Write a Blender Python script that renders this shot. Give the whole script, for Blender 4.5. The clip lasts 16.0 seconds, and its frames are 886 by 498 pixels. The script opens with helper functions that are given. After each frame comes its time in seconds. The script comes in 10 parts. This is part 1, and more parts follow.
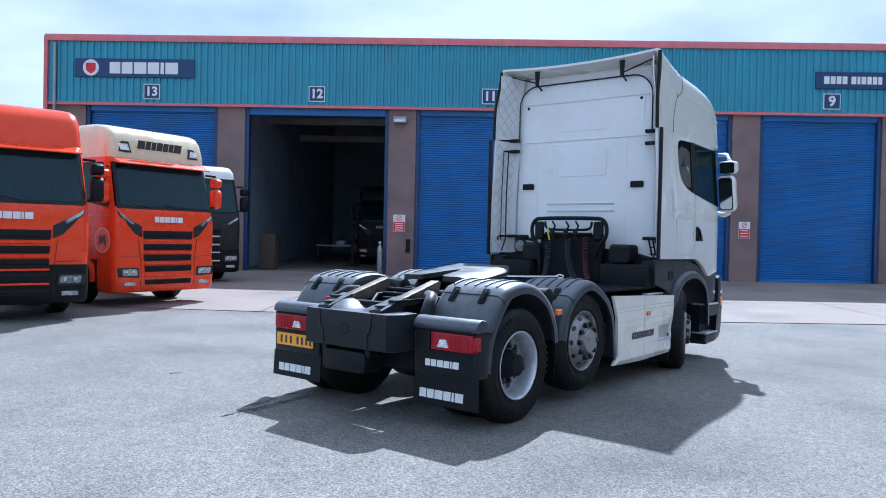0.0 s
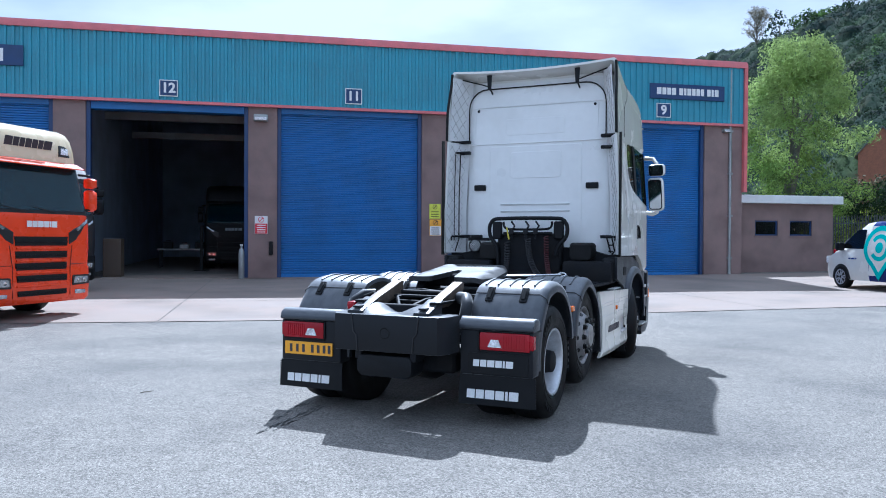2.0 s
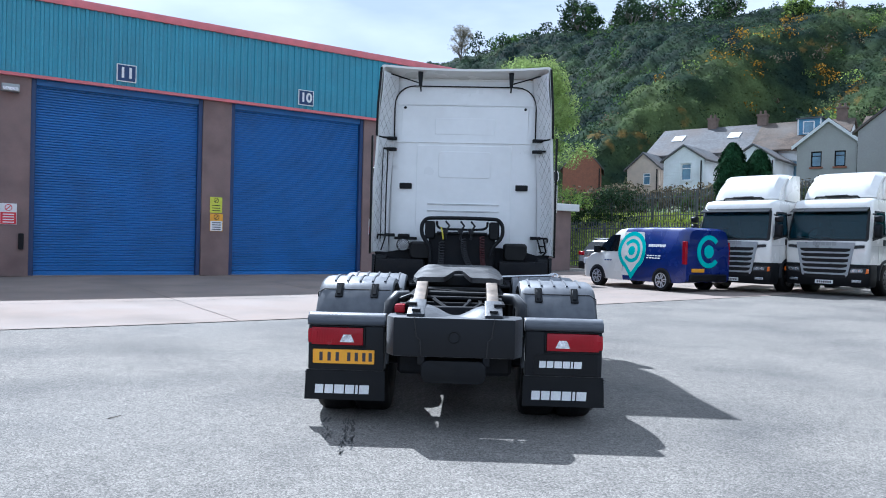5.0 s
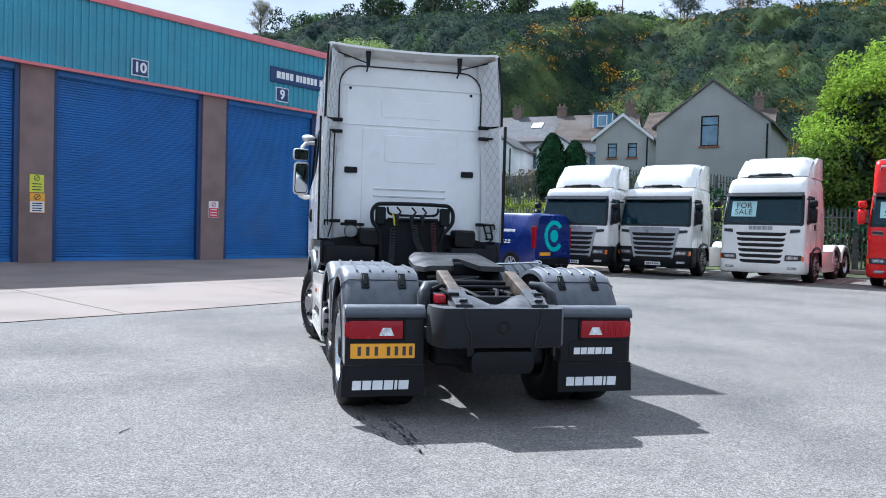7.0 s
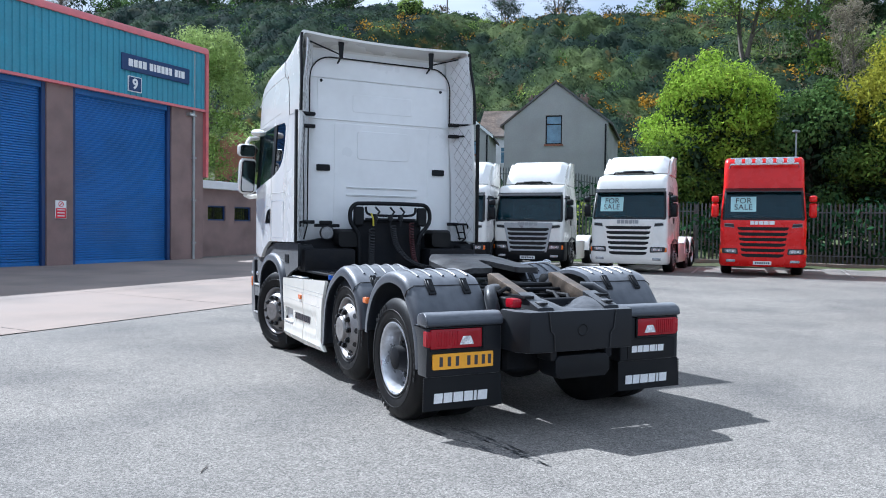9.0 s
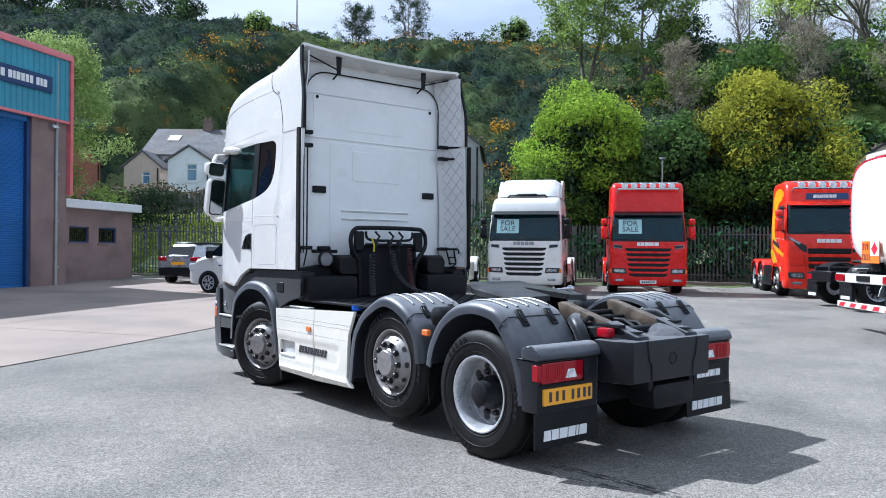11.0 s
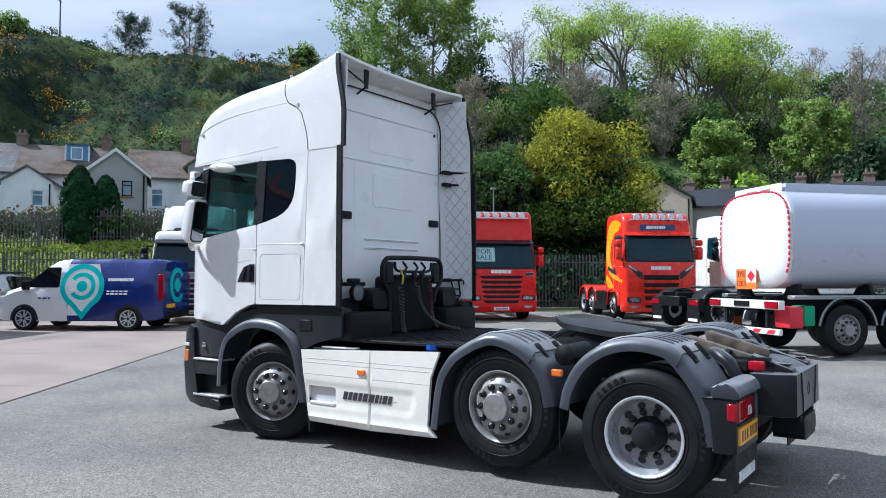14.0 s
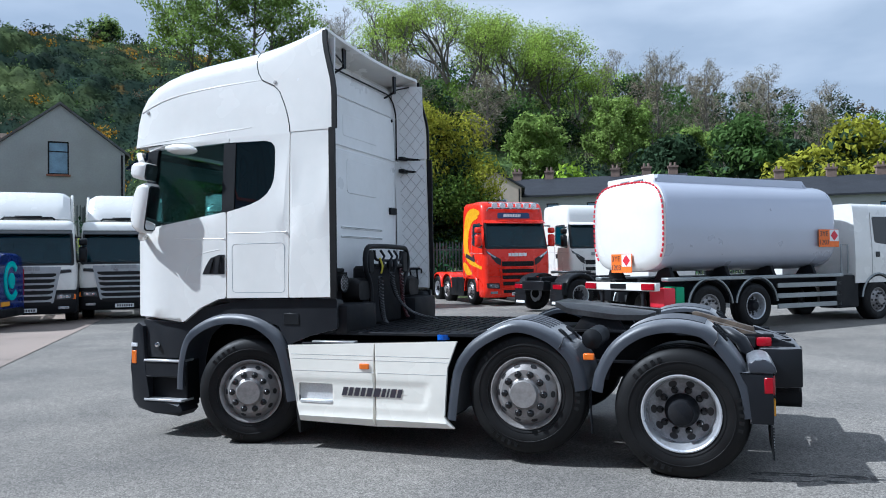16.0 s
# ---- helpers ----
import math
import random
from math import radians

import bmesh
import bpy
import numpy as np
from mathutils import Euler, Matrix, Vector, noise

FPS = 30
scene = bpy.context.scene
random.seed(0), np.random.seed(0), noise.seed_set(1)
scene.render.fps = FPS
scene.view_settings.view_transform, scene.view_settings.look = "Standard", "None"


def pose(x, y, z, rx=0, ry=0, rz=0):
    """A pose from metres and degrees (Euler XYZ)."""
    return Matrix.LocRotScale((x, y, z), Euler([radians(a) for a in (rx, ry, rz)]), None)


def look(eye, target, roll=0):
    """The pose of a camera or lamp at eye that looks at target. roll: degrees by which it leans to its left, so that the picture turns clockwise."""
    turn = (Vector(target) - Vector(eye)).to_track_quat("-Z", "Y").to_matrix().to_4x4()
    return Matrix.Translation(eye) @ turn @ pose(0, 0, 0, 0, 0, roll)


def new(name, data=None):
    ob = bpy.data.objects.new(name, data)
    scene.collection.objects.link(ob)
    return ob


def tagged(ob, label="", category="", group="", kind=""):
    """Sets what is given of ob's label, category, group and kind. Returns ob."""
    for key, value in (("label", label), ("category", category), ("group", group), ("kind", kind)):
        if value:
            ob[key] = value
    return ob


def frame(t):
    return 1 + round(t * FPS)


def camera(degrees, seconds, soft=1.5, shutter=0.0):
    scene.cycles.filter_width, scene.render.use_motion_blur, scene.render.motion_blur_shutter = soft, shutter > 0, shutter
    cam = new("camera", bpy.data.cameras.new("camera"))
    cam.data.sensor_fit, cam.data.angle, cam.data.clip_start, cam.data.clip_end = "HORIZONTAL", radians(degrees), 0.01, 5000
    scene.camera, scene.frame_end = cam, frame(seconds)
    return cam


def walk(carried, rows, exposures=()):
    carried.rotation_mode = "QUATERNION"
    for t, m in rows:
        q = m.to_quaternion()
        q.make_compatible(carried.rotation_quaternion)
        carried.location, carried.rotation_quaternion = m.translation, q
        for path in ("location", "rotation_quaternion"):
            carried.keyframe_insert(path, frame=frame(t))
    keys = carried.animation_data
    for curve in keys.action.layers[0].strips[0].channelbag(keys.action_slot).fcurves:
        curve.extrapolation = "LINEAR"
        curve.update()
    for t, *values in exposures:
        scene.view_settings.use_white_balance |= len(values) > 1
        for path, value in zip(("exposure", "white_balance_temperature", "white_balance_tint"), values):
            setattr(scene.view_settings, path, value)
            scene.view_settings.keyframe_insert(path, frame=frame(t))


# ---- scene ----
cam = camera(60.3, 16.0, soft=1.0)
PATH = [
    (0, (4.87, -5.697, 1.624), (3.629, -4.129, 1.593), 1.2),
    (0.5, (4.456, -5.989, 1.608), (3.279, -4.373, 1.575), 1.7),
    (1, (4.038, -6.266, 1.607), (2.977, -4.571, 1.593), 1.7),
    (1.5, (3.616, -6.528, 1.623), (2.707, -4.747, 1.6), 0.6),
    (2, (3.161, -6.733, 1.608), (2.341, -4.909, 1.584), 0.3),
    (2.5, (2.69, -6.94, 1.603), (1.988, -5.067, 1.569), -0.0),
    (3, (2.214, -7.086, 1.586), (1.618, -5.177, 1.545), 0.4),
    (3.5, (1.719, -7.155, 1.601), (1.217, -5.219, 1.564), 0.3),
    (3.7, (1.507, -7.173, 1.579), (1.055, -5.226, 1.541), 0.1),
    (5.8, (-0.713, -7.194, 1.59), (-0.576, -5.198, 1.581), 1.9),
    (6, (-0.915, -7.159, 1.6), (-0.733, -5.168, 1.588), 1.7),
    (6.5, (-1.446, -7.047, 1.589), (-1.107, -5.077, 1.548), 1.4),
    (7, (-1.93, -6.833, 1.578), (-1.468, -4.888, 1.528), 1.6),
    (7.5, (-2.415, -6.635, 1.587), (-1.814, -4.728, 1.55), 1.2),
    (8, (-2.875, -6.415, 1.588), (-2.138, -4.556, 1.54), 0.9),
    (8.5, (-3.287, -6.101, 1.584), (-2.47, -4.276, 1.532), 0.9),
    (9, (-3.749, -5.867, 1.587), (-2.85, -4.081, 1.536), 0.7),
    (9.2, (-3.945, -5.745, 1.593), (-3.011, -3.977, 1.545), 0.6),
    (11.3, (-5.406, -4.339, 1.633), (-4.131, -2.798, 1.646), 0.5),
    (11.5, (-5.529, -4.206, 1.621), (-4.239, -2.677, 1.636), 0.5),
    (12, (-5.803, -3.792, 1.645), (-4.452, -2.317, 1.645), 0.1),
    (12.5, (-6.007, -3.34, 1.66), (-4.579, -1.94, 1.669), -0.5),
    (13, (-6.305, -2.901, 1.664), (-4.78, -1.608, 1.674), -0.8),
    (13.5, (-6.569, -2.463, 1.665), (-4.961, -1.274, 1.692), -0.2),
    (14, (-6.796, -2.004, 1.677), (-5.148, -0.873, 1.755), 0.1),
    (14.5, (-7.039, -1.589, 1.682), (-5.324, -0.563, 1.747), -0.5),
    (15, (-7.165, -1.111, 1.669), (-5.392, -0.187, 1.724), 0.8),
    (15.5, (-7.366, -0.728, 1.673), (-5.539, 0.084, 1.738), 0.4),
    (16, (-7.48, -0.373, 1.684), (-5.607, 0.327, 1.729), -0.9),
]
walk(cam, [(t, look(eye, target, roll)) for t, eye, target, roll in PATH], [(0, 0.64, 4890, 10), (3.5, 0.74, 5030, 9), (7, 0.73, 5290, 10), (9, 0.70, 5300, 10), (12.5, 0.57, 5330, 10), (16, 0.27, 5240, 8)])

# ---- world, sun, exposure ----
SUN = Vector((-0.383, 0.81, 1.0)).normalized()
world = bpy.data.worlds.new("sky")
scene.world = world
world.use_nodes = True
wn, wl = world.node_tree.nodes, world.node_tree.links
wn.clear()
w_out = wn.new("ShaderNodeOutputWorld")
w_bg = wn.new("ShaderNodeBackground")
w_sky = wn.new("ShaderNodeTexSky")
w_sky.sky_type = "NISHITA"
w_sky.sun_disc = False
w_sky.sun_elevation = math.asin(SUN.z)
w_sky.sun_rotation = math.atan2(SUN.x, SUN.y)
w_sky.dust_density = 2.0
w_co = wn.new("ShaderNodeTexCoord")
w_map = wn.new("ShaderNodeMapping")
w_map.inputs["Scale"].default_value = (1.0, 1.0, 3.2)
w_noise = wn.new("ShaderNodeTexNoise")
w_noise.inputs["Scale"].default_value = 2.1
w_noise.inputs["Detail"].default_value = 7
w_noise.inputs["Roughness"].default_value = 0.55
w_ramp = wn.new("ShaderNodeValToRGB")
w_ramp.color_ramp.elements[0].position = 0.33
w_ramp.color_ramp.elements[0].color = (0.88, 0.88, 0.88, 1)
w_ramp.color_ramp.elements[1].position = 0.62
w_ramp.color_ramp.elements[1].color = (0.98, 0.98, 0.98, 1)
w_noise2 = wn.new("ShaderNodeTexNoise")
w_noise2.inputs["Scale"].default_value = 2.6
w_noise2.inputs["Detail"].default_value = 5
w_cloud = wn.new("ShaderNodeValToRGB")
w_cloud.color_ramp.elements[0].position = 0.40
w_cloud.color_ramp.elements[0].color = (6.8, 7.5, 8.3, 1)
w_cloud.color_ramp.elements[1].position = 0.62
w_cloud.color_ramp.elements[1].color = (10.2, 10.5, 10.8, 1)
w_mix = wn.new("ShaderNodeMix")
w_mix.data_type = "RGBA"
wl.new(w_co.outputs["Generated"], w_map.inputs["Vector"])
wl.new(w_map.outputs["Vector"], w_noise.inputs["Vector"])
wl.new(w_map.outputs["Vector"], w_noise2.inputs["Vector"])
wl.new(w_noise.outputs["Fac"], w_ramp.inputs["Fac"])
wl.new(w_noise2.outputs["Fac"], w_cloud.inputs["Fac"])
wl.new(w_ramp.outputs["Color"], w_mix.inputs["Factor"])
wl.new(w_sky.outputs["Color"], w_mix.inputs[6])
w_sep = wn.new("ShaderNodeSeparateXYZ")
w_grad = wn.new("ShaderNodeMapRange")
w_grad.inputs["From Min"].default_value, w_grad.inputs["From Max"].default_value = 0.28, 1.0
w_grad.inputs["To Min"].default_value, w_grad.inputs["To Max"].default_value = 0.68, 0.70
w_mul = wn.new("ShaderNodeMix")
w_mul.data_type, w_mul.blend_type = "RGBA", "MULTIPLY"
w_mul.inputs["Factor"].default_value = 1.0
wl.new(w_co.outputs["Generated"], w_sep.inputs["Vector"])
wl.new(w_sep.outputs["Z"], w_grad.inputs["Value"])
wl.new(w_cloud.outputs["Color"], w_mul.inputs[6])
wl.new(w_grad.outputs["Result"], w_mul.inputs[7])
wl.new(w_mul.outputs[2], w_mix.inputs[7])
wl.new(w_mix.outputs[2], w_bg.inputs["Color"])
wl.new(w_bg.outputs["Background"], w_out.inputs["Surface"])
w_bg.inputs["Strength"].default_value = 0.088
sun = new("sun", bpy.data.lights.new("sun", "SUN"))
sun.data.energy, sun.data.angle, sun.data.color = 5.0, radians(0.8), (1.0, 0.955, 0.88)
sun.matrix_world = look(SUN * 100, (0, 0, 0))

# ---- materials ----


def mat(name, color, rough=0.5, metal=0.0, var=0.12, scale=3.0, fine=60.0, bump=0.0, bump_scale=80.0, coat=0.0, spec=0.5,
        dirt=None, dirt_amount=0.0, dirt_scale=1.2, island=0.0, rvar=0.12):
    """A painted, plastic, metal or mineral surface with coarse and fine variation and optional dirt."""
    m = bpy.data.materials.new(name)
    m.use_nodes = True
    n, l = m.node_tree.nodes, m.node_tree.links
    b = n["Principled BSDF"]
    co = n.new("ShaderNodeTexCoord").outputs["Object"]
    def tex(s, d=4):
        t = n.new("ShaderNodeTexNoise")
        t.inputs["Scale"].default_value, t.inputs["Detail"].default_value = s, d
        l.new(co, t.inputs["Vector"])
        return t.outputs["Fac"]
    def ramp(f, a, c, lo=0.3, hi=0.7):
        r = n.new("ShaderNodeMapRange")
        r.inputs["From Min"].default_value, r.inputs["From Max"].default_value = lo, hi
        r.inputs["To Min"].default_value, r.inputs["To Max"].default_value = a, c
        l.new(f, r.inputs["Value"])
        return r.outputs["Result"]
    big, small = tex(scale), tex(fine, 2)
    mul = n.new("ShaderNodeMath")
    mul.operation = "MULTIPLY"
    l.new(ramp(big, 1 - var, 1 + var), mul.inputs[0])
    l.new(ramp(small, 1 - var * 0.6, 1 + var * 0.6), mul.inputs[1])
    value = mul.outputs[0]
    if island:
        g = n.new("ShaderNodeNewGeometry")
        k = n.new("ShaderNodeMath")
        k.operation = "MULTIPLY"
        l.new(ramp(g.outputs["Random Per Island"], 1 - island, 1 + island, 0, 1), k.inputs[0])
        l.new(value, k.inputs[1])
        value = k.outputs[0]
    tint = n.new("ShaderNodeMix")
    tint.data_type, tint.blend_type = "RGBA", "MULTIPLY"
    tint.inputs["Factor"].default_value = 1.0
    tint.inputs[6].default_value = (*color, 1)
    l.new(value, tint.inputs[7])
    col = tint.outputs[2]
    if dirt:
        d = n.new("ShaderNodeMix")
        d.data_type = "RGBA"
        d.inputs[7].default_value = (*dirt, 1)
        l.new(ramp(tex(dirt_scale, 8), 0.0, dirt_amount, 0.45, 0.75), d.inputs["Factor"])
        l.new(col, d.inputs[6])
        col = d.outputs[2]
    l.new(col, b.inputs["Base Color"])
    l.new(ramp(big, max(0.02, rough - rvar), min(1, rough + rvar)), b.inputs["Roughness"])
    b.inputs["Metallic"].default_value = metal
    b.inputs["Coat Weight"].default_value = coat
    b.inputs["Coat Roughness"].default_value = 0.08
    b.inputs["Specular IOR Level"].default_value = spec
    if bump:
        bp = n.new("ShaderNodeBump")
        bp.inputs["Strength"].default_value = 0.6
        bp.inputs["Distance"].default_value = bump
        l.new(tex(bump_scale, 5), bp.inputs["Height"])
        l.new(bp.outputs["Normal"], b.inputs["Normal"])
    return m


def glass(name, tint, clear, rough=0.02, spec=0.6):
    """A tinted pane: part of the light passes straight through, the rest is gloss."""
    m = bpy.data.materials.new(name)
    m.use_nodes = True
    n, l = m.node_tree.nodes, m.node_tree.links
    b = n["Principled BSDF"]
    b.inputs["Base Color"].default_value = (*[c * 0.12 for c in tint], 1)
    b.inputs["Roughness"].default_value = rough
    b.inputs["Specular IOR Level"].default_value = spec
    tr = n.new("ShaderNodeBsdfTransparent")
    tr.inputs["Color"].default_value = (*tint, 1)
    mx = n.new("ShaderNodeMixShader")
    mx.inputs["Fac"].default_value = clear
    l.new(b.outputs["BSDF"], mx.inputs[1])
    l.new(tr.outputs["BSDF"], mx.inputs[2])
    l.new(mx.outputs["Shader"], n["Material Output"].inputs["Surface"])
    return m




def asphalt():
    """Worn asphalt: pale and dark aggregate, broad worn patches, darker damp stains."""
    m = mat("asphalt", (0.203, 0.188, 0.168), 0.9, var=0.13, scale=0.22, fine=7, bump=0.006, bump_scale=95, dirt=(0.085, 0.083, 0.082), dirt_amount=0.65, dirt_scale=0.55, spec=0.3)
    n, l = m.node_tree.nodes, m.node_tree.links
    b = n["Principled BSDF"]
    co = [x for x in n if x.bl_idname == "ShaderNodeTexCoord"][0].outputs["Object"]
    old = b.inputs["Base Color"].links[0].from_socket
    prev = old
    for scale, lo, hi in ((80.0, 0.58, 1.40), (190.0, 0.64, 1.34)):
        v = n.new("ShaderNodeTexVoronoi")
        v.inputs["Scale"].default_value = scale
        l.new(co, v.inputs["Vector"])
        sep = n.new("ShaderNodeSeparateColor")
        l.new(v.outputs["Color"], sep.inputs["Color"])
        r = n.new("ShaderNodeMapRange")
        r.inputs["To Min"].default_value, r.inputs["To Max"].default_value = lo, hi
        l.new(sep.outputs[0], r.inputs["Value"])
        x = n.new("ShaderNodeMix")
        x.data_type, x.blend_type = "RGBA", "MULTIPLY"
        x.inputs["Factor"].default_value = 1.0
        l.new(prev, x.inputs[6])
        l.new(r.outputs["Result"], x.inputs[7])
        prev = x.outputs[2]
    l.new(prev, b.inputs["Base Color"])
    return m


M_ASPHALT = asphalt()
M_CONCRETE = mat("concrete", (0.275, 0.220, 0.185), 0.9, var=0.1, scale=0.5, fine=70, bump=0.003, bump_scale=90,
                 dirt=(0.13, 0.115, 0.10), dirt_amount=0.6, dirt_scale=0.45)
M_CLAD = mat("teal_cladding", (0.068, 0.305, 0.415), 0.45, var=0.1, scale=0.6, fine=14, dirt=(0.07, 0.22, 0.29), dirt_amount=0.5, dirt_scale=0.8)
M_REDTRIM = mat("red_trim", (0.62, 0.15, 0.16), 0.45, var=0.12, dirt=(0.4, 0.15, 0.15), dirt_amount=0.4)
M_PIER = mat("brown_painted_block", (0.24, 0.168, 0.155), 0.8, var=0.12, scale=1.5, fine=40, bump=0.004, bump_scale=60,
             dirt=(0.09, 0.06, 0.055), dirt_amount=0.5, dirt_scale=0.9)
M_SHUT = mat("blue_shutter", (0.032, 0.160, 0.45), 0.42, var=0.1, scale=0.7, fine=12, dirt=(0.02, 0.09, 0.24), dirt_amount=0.5, dirt_scale=0.9)
M_NAVY = mat("navy_sign", (0.016, 0.045, 0.14), 0.4)
M_WHITE = mat("white_sign_paint", (0.8, 0.8, 0.8), 0.5, var=0.04)
M_SIGNRED = mat("sign_red", (0.62, 0.02, 0.04), 0.45)
M_SIGNYEL = mat("sign_yellow", (0.66, 0.70, 0.06), 0.45)
M_SIGNORG = mat("sign_orange", (0.85, 0.42, 0.03), 0.45)
M_HAZARD = mat("hazard_orange", (0.82, 0.17, 0.015), 0.45)
M_BLACK = mat("black_paint", (0.012, 0.012, 0.014), 0.45)
M_INT = mat("pale_blockwork", (0.34, 0.40, 0.48), 0.85, var=0.2, scale=0.8, fine=20)
M_STEEL = mat("galvanised_steel", (0.34, 0.36, 0.36), 0.5, metal=0.7, var=0.18, scale=2, fine=30)
M_CAB = mat("white_cab_paint", (0.775, 0.758, 0.72), 0.26, var=0.025, scale=1.2, fine=9, coat=0.6, dirt=(0.66, 0.64, 0.60), dirt_amount=0.22, dirt_scale=1.6, rvar=0.05)
M_CABREAR = mat("white_cab_rear_paint", (0.82, 0.82, 0.815), 0.36, var=0.02, scale=1.5, fine=12, dirt=(0.66, 0.65, 0.63), dirt_amount=0.35, dirt_scale=2.2)
M_GREY = mat("dark_grey_plastic", (0.008, 0.0095, 0.013), 0.43, var=0.12, scale=3, fine=120, bump=0.001, bump_scale=250, dirt=(0.015, 0.016, 0.019), dirt_amount=0.35, dirt_scale=3, spec=0.25)
M_WING = mat("pale_top_wing_plastic", (0.030, 0.035, 0.046), 0.42, var=0.15, scale=4, fine=120, bump=0.001, bump_scale=250, dirt=(0.030, 0.033, 0.038), dirt_amount=0.5, dirt_scale=5, spec=0.55)


def dust_sheen_tops(m, dust_sheen, low, high, most):
    """Dust and the sheen of sky and sun, painted paler on upward faces, in patches."""
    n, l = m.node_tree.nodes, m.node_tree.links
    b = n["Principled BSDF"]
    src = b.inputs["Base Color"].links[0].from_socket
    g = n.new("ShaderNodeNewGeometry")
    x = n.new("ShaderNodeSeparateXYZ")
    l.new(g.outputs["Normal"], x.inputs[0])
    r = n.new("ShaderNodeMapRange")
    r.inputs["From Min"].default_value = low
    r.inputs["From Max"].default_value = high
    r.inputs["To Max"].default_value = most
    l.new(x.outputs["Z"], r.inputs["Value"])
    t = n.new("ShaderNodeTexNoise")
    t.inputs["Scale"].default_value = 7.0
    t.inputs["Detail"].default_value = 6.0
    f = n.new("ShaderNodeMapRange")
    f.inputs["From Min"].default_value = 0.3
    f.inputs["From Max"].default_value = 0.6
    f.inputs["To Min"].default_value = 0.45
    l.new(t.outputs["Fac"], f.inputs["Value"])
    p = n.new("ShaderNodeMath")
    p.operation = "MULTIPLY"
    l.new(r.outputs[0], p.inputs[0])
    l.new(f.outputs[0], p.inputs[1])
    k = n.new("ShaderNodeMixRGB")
    k.inputs["Color2"].default_value = (*dust_sheen, 1)
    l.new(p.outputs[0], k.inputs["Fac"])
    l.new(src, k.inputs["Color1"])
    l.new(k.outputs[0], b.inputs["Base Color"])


# the tops' sheen goes into the base colour of both plastics
dust_sheen_tops(M_WING, (0.185, 0.192, 0.208), 0.35, 1.0, 1.0)
dust_sheen_tops(M_GREY, (0.105, 0.108, 0.116), 0.55, 0.95, 1.0)
for one in (M_WING, M_GREY):
    one.node_tree.nodes["Principled BSDF"].inputs["Sheen Weight"].default_value = 0.22
    one.node_tree.nodes["Principled BSDF"].inputs["Sheen Roughness"].default_value = 0.4
M_DARK = mat("black_plastic", (0.007, 0.008, 0.010), 0.5, var=0.15, fine=90, dirt=(0.018, 0.018, 0.018), dirt_amount=0.4, dirt_scale=4, spec=0.2)
M_CHASSIS = mat("chassis_black", (0.012, 0.013, 0.016), 0.6, var=0.25, scale=4, fine=50, dirt=(0.026, 0.023, 0.020), dirt_amount=0.5, dirt_scale=5, spec=0.13)
M_RUBBER = mat("tyre_rubber", (0.004, 0.004, 0.0045), 0.58, var=0.2, scale=6, fine=120, bump=0.001, dirt=(0.012, 0.012, 0.012), dirt_amount=0.5, dirt_scale=4, spec=0.28)
M_RIM = mat("silver_wheel", (0.66, 0.67, 0.70), 0.36, metal=0.65, var=0.08, scale=8, dirt=(0.30, 0.29, 0.28), dirt_amount=0.5, dirt_scale=9)
M_HUB = mat("grey_hub_metal", (0.32, 0.305, 0.298), 0.42, metal=0.45, var=0.12, scale=10, dirt=(0.12, 0.11, 0.10), dirt_amount=0.6, dirt_scale=12)
M_NUT = mat("dark_nut_cap", (0.006, 0.006, 0.007), 0.3)
M_CHROME = mat("bright_metal", (0.62, 0.63, 0.64), 0.2, metal=0.95, var=0.05)
M_ALU = mat("aluminium_plate", (0.62, 0.62, 0.62), 0.4, metal=0.45, var=0.12, bump=0.002, bump_scale=120)
M_MIRROR = mat("mirror_glass", (0.75, 0.78, 0.8), 0.03, metal=1.0, var=0.01, rvar=0.01)
M_DOORGLASS = glass("green_door_glass", (0.52, 0.68, 0.67), 0.90, spec=0.5)
M_SCREEN = glass("windscreen_glass", (0.035, 0.30, 0.46), 0.10, spec=0.25)
M_CLEARSCREEN = glass("clear_windscreen_glass", (0.12, 0.46, 0.58), 0.62, spec=0.9)
M_PRIV = glass("dark_window_glass", (0.04, 0.045, 0.05), 0.06)
M_REDLAMP = mat("red_lens", (0.31, 0.003, 0.012), 0.2, var=0.15, fine=160, coat=0.1, spec=0.3)
M_CLEARLAMP = mat("clear_lens", (0.72, 0.72, 0.74), 0.12, var=0.35, scale=30, fine=120, coat=0.5)
M_AMBER = mat("amber_lens", (0.75, 0.16, 0.01), 0.2, var=0.1, coat=0.4)
M_PLATE = mat("yellow_number_plate", (0.86, 0.39, 0.015), 0.35, var=0.04)
M_PLATEW = mat("white_number_plate", (0.75, 0.75, 0.74), 0.35, var=0.04)
M_SKIRT = mat("cream_white_skirt_paint", (0.82, 0.785, 0.70), 0.25, var=0.03, scale=1.2, fine=9, coat=0.5, dirt=(0.6, 0.57, 0.5), dirt_amount=0.4, dirt_scale=1.6, rvar=0.05)
M_LINING = mat("white_lining", (0.74, 0.74, 0.735), 0.5, var=0.05, dirt=(0.42, 0.42, 0.41), dirt_amount=0.4, dirt_scale=3)
M_STITCH = mat("grey_stitching", (0.43, 0.42, 0.41), 0.7)
M_GREASE = mat("greasy_steel", (0.048, 0.048, 0.050), 0.42, metal=0.35, var=0.3, scale=5, fine=40, bump=0.003, bump_scale=25, dirt=(0.03, 0.03, 0.03), dirt_amount=0.75, dirt_scale=4)
M_RUSTY = mat("worn_ramp_steel", (0.16, 0.125, 0.095), 0.5, metal=0.5, var=0.3, scale=9, dirt=(0.07, 0.06, 0.055), dirt_amount=0.8, dirt_scale=8)
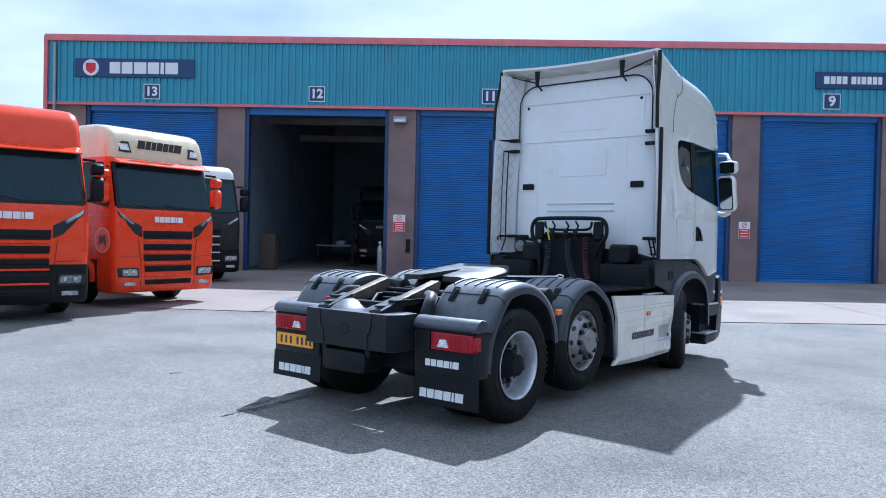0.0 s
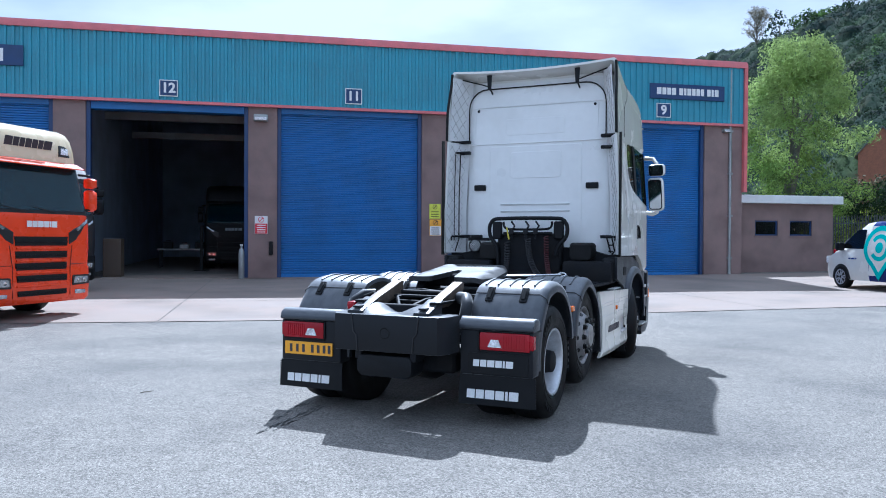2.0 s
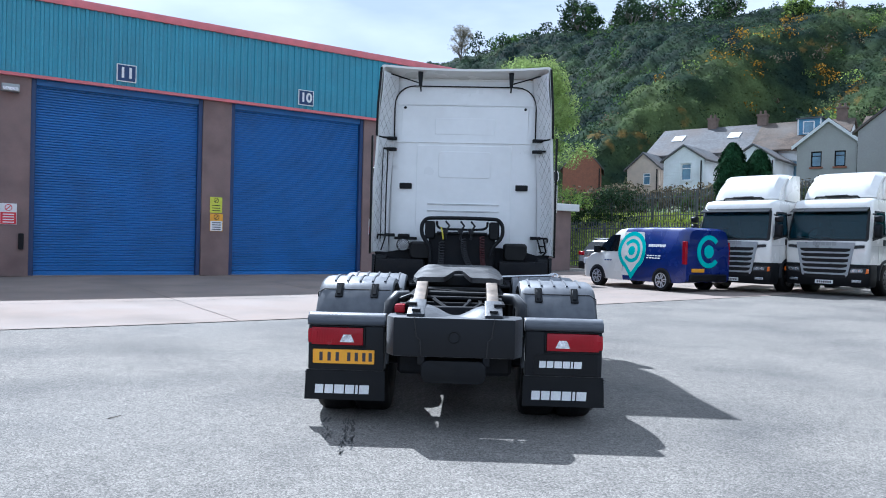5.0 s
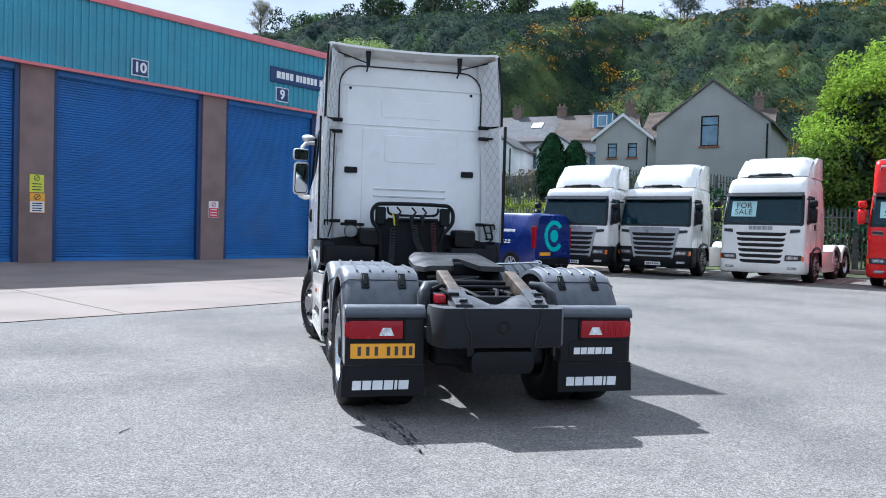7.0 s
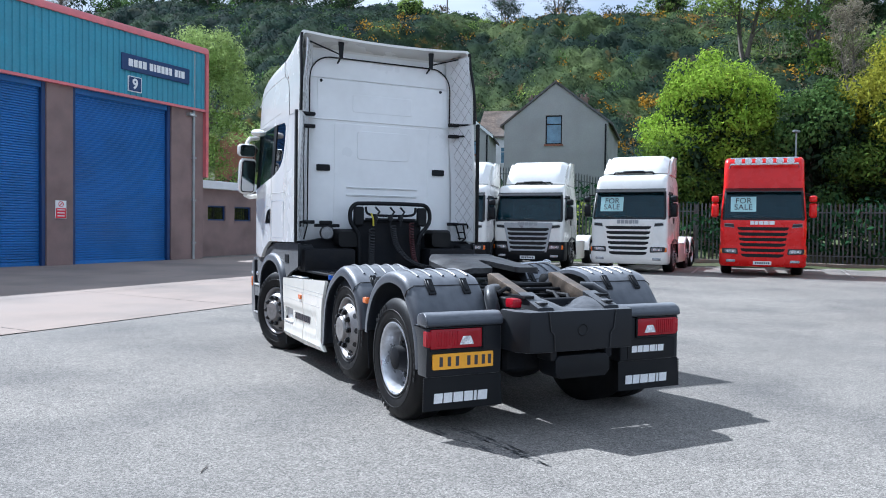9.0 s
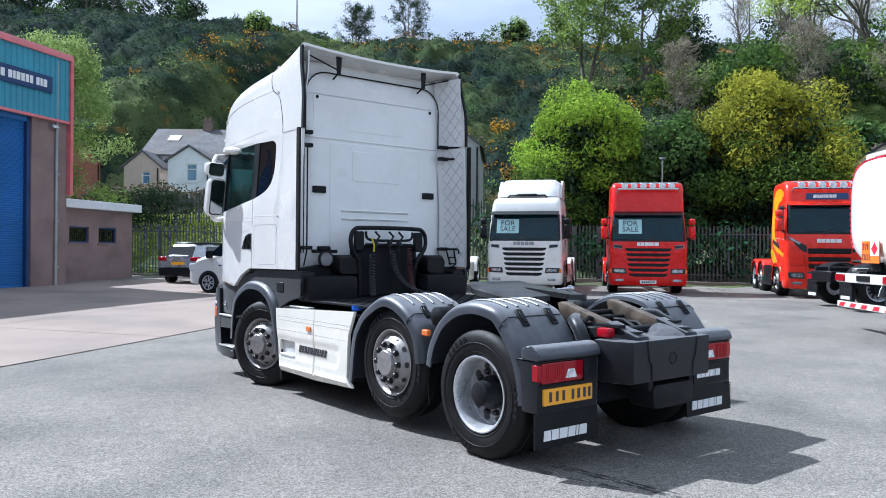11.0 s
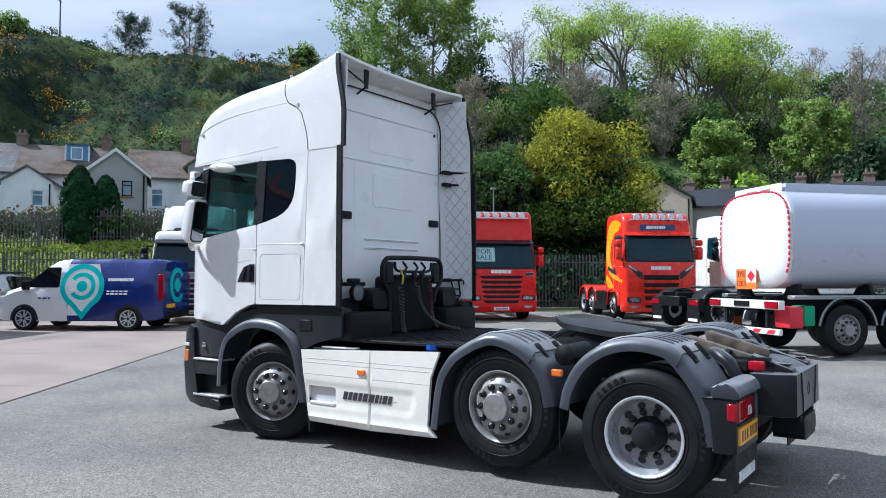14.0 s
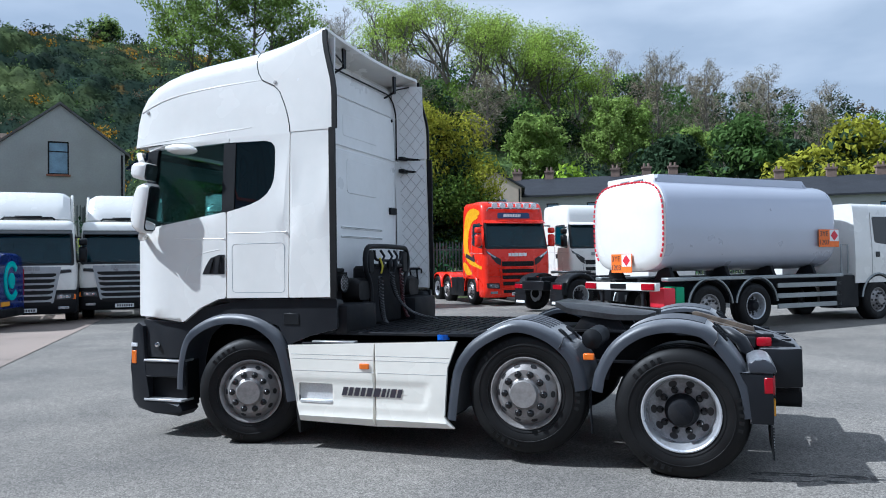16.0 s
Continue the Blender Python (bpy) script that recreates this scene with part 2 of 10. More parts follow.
M_REDCOIL = mat("red_hose", (0.055, 0.006, 0.008), 0.5)
M_YELHOSE = mat("yellow_hose", (0.7, 0.6, 0.05), 0.4)
M_BLUECAP = mat("blue_cap", (0.02, 0.12, 0.55), 0.35)
M_ORANGE = mat("orange_red_paint", (0.80, 0.060, 0.010), 0.28, var=0.04, coat=0.25, rvar=0.05, spec=0.3)
M_TRUCKRED = mat("red_paint", (0.66, 0.010, 0.008), 0.28, var=0.05, coat=0.25, rvar=0.05, spec=0.3)
M_CREAM = mat("cream_paint", (0.72, 0.58, 0.36), 0.25, var=0.04, coat=0.6)
M_LETTER = mat("silver_lettering", (0.80, 0.80, 0.80), 0.4, var=0.1)
M_DKLETTER = mat("dark_lettering", (0.04, 0.035, 0.045), 0.45)
M_YELLOW = mat("yellow_stripe", (0.85, 0.42, 0.01), 0.3, var=0.06, coat=0.4)
M_GRILLE = mat("grille_grey", (0.36, 0.38, 0.40), 0.35, metal=0.3, var=0.1)
M_CABIN = mat("grey_cabin_trim", (0.16, 0.17, 0.18), 0.8, var=0.15, fine=40)
M_DISC = mat("dull_wheel_disc", (0.30, 0.30, 0.31), 0.45, metal=0.35, var=0.2, scale=9, dirt=(0.05, 0.047, 0.045), dirt_amount=0.7, dirt_scale=10)
M_FIRERED = mat("fire_red_paint", (0.72, 0.028, 0.012), 0.28, var=0.04, coat=0.25, rvar=0.05, spec=0.3)
M_SEAT = mat("seat_fabric", (0.03, 0.03, 0.033), 0.9, var=0.2)
M_TANK = mat("silver_tank_paint", (0.50, 0.52, 0.60), 0.3, metal=0.3, var=0.03, scale=0.8, coat=0.5, rvar=0.04)

# ---- mesh helpers ----
from mathutils import geometry


def finish(bm, name, smooth=40):
    me = bpy.data.meshes.new(name)
    bmesh.ops.recalc_face_normals(bm, faces=bm.faces)
    bm.to_mesh(me)
    bm.free()
    if smooth:
        me.shade_smooth()
        me.set_sharp_from_angle(angle=radians(smooth))
    return me


def part(name, bm, material, parent=None, label="", smooth=40, m=None):
    """One mesh object, under a thing or a part when a parent is given."""
    me = finish(bm, name, smooth)
    for one in material if isinstance(material, (list, tuple)) else [material]:
        me.materials.append(one)
    ob = new(name, me)
    ob.parent = parent
    if m is not None:
        ob.matrix_basis = m
    if label:
        ob["label"] = label
    return ob


def share(name, me, parent, m, label=""):
    """A further object on a mesh that exists."""
    ob = new(name, me)
    ob.parent = parent
    ob.matrix_basis = m
    if label:
        ob["label"] = label
    return ob


def thing(name, label, category, group="", kind="", m=None):
    ob = new(name)
    ob.empty_display_size = 0.2
    if m is not None:
        ob.matrix_basis = m
    return tagged(ob, label, category, group, kind)


def B():
    return bmesh.new()


def box(bm, x0, x1, y0, y1, z0, z1, bev=0.0, seg=1, m=None):
    vs = [bm.verts.new(p) for p in ((x0, y0, z0), (x1, y0, z0), (x1, y1, z0), (x0, y1, z0), (x0, y0, z1), (x1, y0, z1), (x1, y1, z1), (x0, y1, z1))]
    fs = [bm.faces.new([vs[i] for i in q]) for q in ((3, 2, 1, 0), (4, 5, 6, 7), (0, 1, 5, 4), (1, 2, 6, 5), (2, 3, 7, 6), (3, 0, 4, 7))]
    if m is not None:
        for v in vs:
            v.co = m @ v.co
    if bev:
        es = list({e for f in fs for e in f.edges})
        bmesh.ops.bevel(bm, geom=es, offset=bev, segments=seg, affect="EDGES", profile=0.6)
    return bm


def loft(bm, rings, cap=True, closed=True):
    """Skin through rings of equal length."""
    vr = [[bm.verts.new(p) for p in r] for r in rings]
    k = len(vr[0])
    for a, b in zip(vr, vr[1:]):
        for i in range(k if closed else k - 1):
            j = (i + 1) % k
            bm.faces.new((a[i], a[j], b[j], b[i]))
    if cap and closed:
        bm.faces.new(vr[0][::-1])
        bm.faces.new(vr[-1])
    return bm


def prism(bm, poly, axis, a, b, bev=0.0):
    """A polygon in the plane across an axis, pulled from a to b. For x the polygon is (y, z), for y (x, z), for z (x, y)."""
    def at(u, v, w):
        return {"x": (w, u, v), "y": (u, w, v), "z": (u, v, w)}[axis]
    lo = [bm.verts.new(at(u, v, a)) for u, v in poly]
    hi = [bm.verts.new(at(u, v, b)) for u, v in poly]
    k = len(poly)
    fs = [bm.faces.new(lo[::-1]), bm.faces.new(hi)]
    for i in range(k):
        fs.append(bm.faces.new((lo[i], lo[(i + 1) % k], hi[(i + 1) % k], hi[i])))
    if bev:
        bmesh.ops.bevel(bm, geom=[e for f in fs[:2] for e in f.edges], offset=bev, segments=2, affect="EDGES", profile=0.6)
    return bm


def lathe(bm, prof, c=(0, 0, 0), axis="x", n=40, sign=1, closed=False):
    """Turn a profile of (radius, height along the axis) round the axis through c."""
    rings = []
    for r, h in prof:
        ring = []
        for i in range(n):
            t = 2 * math.pi * i / n
            u, v, w = r * math.cos(t), r * math.sin(t), h * sign
            p = {"x": (w, u, v), "y": (u, w, v), "z": (u, v, w)}[axis]
            ring.append((c[0] + p[0], c[1] + p[1], c[2] + p[2]))
        rings.append(ring)
    return loft(bm, rings + (rings[:1] if closed else []), cap=not closed)


def tube(bm, pts, r, n=8, r1=None):
    """A round bar along points, tapering to r1 when given."""
    pts = [Vector(p) for p in pts]
    rings, side = [], None
    for i, p in enumerate(pts):
        d = (pts[min(i + 1, len(pts) - 1)] - pts[max(i - 1, 0)]).normalized()
        if side is None:
            side = d.orthogonal().normalized()
        side = (side - d * side.dot(d))
        side = side.normalized() if side.length > 1e-5 else d.orthogonal().normalized()
        up = d.cross(side)
        k = r if r1 is None else r + (r1 - r) * i / max(1, len(pts) - 1)
        rings.append([p + (side * math.cos(2 * math.pi * j / n) + up * math.sin(2 * math.pi * j / n)) * k for j in range(n)])
    return loft(bm, rings)


def arc(cx, cy, r, a0, a1, n):
    return [(cx + r * math.cos(radians(a0 + (a1 - a0) * i / n)), cy + r * math.sin(radians(a0 + (a1 - a0) * i / n))) for i in range(n + 1)]


def rounded(x0, x1, y0, y1, r, n=5):
    """A rectangle with round corners, as a polygon."""
    return arc(x1 - r, y1 - r, r, 0, 90, n) + arc(x0 + r, y1 - r, r, 90, 180, n) + arc(x0 + r, y0 + r, r, 180, 270, n) + arc(x1 - r, y0 + r, r, 270, 360, n)


def soften(poly, r, n=4):
    """A polygon with its corners rounded."""
    out = []
    k = len(poly)
    for i in range(k):
        p, a, b = Vector(poly[i]), Vector(poly[i - 1]), Vector(poly[(i + 1) % k])
        ra = min(r, (a - p).length * 0.45)
        rb = min(r, (b - p).length * 0.45)
        s, e = p + (a - p).normalized() * ra, p + (b - p).normalized() * rb
        for j in range(n + 1):
            t = j / n
            q = s * (1 - t) ** 2 + p * 2 * t * (1 - t) + e * t ** 2
            out.append((q.x, q.y))
    return out


def inside(p, poly):
    r = False
    k = len(poly)
    for i in range(k):
        (x0, y0), (x1, y1) = poly[i - 1], poly[i]
        if (y0 > p[1]) != (y1 > p[1]) and p[0] < (x1 - x0) * (p[1] - y0) / (y1 - y0) + x0:
            r = not r
    return r


def panel(bm, outline, holes, f, thick, step=0.25):
    """A sheet with thickness, cut from an outline with holes and bent by f(u, v, depth)."""
    pts, edges = [], []
    for loop in (outline, *holes):
        s = len(pts)
        pts += [Vector(p) for p in loop]
        edges += [(s + i, s + (i + 1) % len(loop)) for i in range(len(loop))]
    if step:
        us, vs = [p[0] for p in outline], [p[1] for p in outline]
        u = min(us) + step / 2
        while u < max(us):
            v = min(vs) + step / 2
            while v < max(vs):
                if inside((u, v), outline) and not any(inside((u, v), h) for h in holes):
                    pts.append(Vector((u, v)))
                v += step
            u += step
    vert, edge, face, *_ = geometry.delaunay_2d_cdt(pts, edges, [], 0, 1e-5)
    out = [bm.verts.new(f(p[0], p[1], 0.0)) for p in vert]
    back = [bm.verts.new(f(p[0], p[1], thick)) for p in vert]
    count = {}
    for t in face:
        c = sum((vert[i] for i in t), Vector((0, 0))) / len(t)
        if not inside(c, outline) or any(inside(c, h) for h in holes):
            continue
        bm.faces.new([out[i] for i in t])
        bm.faces.new([back[i] for i in reversed(t)])
        for i in range(len(t)):
            e = (t[i], t[(i + 1) % len(t)])
            count[e] = count.get(e, 0) + 1
    for a, b in count:
        if (b, a) not in count:
            bm.faces.new((out[b], out[a], back[a], back[b]))
    bmesh.ops.delete(bm, geom=[v for v in bm.verts if not v.link_faces], context="VERTS")
    return bm


def letters(parent, material, widths, x, z, h, slant=0.0, gap=0.22, m=None, name="letter"):
    """A row of plain block shapes that stands in for a brand's lettering: in x and z, facing -y. Returns the end."""
    for w in widths:
        w = w * h
        bm = B()
        prism(bm, [(x, z), (x + w, z), (x + w + slant * h, z + h), (x + slant * h, z + h)], "y", -0.003, 0.003)
        part(name, bm, material, parent, m=m)
        x += w + gap * h
    return x


def words(name, text, size, material, parent, m, depth=0.003, align="CENTER", label="", bold=0.0):
    """Real writing with the built-in font, as a mesh."""
    cu = bpy.data.curves.new(name, "FONT")
    cu.body, cu.size, cu.extrude, cu.align_x, cu.align_y = text, size, depth, align, "CENTER"
    cu.space_character, cu.offset = 1.05, bold
    tmp = bpy.data.objects.new(name, cu)
    me = bpy.data.meshes.new_from_object(tmp)
    bpy.data.objects.remove(tmp)
    me.materials.clear()
    me.materials.append(material)
    ob = new(name, me)
    ob.parent, ob.matrix_basis = parent, m
    if label:
        ob["label"] = label
    return ob


FACE = pose(0, 0, 0, 90, 0, 0)

# ---- ground ----
FAC = pose(-16.462, 13.192, 0, 0, 0, 36.42)
# the boundary fence runs along this line; beyond it the land climbs
FENCE = [(5.2, 35.0), (13.2, 26.6), (21.6, 17.9), (29.5, 7.0), (36.0, -4.0)]


def smooth(a, b, v):
    t = min(1.0, max(0.0, (v - a) / (b - a)))
    return t * t * (3 - 2 * t)


def beyond(x, y):
    """Metres past the boundary line."""
    return (x - 5.2) * 0.767 + (y - 35.0) * 0.642


def along(x, y):
    """Metres along the boundary line, towards the south-east."""
    return (x - 5.2) * 0.642 - (y - 35.0) * 0.767


def land(x, y):
    r = math.hypot(x, y)
    yard = 0.0140 * max(0.0, r - 6.5) if r < 40 else 0.0140 * 33.5
    yard -= 0.09 * math.exp(-((x - 5.6) ** 2 + (y - 20.6) ** 2) / 16.0)
    d, s = beyond(x, y), along(x, y)
    if d < 0.3:
        return yard
    foot = 24 + 23 * smooth(-34, -24, s) * (1 - smooth(12, 24, s))
    bank = smooth(0.3, 6.5, d) * (3.0 - 2.3 * smooth(12, 26, s)) + smooth(7, 30, d) * 2.0
    crest = 35 - 3 * smooth(20, 75, s) - 7 * smooth(85, 190, s) + 13 * (1 - math.exp(min(0.0, s + 18) / 45))
    rise = smooth(foot, 118, d) ** 0.8 * crest
    rough = noise.noise(Vector((x * 0.03, y * 0.03, 0.3))) * 4.0 + noise.noise(Vector((x * 0.09, y * 0.09, 1.7))) * 1.4
    return yard + bank + rise + rough * smooth(foot + 2, foot + 36, d)


bm = B()
axis = sorted(set([-900, -500, -300, -200, -140] + list(range(-100, -40, 12)) + list(range(-40, 60, 2)) + list(range(60, 240, 6)) + [260, 320, 420, 600, 900]))
grid = [[bm.verts.new((x, y, land(x, y) - 0.03)) for y in axis] for x in axis]
for i in range(len(axis) - 1):
    for j in range(len(axis) - 1):
        bm.faces.new((grid[i][j], grid[i + 1][j], grid[i + 1][j + 1], grid[i][j + 1]))
M_GRASS = mat("rough_grass", (0.075, 0.105, 0.026), 0.95, var=0.35, scale=0.25, fine=9, bump=0.05, bump_scale=12, dirt=(0.055, 0.042, 0.026), dirt_amount=0.9, dirt_scale=0.09)
ground = part("ground", bm, M_GRASS)
tagged(ground, "rough grass land climbing to a steep hillside", "ground", kind="structure")

# the yard's asphalt, one sheet that follows the land
bm = B()
yard_axis = [i * 1.5 - 60 for i in range(81)]
def in_yard(x, y):
    return beyond(x, y) < -0.3
vs = {}
for x in yard_axis:
    for y in yard_axis:
        vs[x, y] = bm.verts.new((x, y, land(x, y)))
for x in yard_axis[:-1]:
    for y in yard_axis[:-1]:
        q = [(x, y), (x + 1.5, y), (x + 1.5, y + 1.5), (x, y + 1.5)]
        if all(in_yard(*p) for p in q):
            bm.faces.new([vs[p] for p in q])
bmesh.ops.delete(bm, geom=[v for v in bm.verts if not v.link_faces], context="VERTS")
yard = tagged(part("yard", bm, M_ASPHALT), "worn pale grey asphalt of the truck yard", "pavement", kind="structure")

# ---- the workshop building, in its own frame: x along the front, y into the building, z up ----
BASE = 0.22
BRAND = (0.95, 0.95, 1.1, 1.0, 0.3, 1.1)


def fpart(name, bm, material, label="", category="", parent=None, smooth=40, kind="structure"):
    ob = part(name, bm, material, parent, smooth=smooth, m=None if parent else FAC)
    if not parent:
        tagged(ob, label, category, kind=kind)
    elif label:
        ob["label"] = label
    return ob


LEFT, RIGHT, DEPTH, EAVE = -9.75, 22.35, 22.0, 8.72
PIERS = [(-9.75, -8.35), (-3.4, -2.38), (2.93, 3.93), (9.14, 10.13), (15.36, 16.34), (20.66, 22.35)]
SOFFIT = 6.22
# concrete apron in front of the doors, laid in slabs
apron_edge = 12.55
apron = thing("apron", "pale concrete apron of cast slabs before the doors", "pavement", kind="structure", m=FAC)
cols = [-19.5, -15.3, -11.0, -6.9, -2.55, 1.75, 6.1, 10.5, 14.9, 19.3, 23.6, 28.0]
rows_y = [0.0, -4.2, -8.4, -apron_edge]
for i in range(len(cols) - 1):
    for j in range(3):
        bm = B()
        n = 3
        top = {}
        for a in range(n + 1):
            for b in range(n + 1):
                u = cols[i] + 0.012 + (cols[i + 1] - cols[i] - 0.024) * a / n
                v = rows_y[j] - 0.012 + (rows_y[j + 1] - rows_y[j] + 0.024) * b / n
                w = FAC @ Vector((u, v, 0))
                top[a, b] = bm.verts.new((u, v, land(w.x, w.y) + 0.012))
        for a in range(n):
            for b in range(n):
                bm.faces.new((top[a, b], top[a, b + 1], top[a + 1, b + 1], top[a + 1, b]))
        part("slab", bm, M_CONCRETE, apron)

# piers between the doors
for i, (a, b) in enumerate(PIERS):
    bm = B()
    box(bm, a, b, 0.02, 0.62, -0.3, SOFFIT + 0.1, 0.01)
    ob = fpart("wall_front_pier_%d" % (i + 1), bm, M_PIER, "brown painted blockwork pier between the doors", "wall")
# cladding: one ribbed sheet over the doors
bm = B()
xs, prof = LEFT, []
while xs < RIGHT - 0.01:
    for dx, dy in ((0.0, 0.0), (0.11, 0.0), (0.135, -0.045), (0.215, -0.045), (0.24, 0.0)):
        if xs + dx <= RIGHT:
            prof.append((xs + dx, dy - 0.06))
    xs += 0.25
prof.append((RIGHT, -0.06))
loft(bm, [[(x, y, z) for x, y in prof] for z in (SOFFIT + 0.12, EAVE - 0.1)], cap=False, closed=False)
fpart("wall_cladding", bm, M_CLAD, "teal ribbed metal cladding above the workshop doors", "wall", smooth=20)
bm = B()
box(bm, LEFT, RIGHT, 0.0, 0.3, SOFFIT + 0.1, EAVE - 0.05)
fpart("wall_front", bm, M_INT, "plain wall behind the cladding", "wall")
bm = B()
prism(bm, [(-0.16, EAVE - 0.14), (0.3, EAVE - 0.14), (0.3, EAVE + 0.13), (-0.05, EAVE + 0.13), (-0.13, EAVE + 0.04)], "x", LEFT - 0.12, RIGHT + 0.12)
fpart("trim_eaves", bm, M_REDTRIM, "faded red metal eaves flashing", "trim")
bm = B()
prism(bm, [(-0.13, SOFFIT + 0.02), (0.02, SOFFIT + 0.02), (0.02, SOFFIT + 0.12), (-0.10, SOFFIT + 0.12)], "x", LEFT, RIGHT)
fpart("trim_sill", bm, M_REDTRIM, "faded red metal drip strip under the cladding", "trim")
for i, x in enumerate((LEFT - 0.12, RIGHT - 0.02)):
    bm = B()
    box(bm, x, x + 0.14, -0.15, 0.1, (3.6 if i else 5.9), EAVE - 0.14)
    fpart("trim_corner_%d" % (i + 1), bm, M_REDTRIM, "faded red metal corner flashing", "trim")
# other walls, roof, floor
bm = B()
box(bm, LEFT, LEFT + 0.3, 0.3, DEPTH, -0.3, EAVE)
fpart("wall_west", bm, M_PIER, "brown blockwork side wall", "wall")
bm = B()
box(bm, RIGHT - 0.3, RIGHT, 0.3, DEPTH, -0.3, EAVE)
fpart("wall_east", bm, M_CLAD, "plain side wall of the workshop", "wall")
bm = B()
box(bm, LEFT, RIGHT, DEPTH, DEPTH + 0.3, -0.3, EAVE)
fpart("wall_north", bm, M_INT, "dim blockwork rear wall of the workshop", "wall")
bm = B()
prism(bm, [(0.1, EAVE), (DEPTH / 2, EAVE + 0.9), (DEPTH + 0.3, EAVE), (DEPTH + 0.3, EAVE + 0.1), (DEPTH / 2, EAVE + 1.0), (0.1, EAVE + 0.1)], "x", LEFT, RIGHT)
fpart("roof", bm, M_INT, "shallow metal roof of the workshop", "roof")
bm = B()
box(bm, LEFT + 0.3, RIGHT - 0.3, 0.02, DEPTH, 0.0, BASE + 0.02)
fpart("floor", bm, M_CONCRETE, "worn concrete workshop floor", "floor")
# partitions that shut the open bay off from the others
for i, x in enumerate((-3.2, 9.4)):
    bm = B()
    box(bm, x, x + 0.2, 0.62, DEPTH, 0.1, EAVE)
    fpart("wall_inner_%d" % (i + 1), bm, M_INT, "dim blockwork partition in the workshop", "wall")


def shutter(a, b, rolled=False):
    t = thing("roller_shutter", "blue steel roller shutter %s" % ("rolled up over an open bay" if rolled else "closed in a workshop doorway"), "shutter door", group="workshop doors", m=FAC)
    for x in (a, b - 0.14):
        bm = B()
        box(bm, x, x + 0.14, 0.08, 0.36, BASE - 0.1, SOFFIT + 0.05, 0.01)
        part("guide", bm, M_NAVY, t)
    bm = B()
    box(bm, a + 0.14, b - 0.14, 0.1, 0.5, SOFFIT - (0.22 if rolled else 0.16), SOFFIT + 0.05, 0.01)
    part("hood", bm, M_SHUT, t)
    if not rolled:
        bm = B()
        pts = []
        z = BASE + 0.08
        while z < SOFFIT - 0.1:
            pts += [(0.26, z), (0.222, z + 0.018), (0.222, z + 0.062), (0.26, z + 0.08)]
            z += 0.0815
        loft(bm, [[(x, y, z) for y, z in pts] for x in (a + 0.12, b - 0.12)], cap=False, closed=False)
        part("curtain", bm, M_SHUT, t, smooth=15)
        bm = B()
        box(bm, a + 0.14, b - 0.14, 0.2, 0.28, BASE - 0.05, BASE + 0.1, 0.008)
        part("bottom_bar", bm, M_SHUT, t)
    return t


shutter(-8.35, -3.4)
shutter(-2.38, 2.93, rolled=True)
shutter(3.93, 9.14)
shutter(10.13, 15.36)
shutter(16.34, 20.66)


def bay_sign(x, text):
    t = thing("bay_number_sign", "small navy bay number sign with white border and figures", "sign", group="bay number signs", m=FAC @ pose(x, -0.115, 6.75))
    bm = B()
    box(bm, -0.3, 0.3, -0.02, 0.02, -0.28, 0.28)
    part("board", bm, M_WHITE, t)
    bm = B()
    box(bm, -0.27, 0.27, -0.026, 0.0, -0.25, 0.25)
    part("field", bm, M_NAVY, t)
    for k, one in enumerate(text):
        words("figure", one, 0.46 if len(text) == 2 else 0.5, M_WHITE, t, pose((k - (len(text) - 1) / 2) * 0.23, -0.03, -0.005) @ FACE, bold=0.016)


for x, text in ((-5.82, "13"), (0.29, "12"), (6.61, "11"), (12.84, "10"), (18.78, "9")):
    bay_sign(x, text)

t = thing("brand_sign", "navy sign board with a round crest and white block lettering", "sign", m=FAC @ pose(-6.47, -0.125, 7.6))
bm = B()
box(bm, -2.22, 2.22, -0.03, 0.03, -0.34, 0.34, 0.01)
part("board", bm, M_NAVY, t)
bm = B()
lathe(bm, [(0.001, 0.036), (0.3, 0.036), (0.3, 0.0)], axis="y", n=28, sign=-1, c=(-1.62, 0, 0))
part("crest", bm, M_LETTER, t, "round silver crest")
bm = B()
prism(bm, soften([(-1.8, -0.1), (-1.62, -0.24), (-1.44, -0.1), (-1.44, 0.17), (-1.8, 0.17)], 0.06), "y", -0.044, 0)
part("crest_field", bm, M_SIGNRED, t, "red shield on the crest")
letters(t, M_WHITE, BRAND, -0.92, -0.21, 0.42, 0.0, 0.13, pose(0, -0.034, 0))
t = thing("company_sign", "long navy sign board with pale block lettering", "sign", m=FAC @ pose(19.8, -0.125, 7.5))
bm = B()
box(bm, -1.62, 1.62, -0.03, 0.03, -0.3, 0.3, 0.01)
part("board", bm, M_NAVY, t)
x = -1.33
for row in ((0.7, 0.62, 0.6, 0.62), (0.62, 0.36, 0.6, 0.55, 0.55, 0.5), (0.55, 0.36, 0.62)):
    x = letters(t, M_WHITE, row, x, -0.13, 0.27, 0, 0.16, pose(0, -0.034, 0)) + 0.1


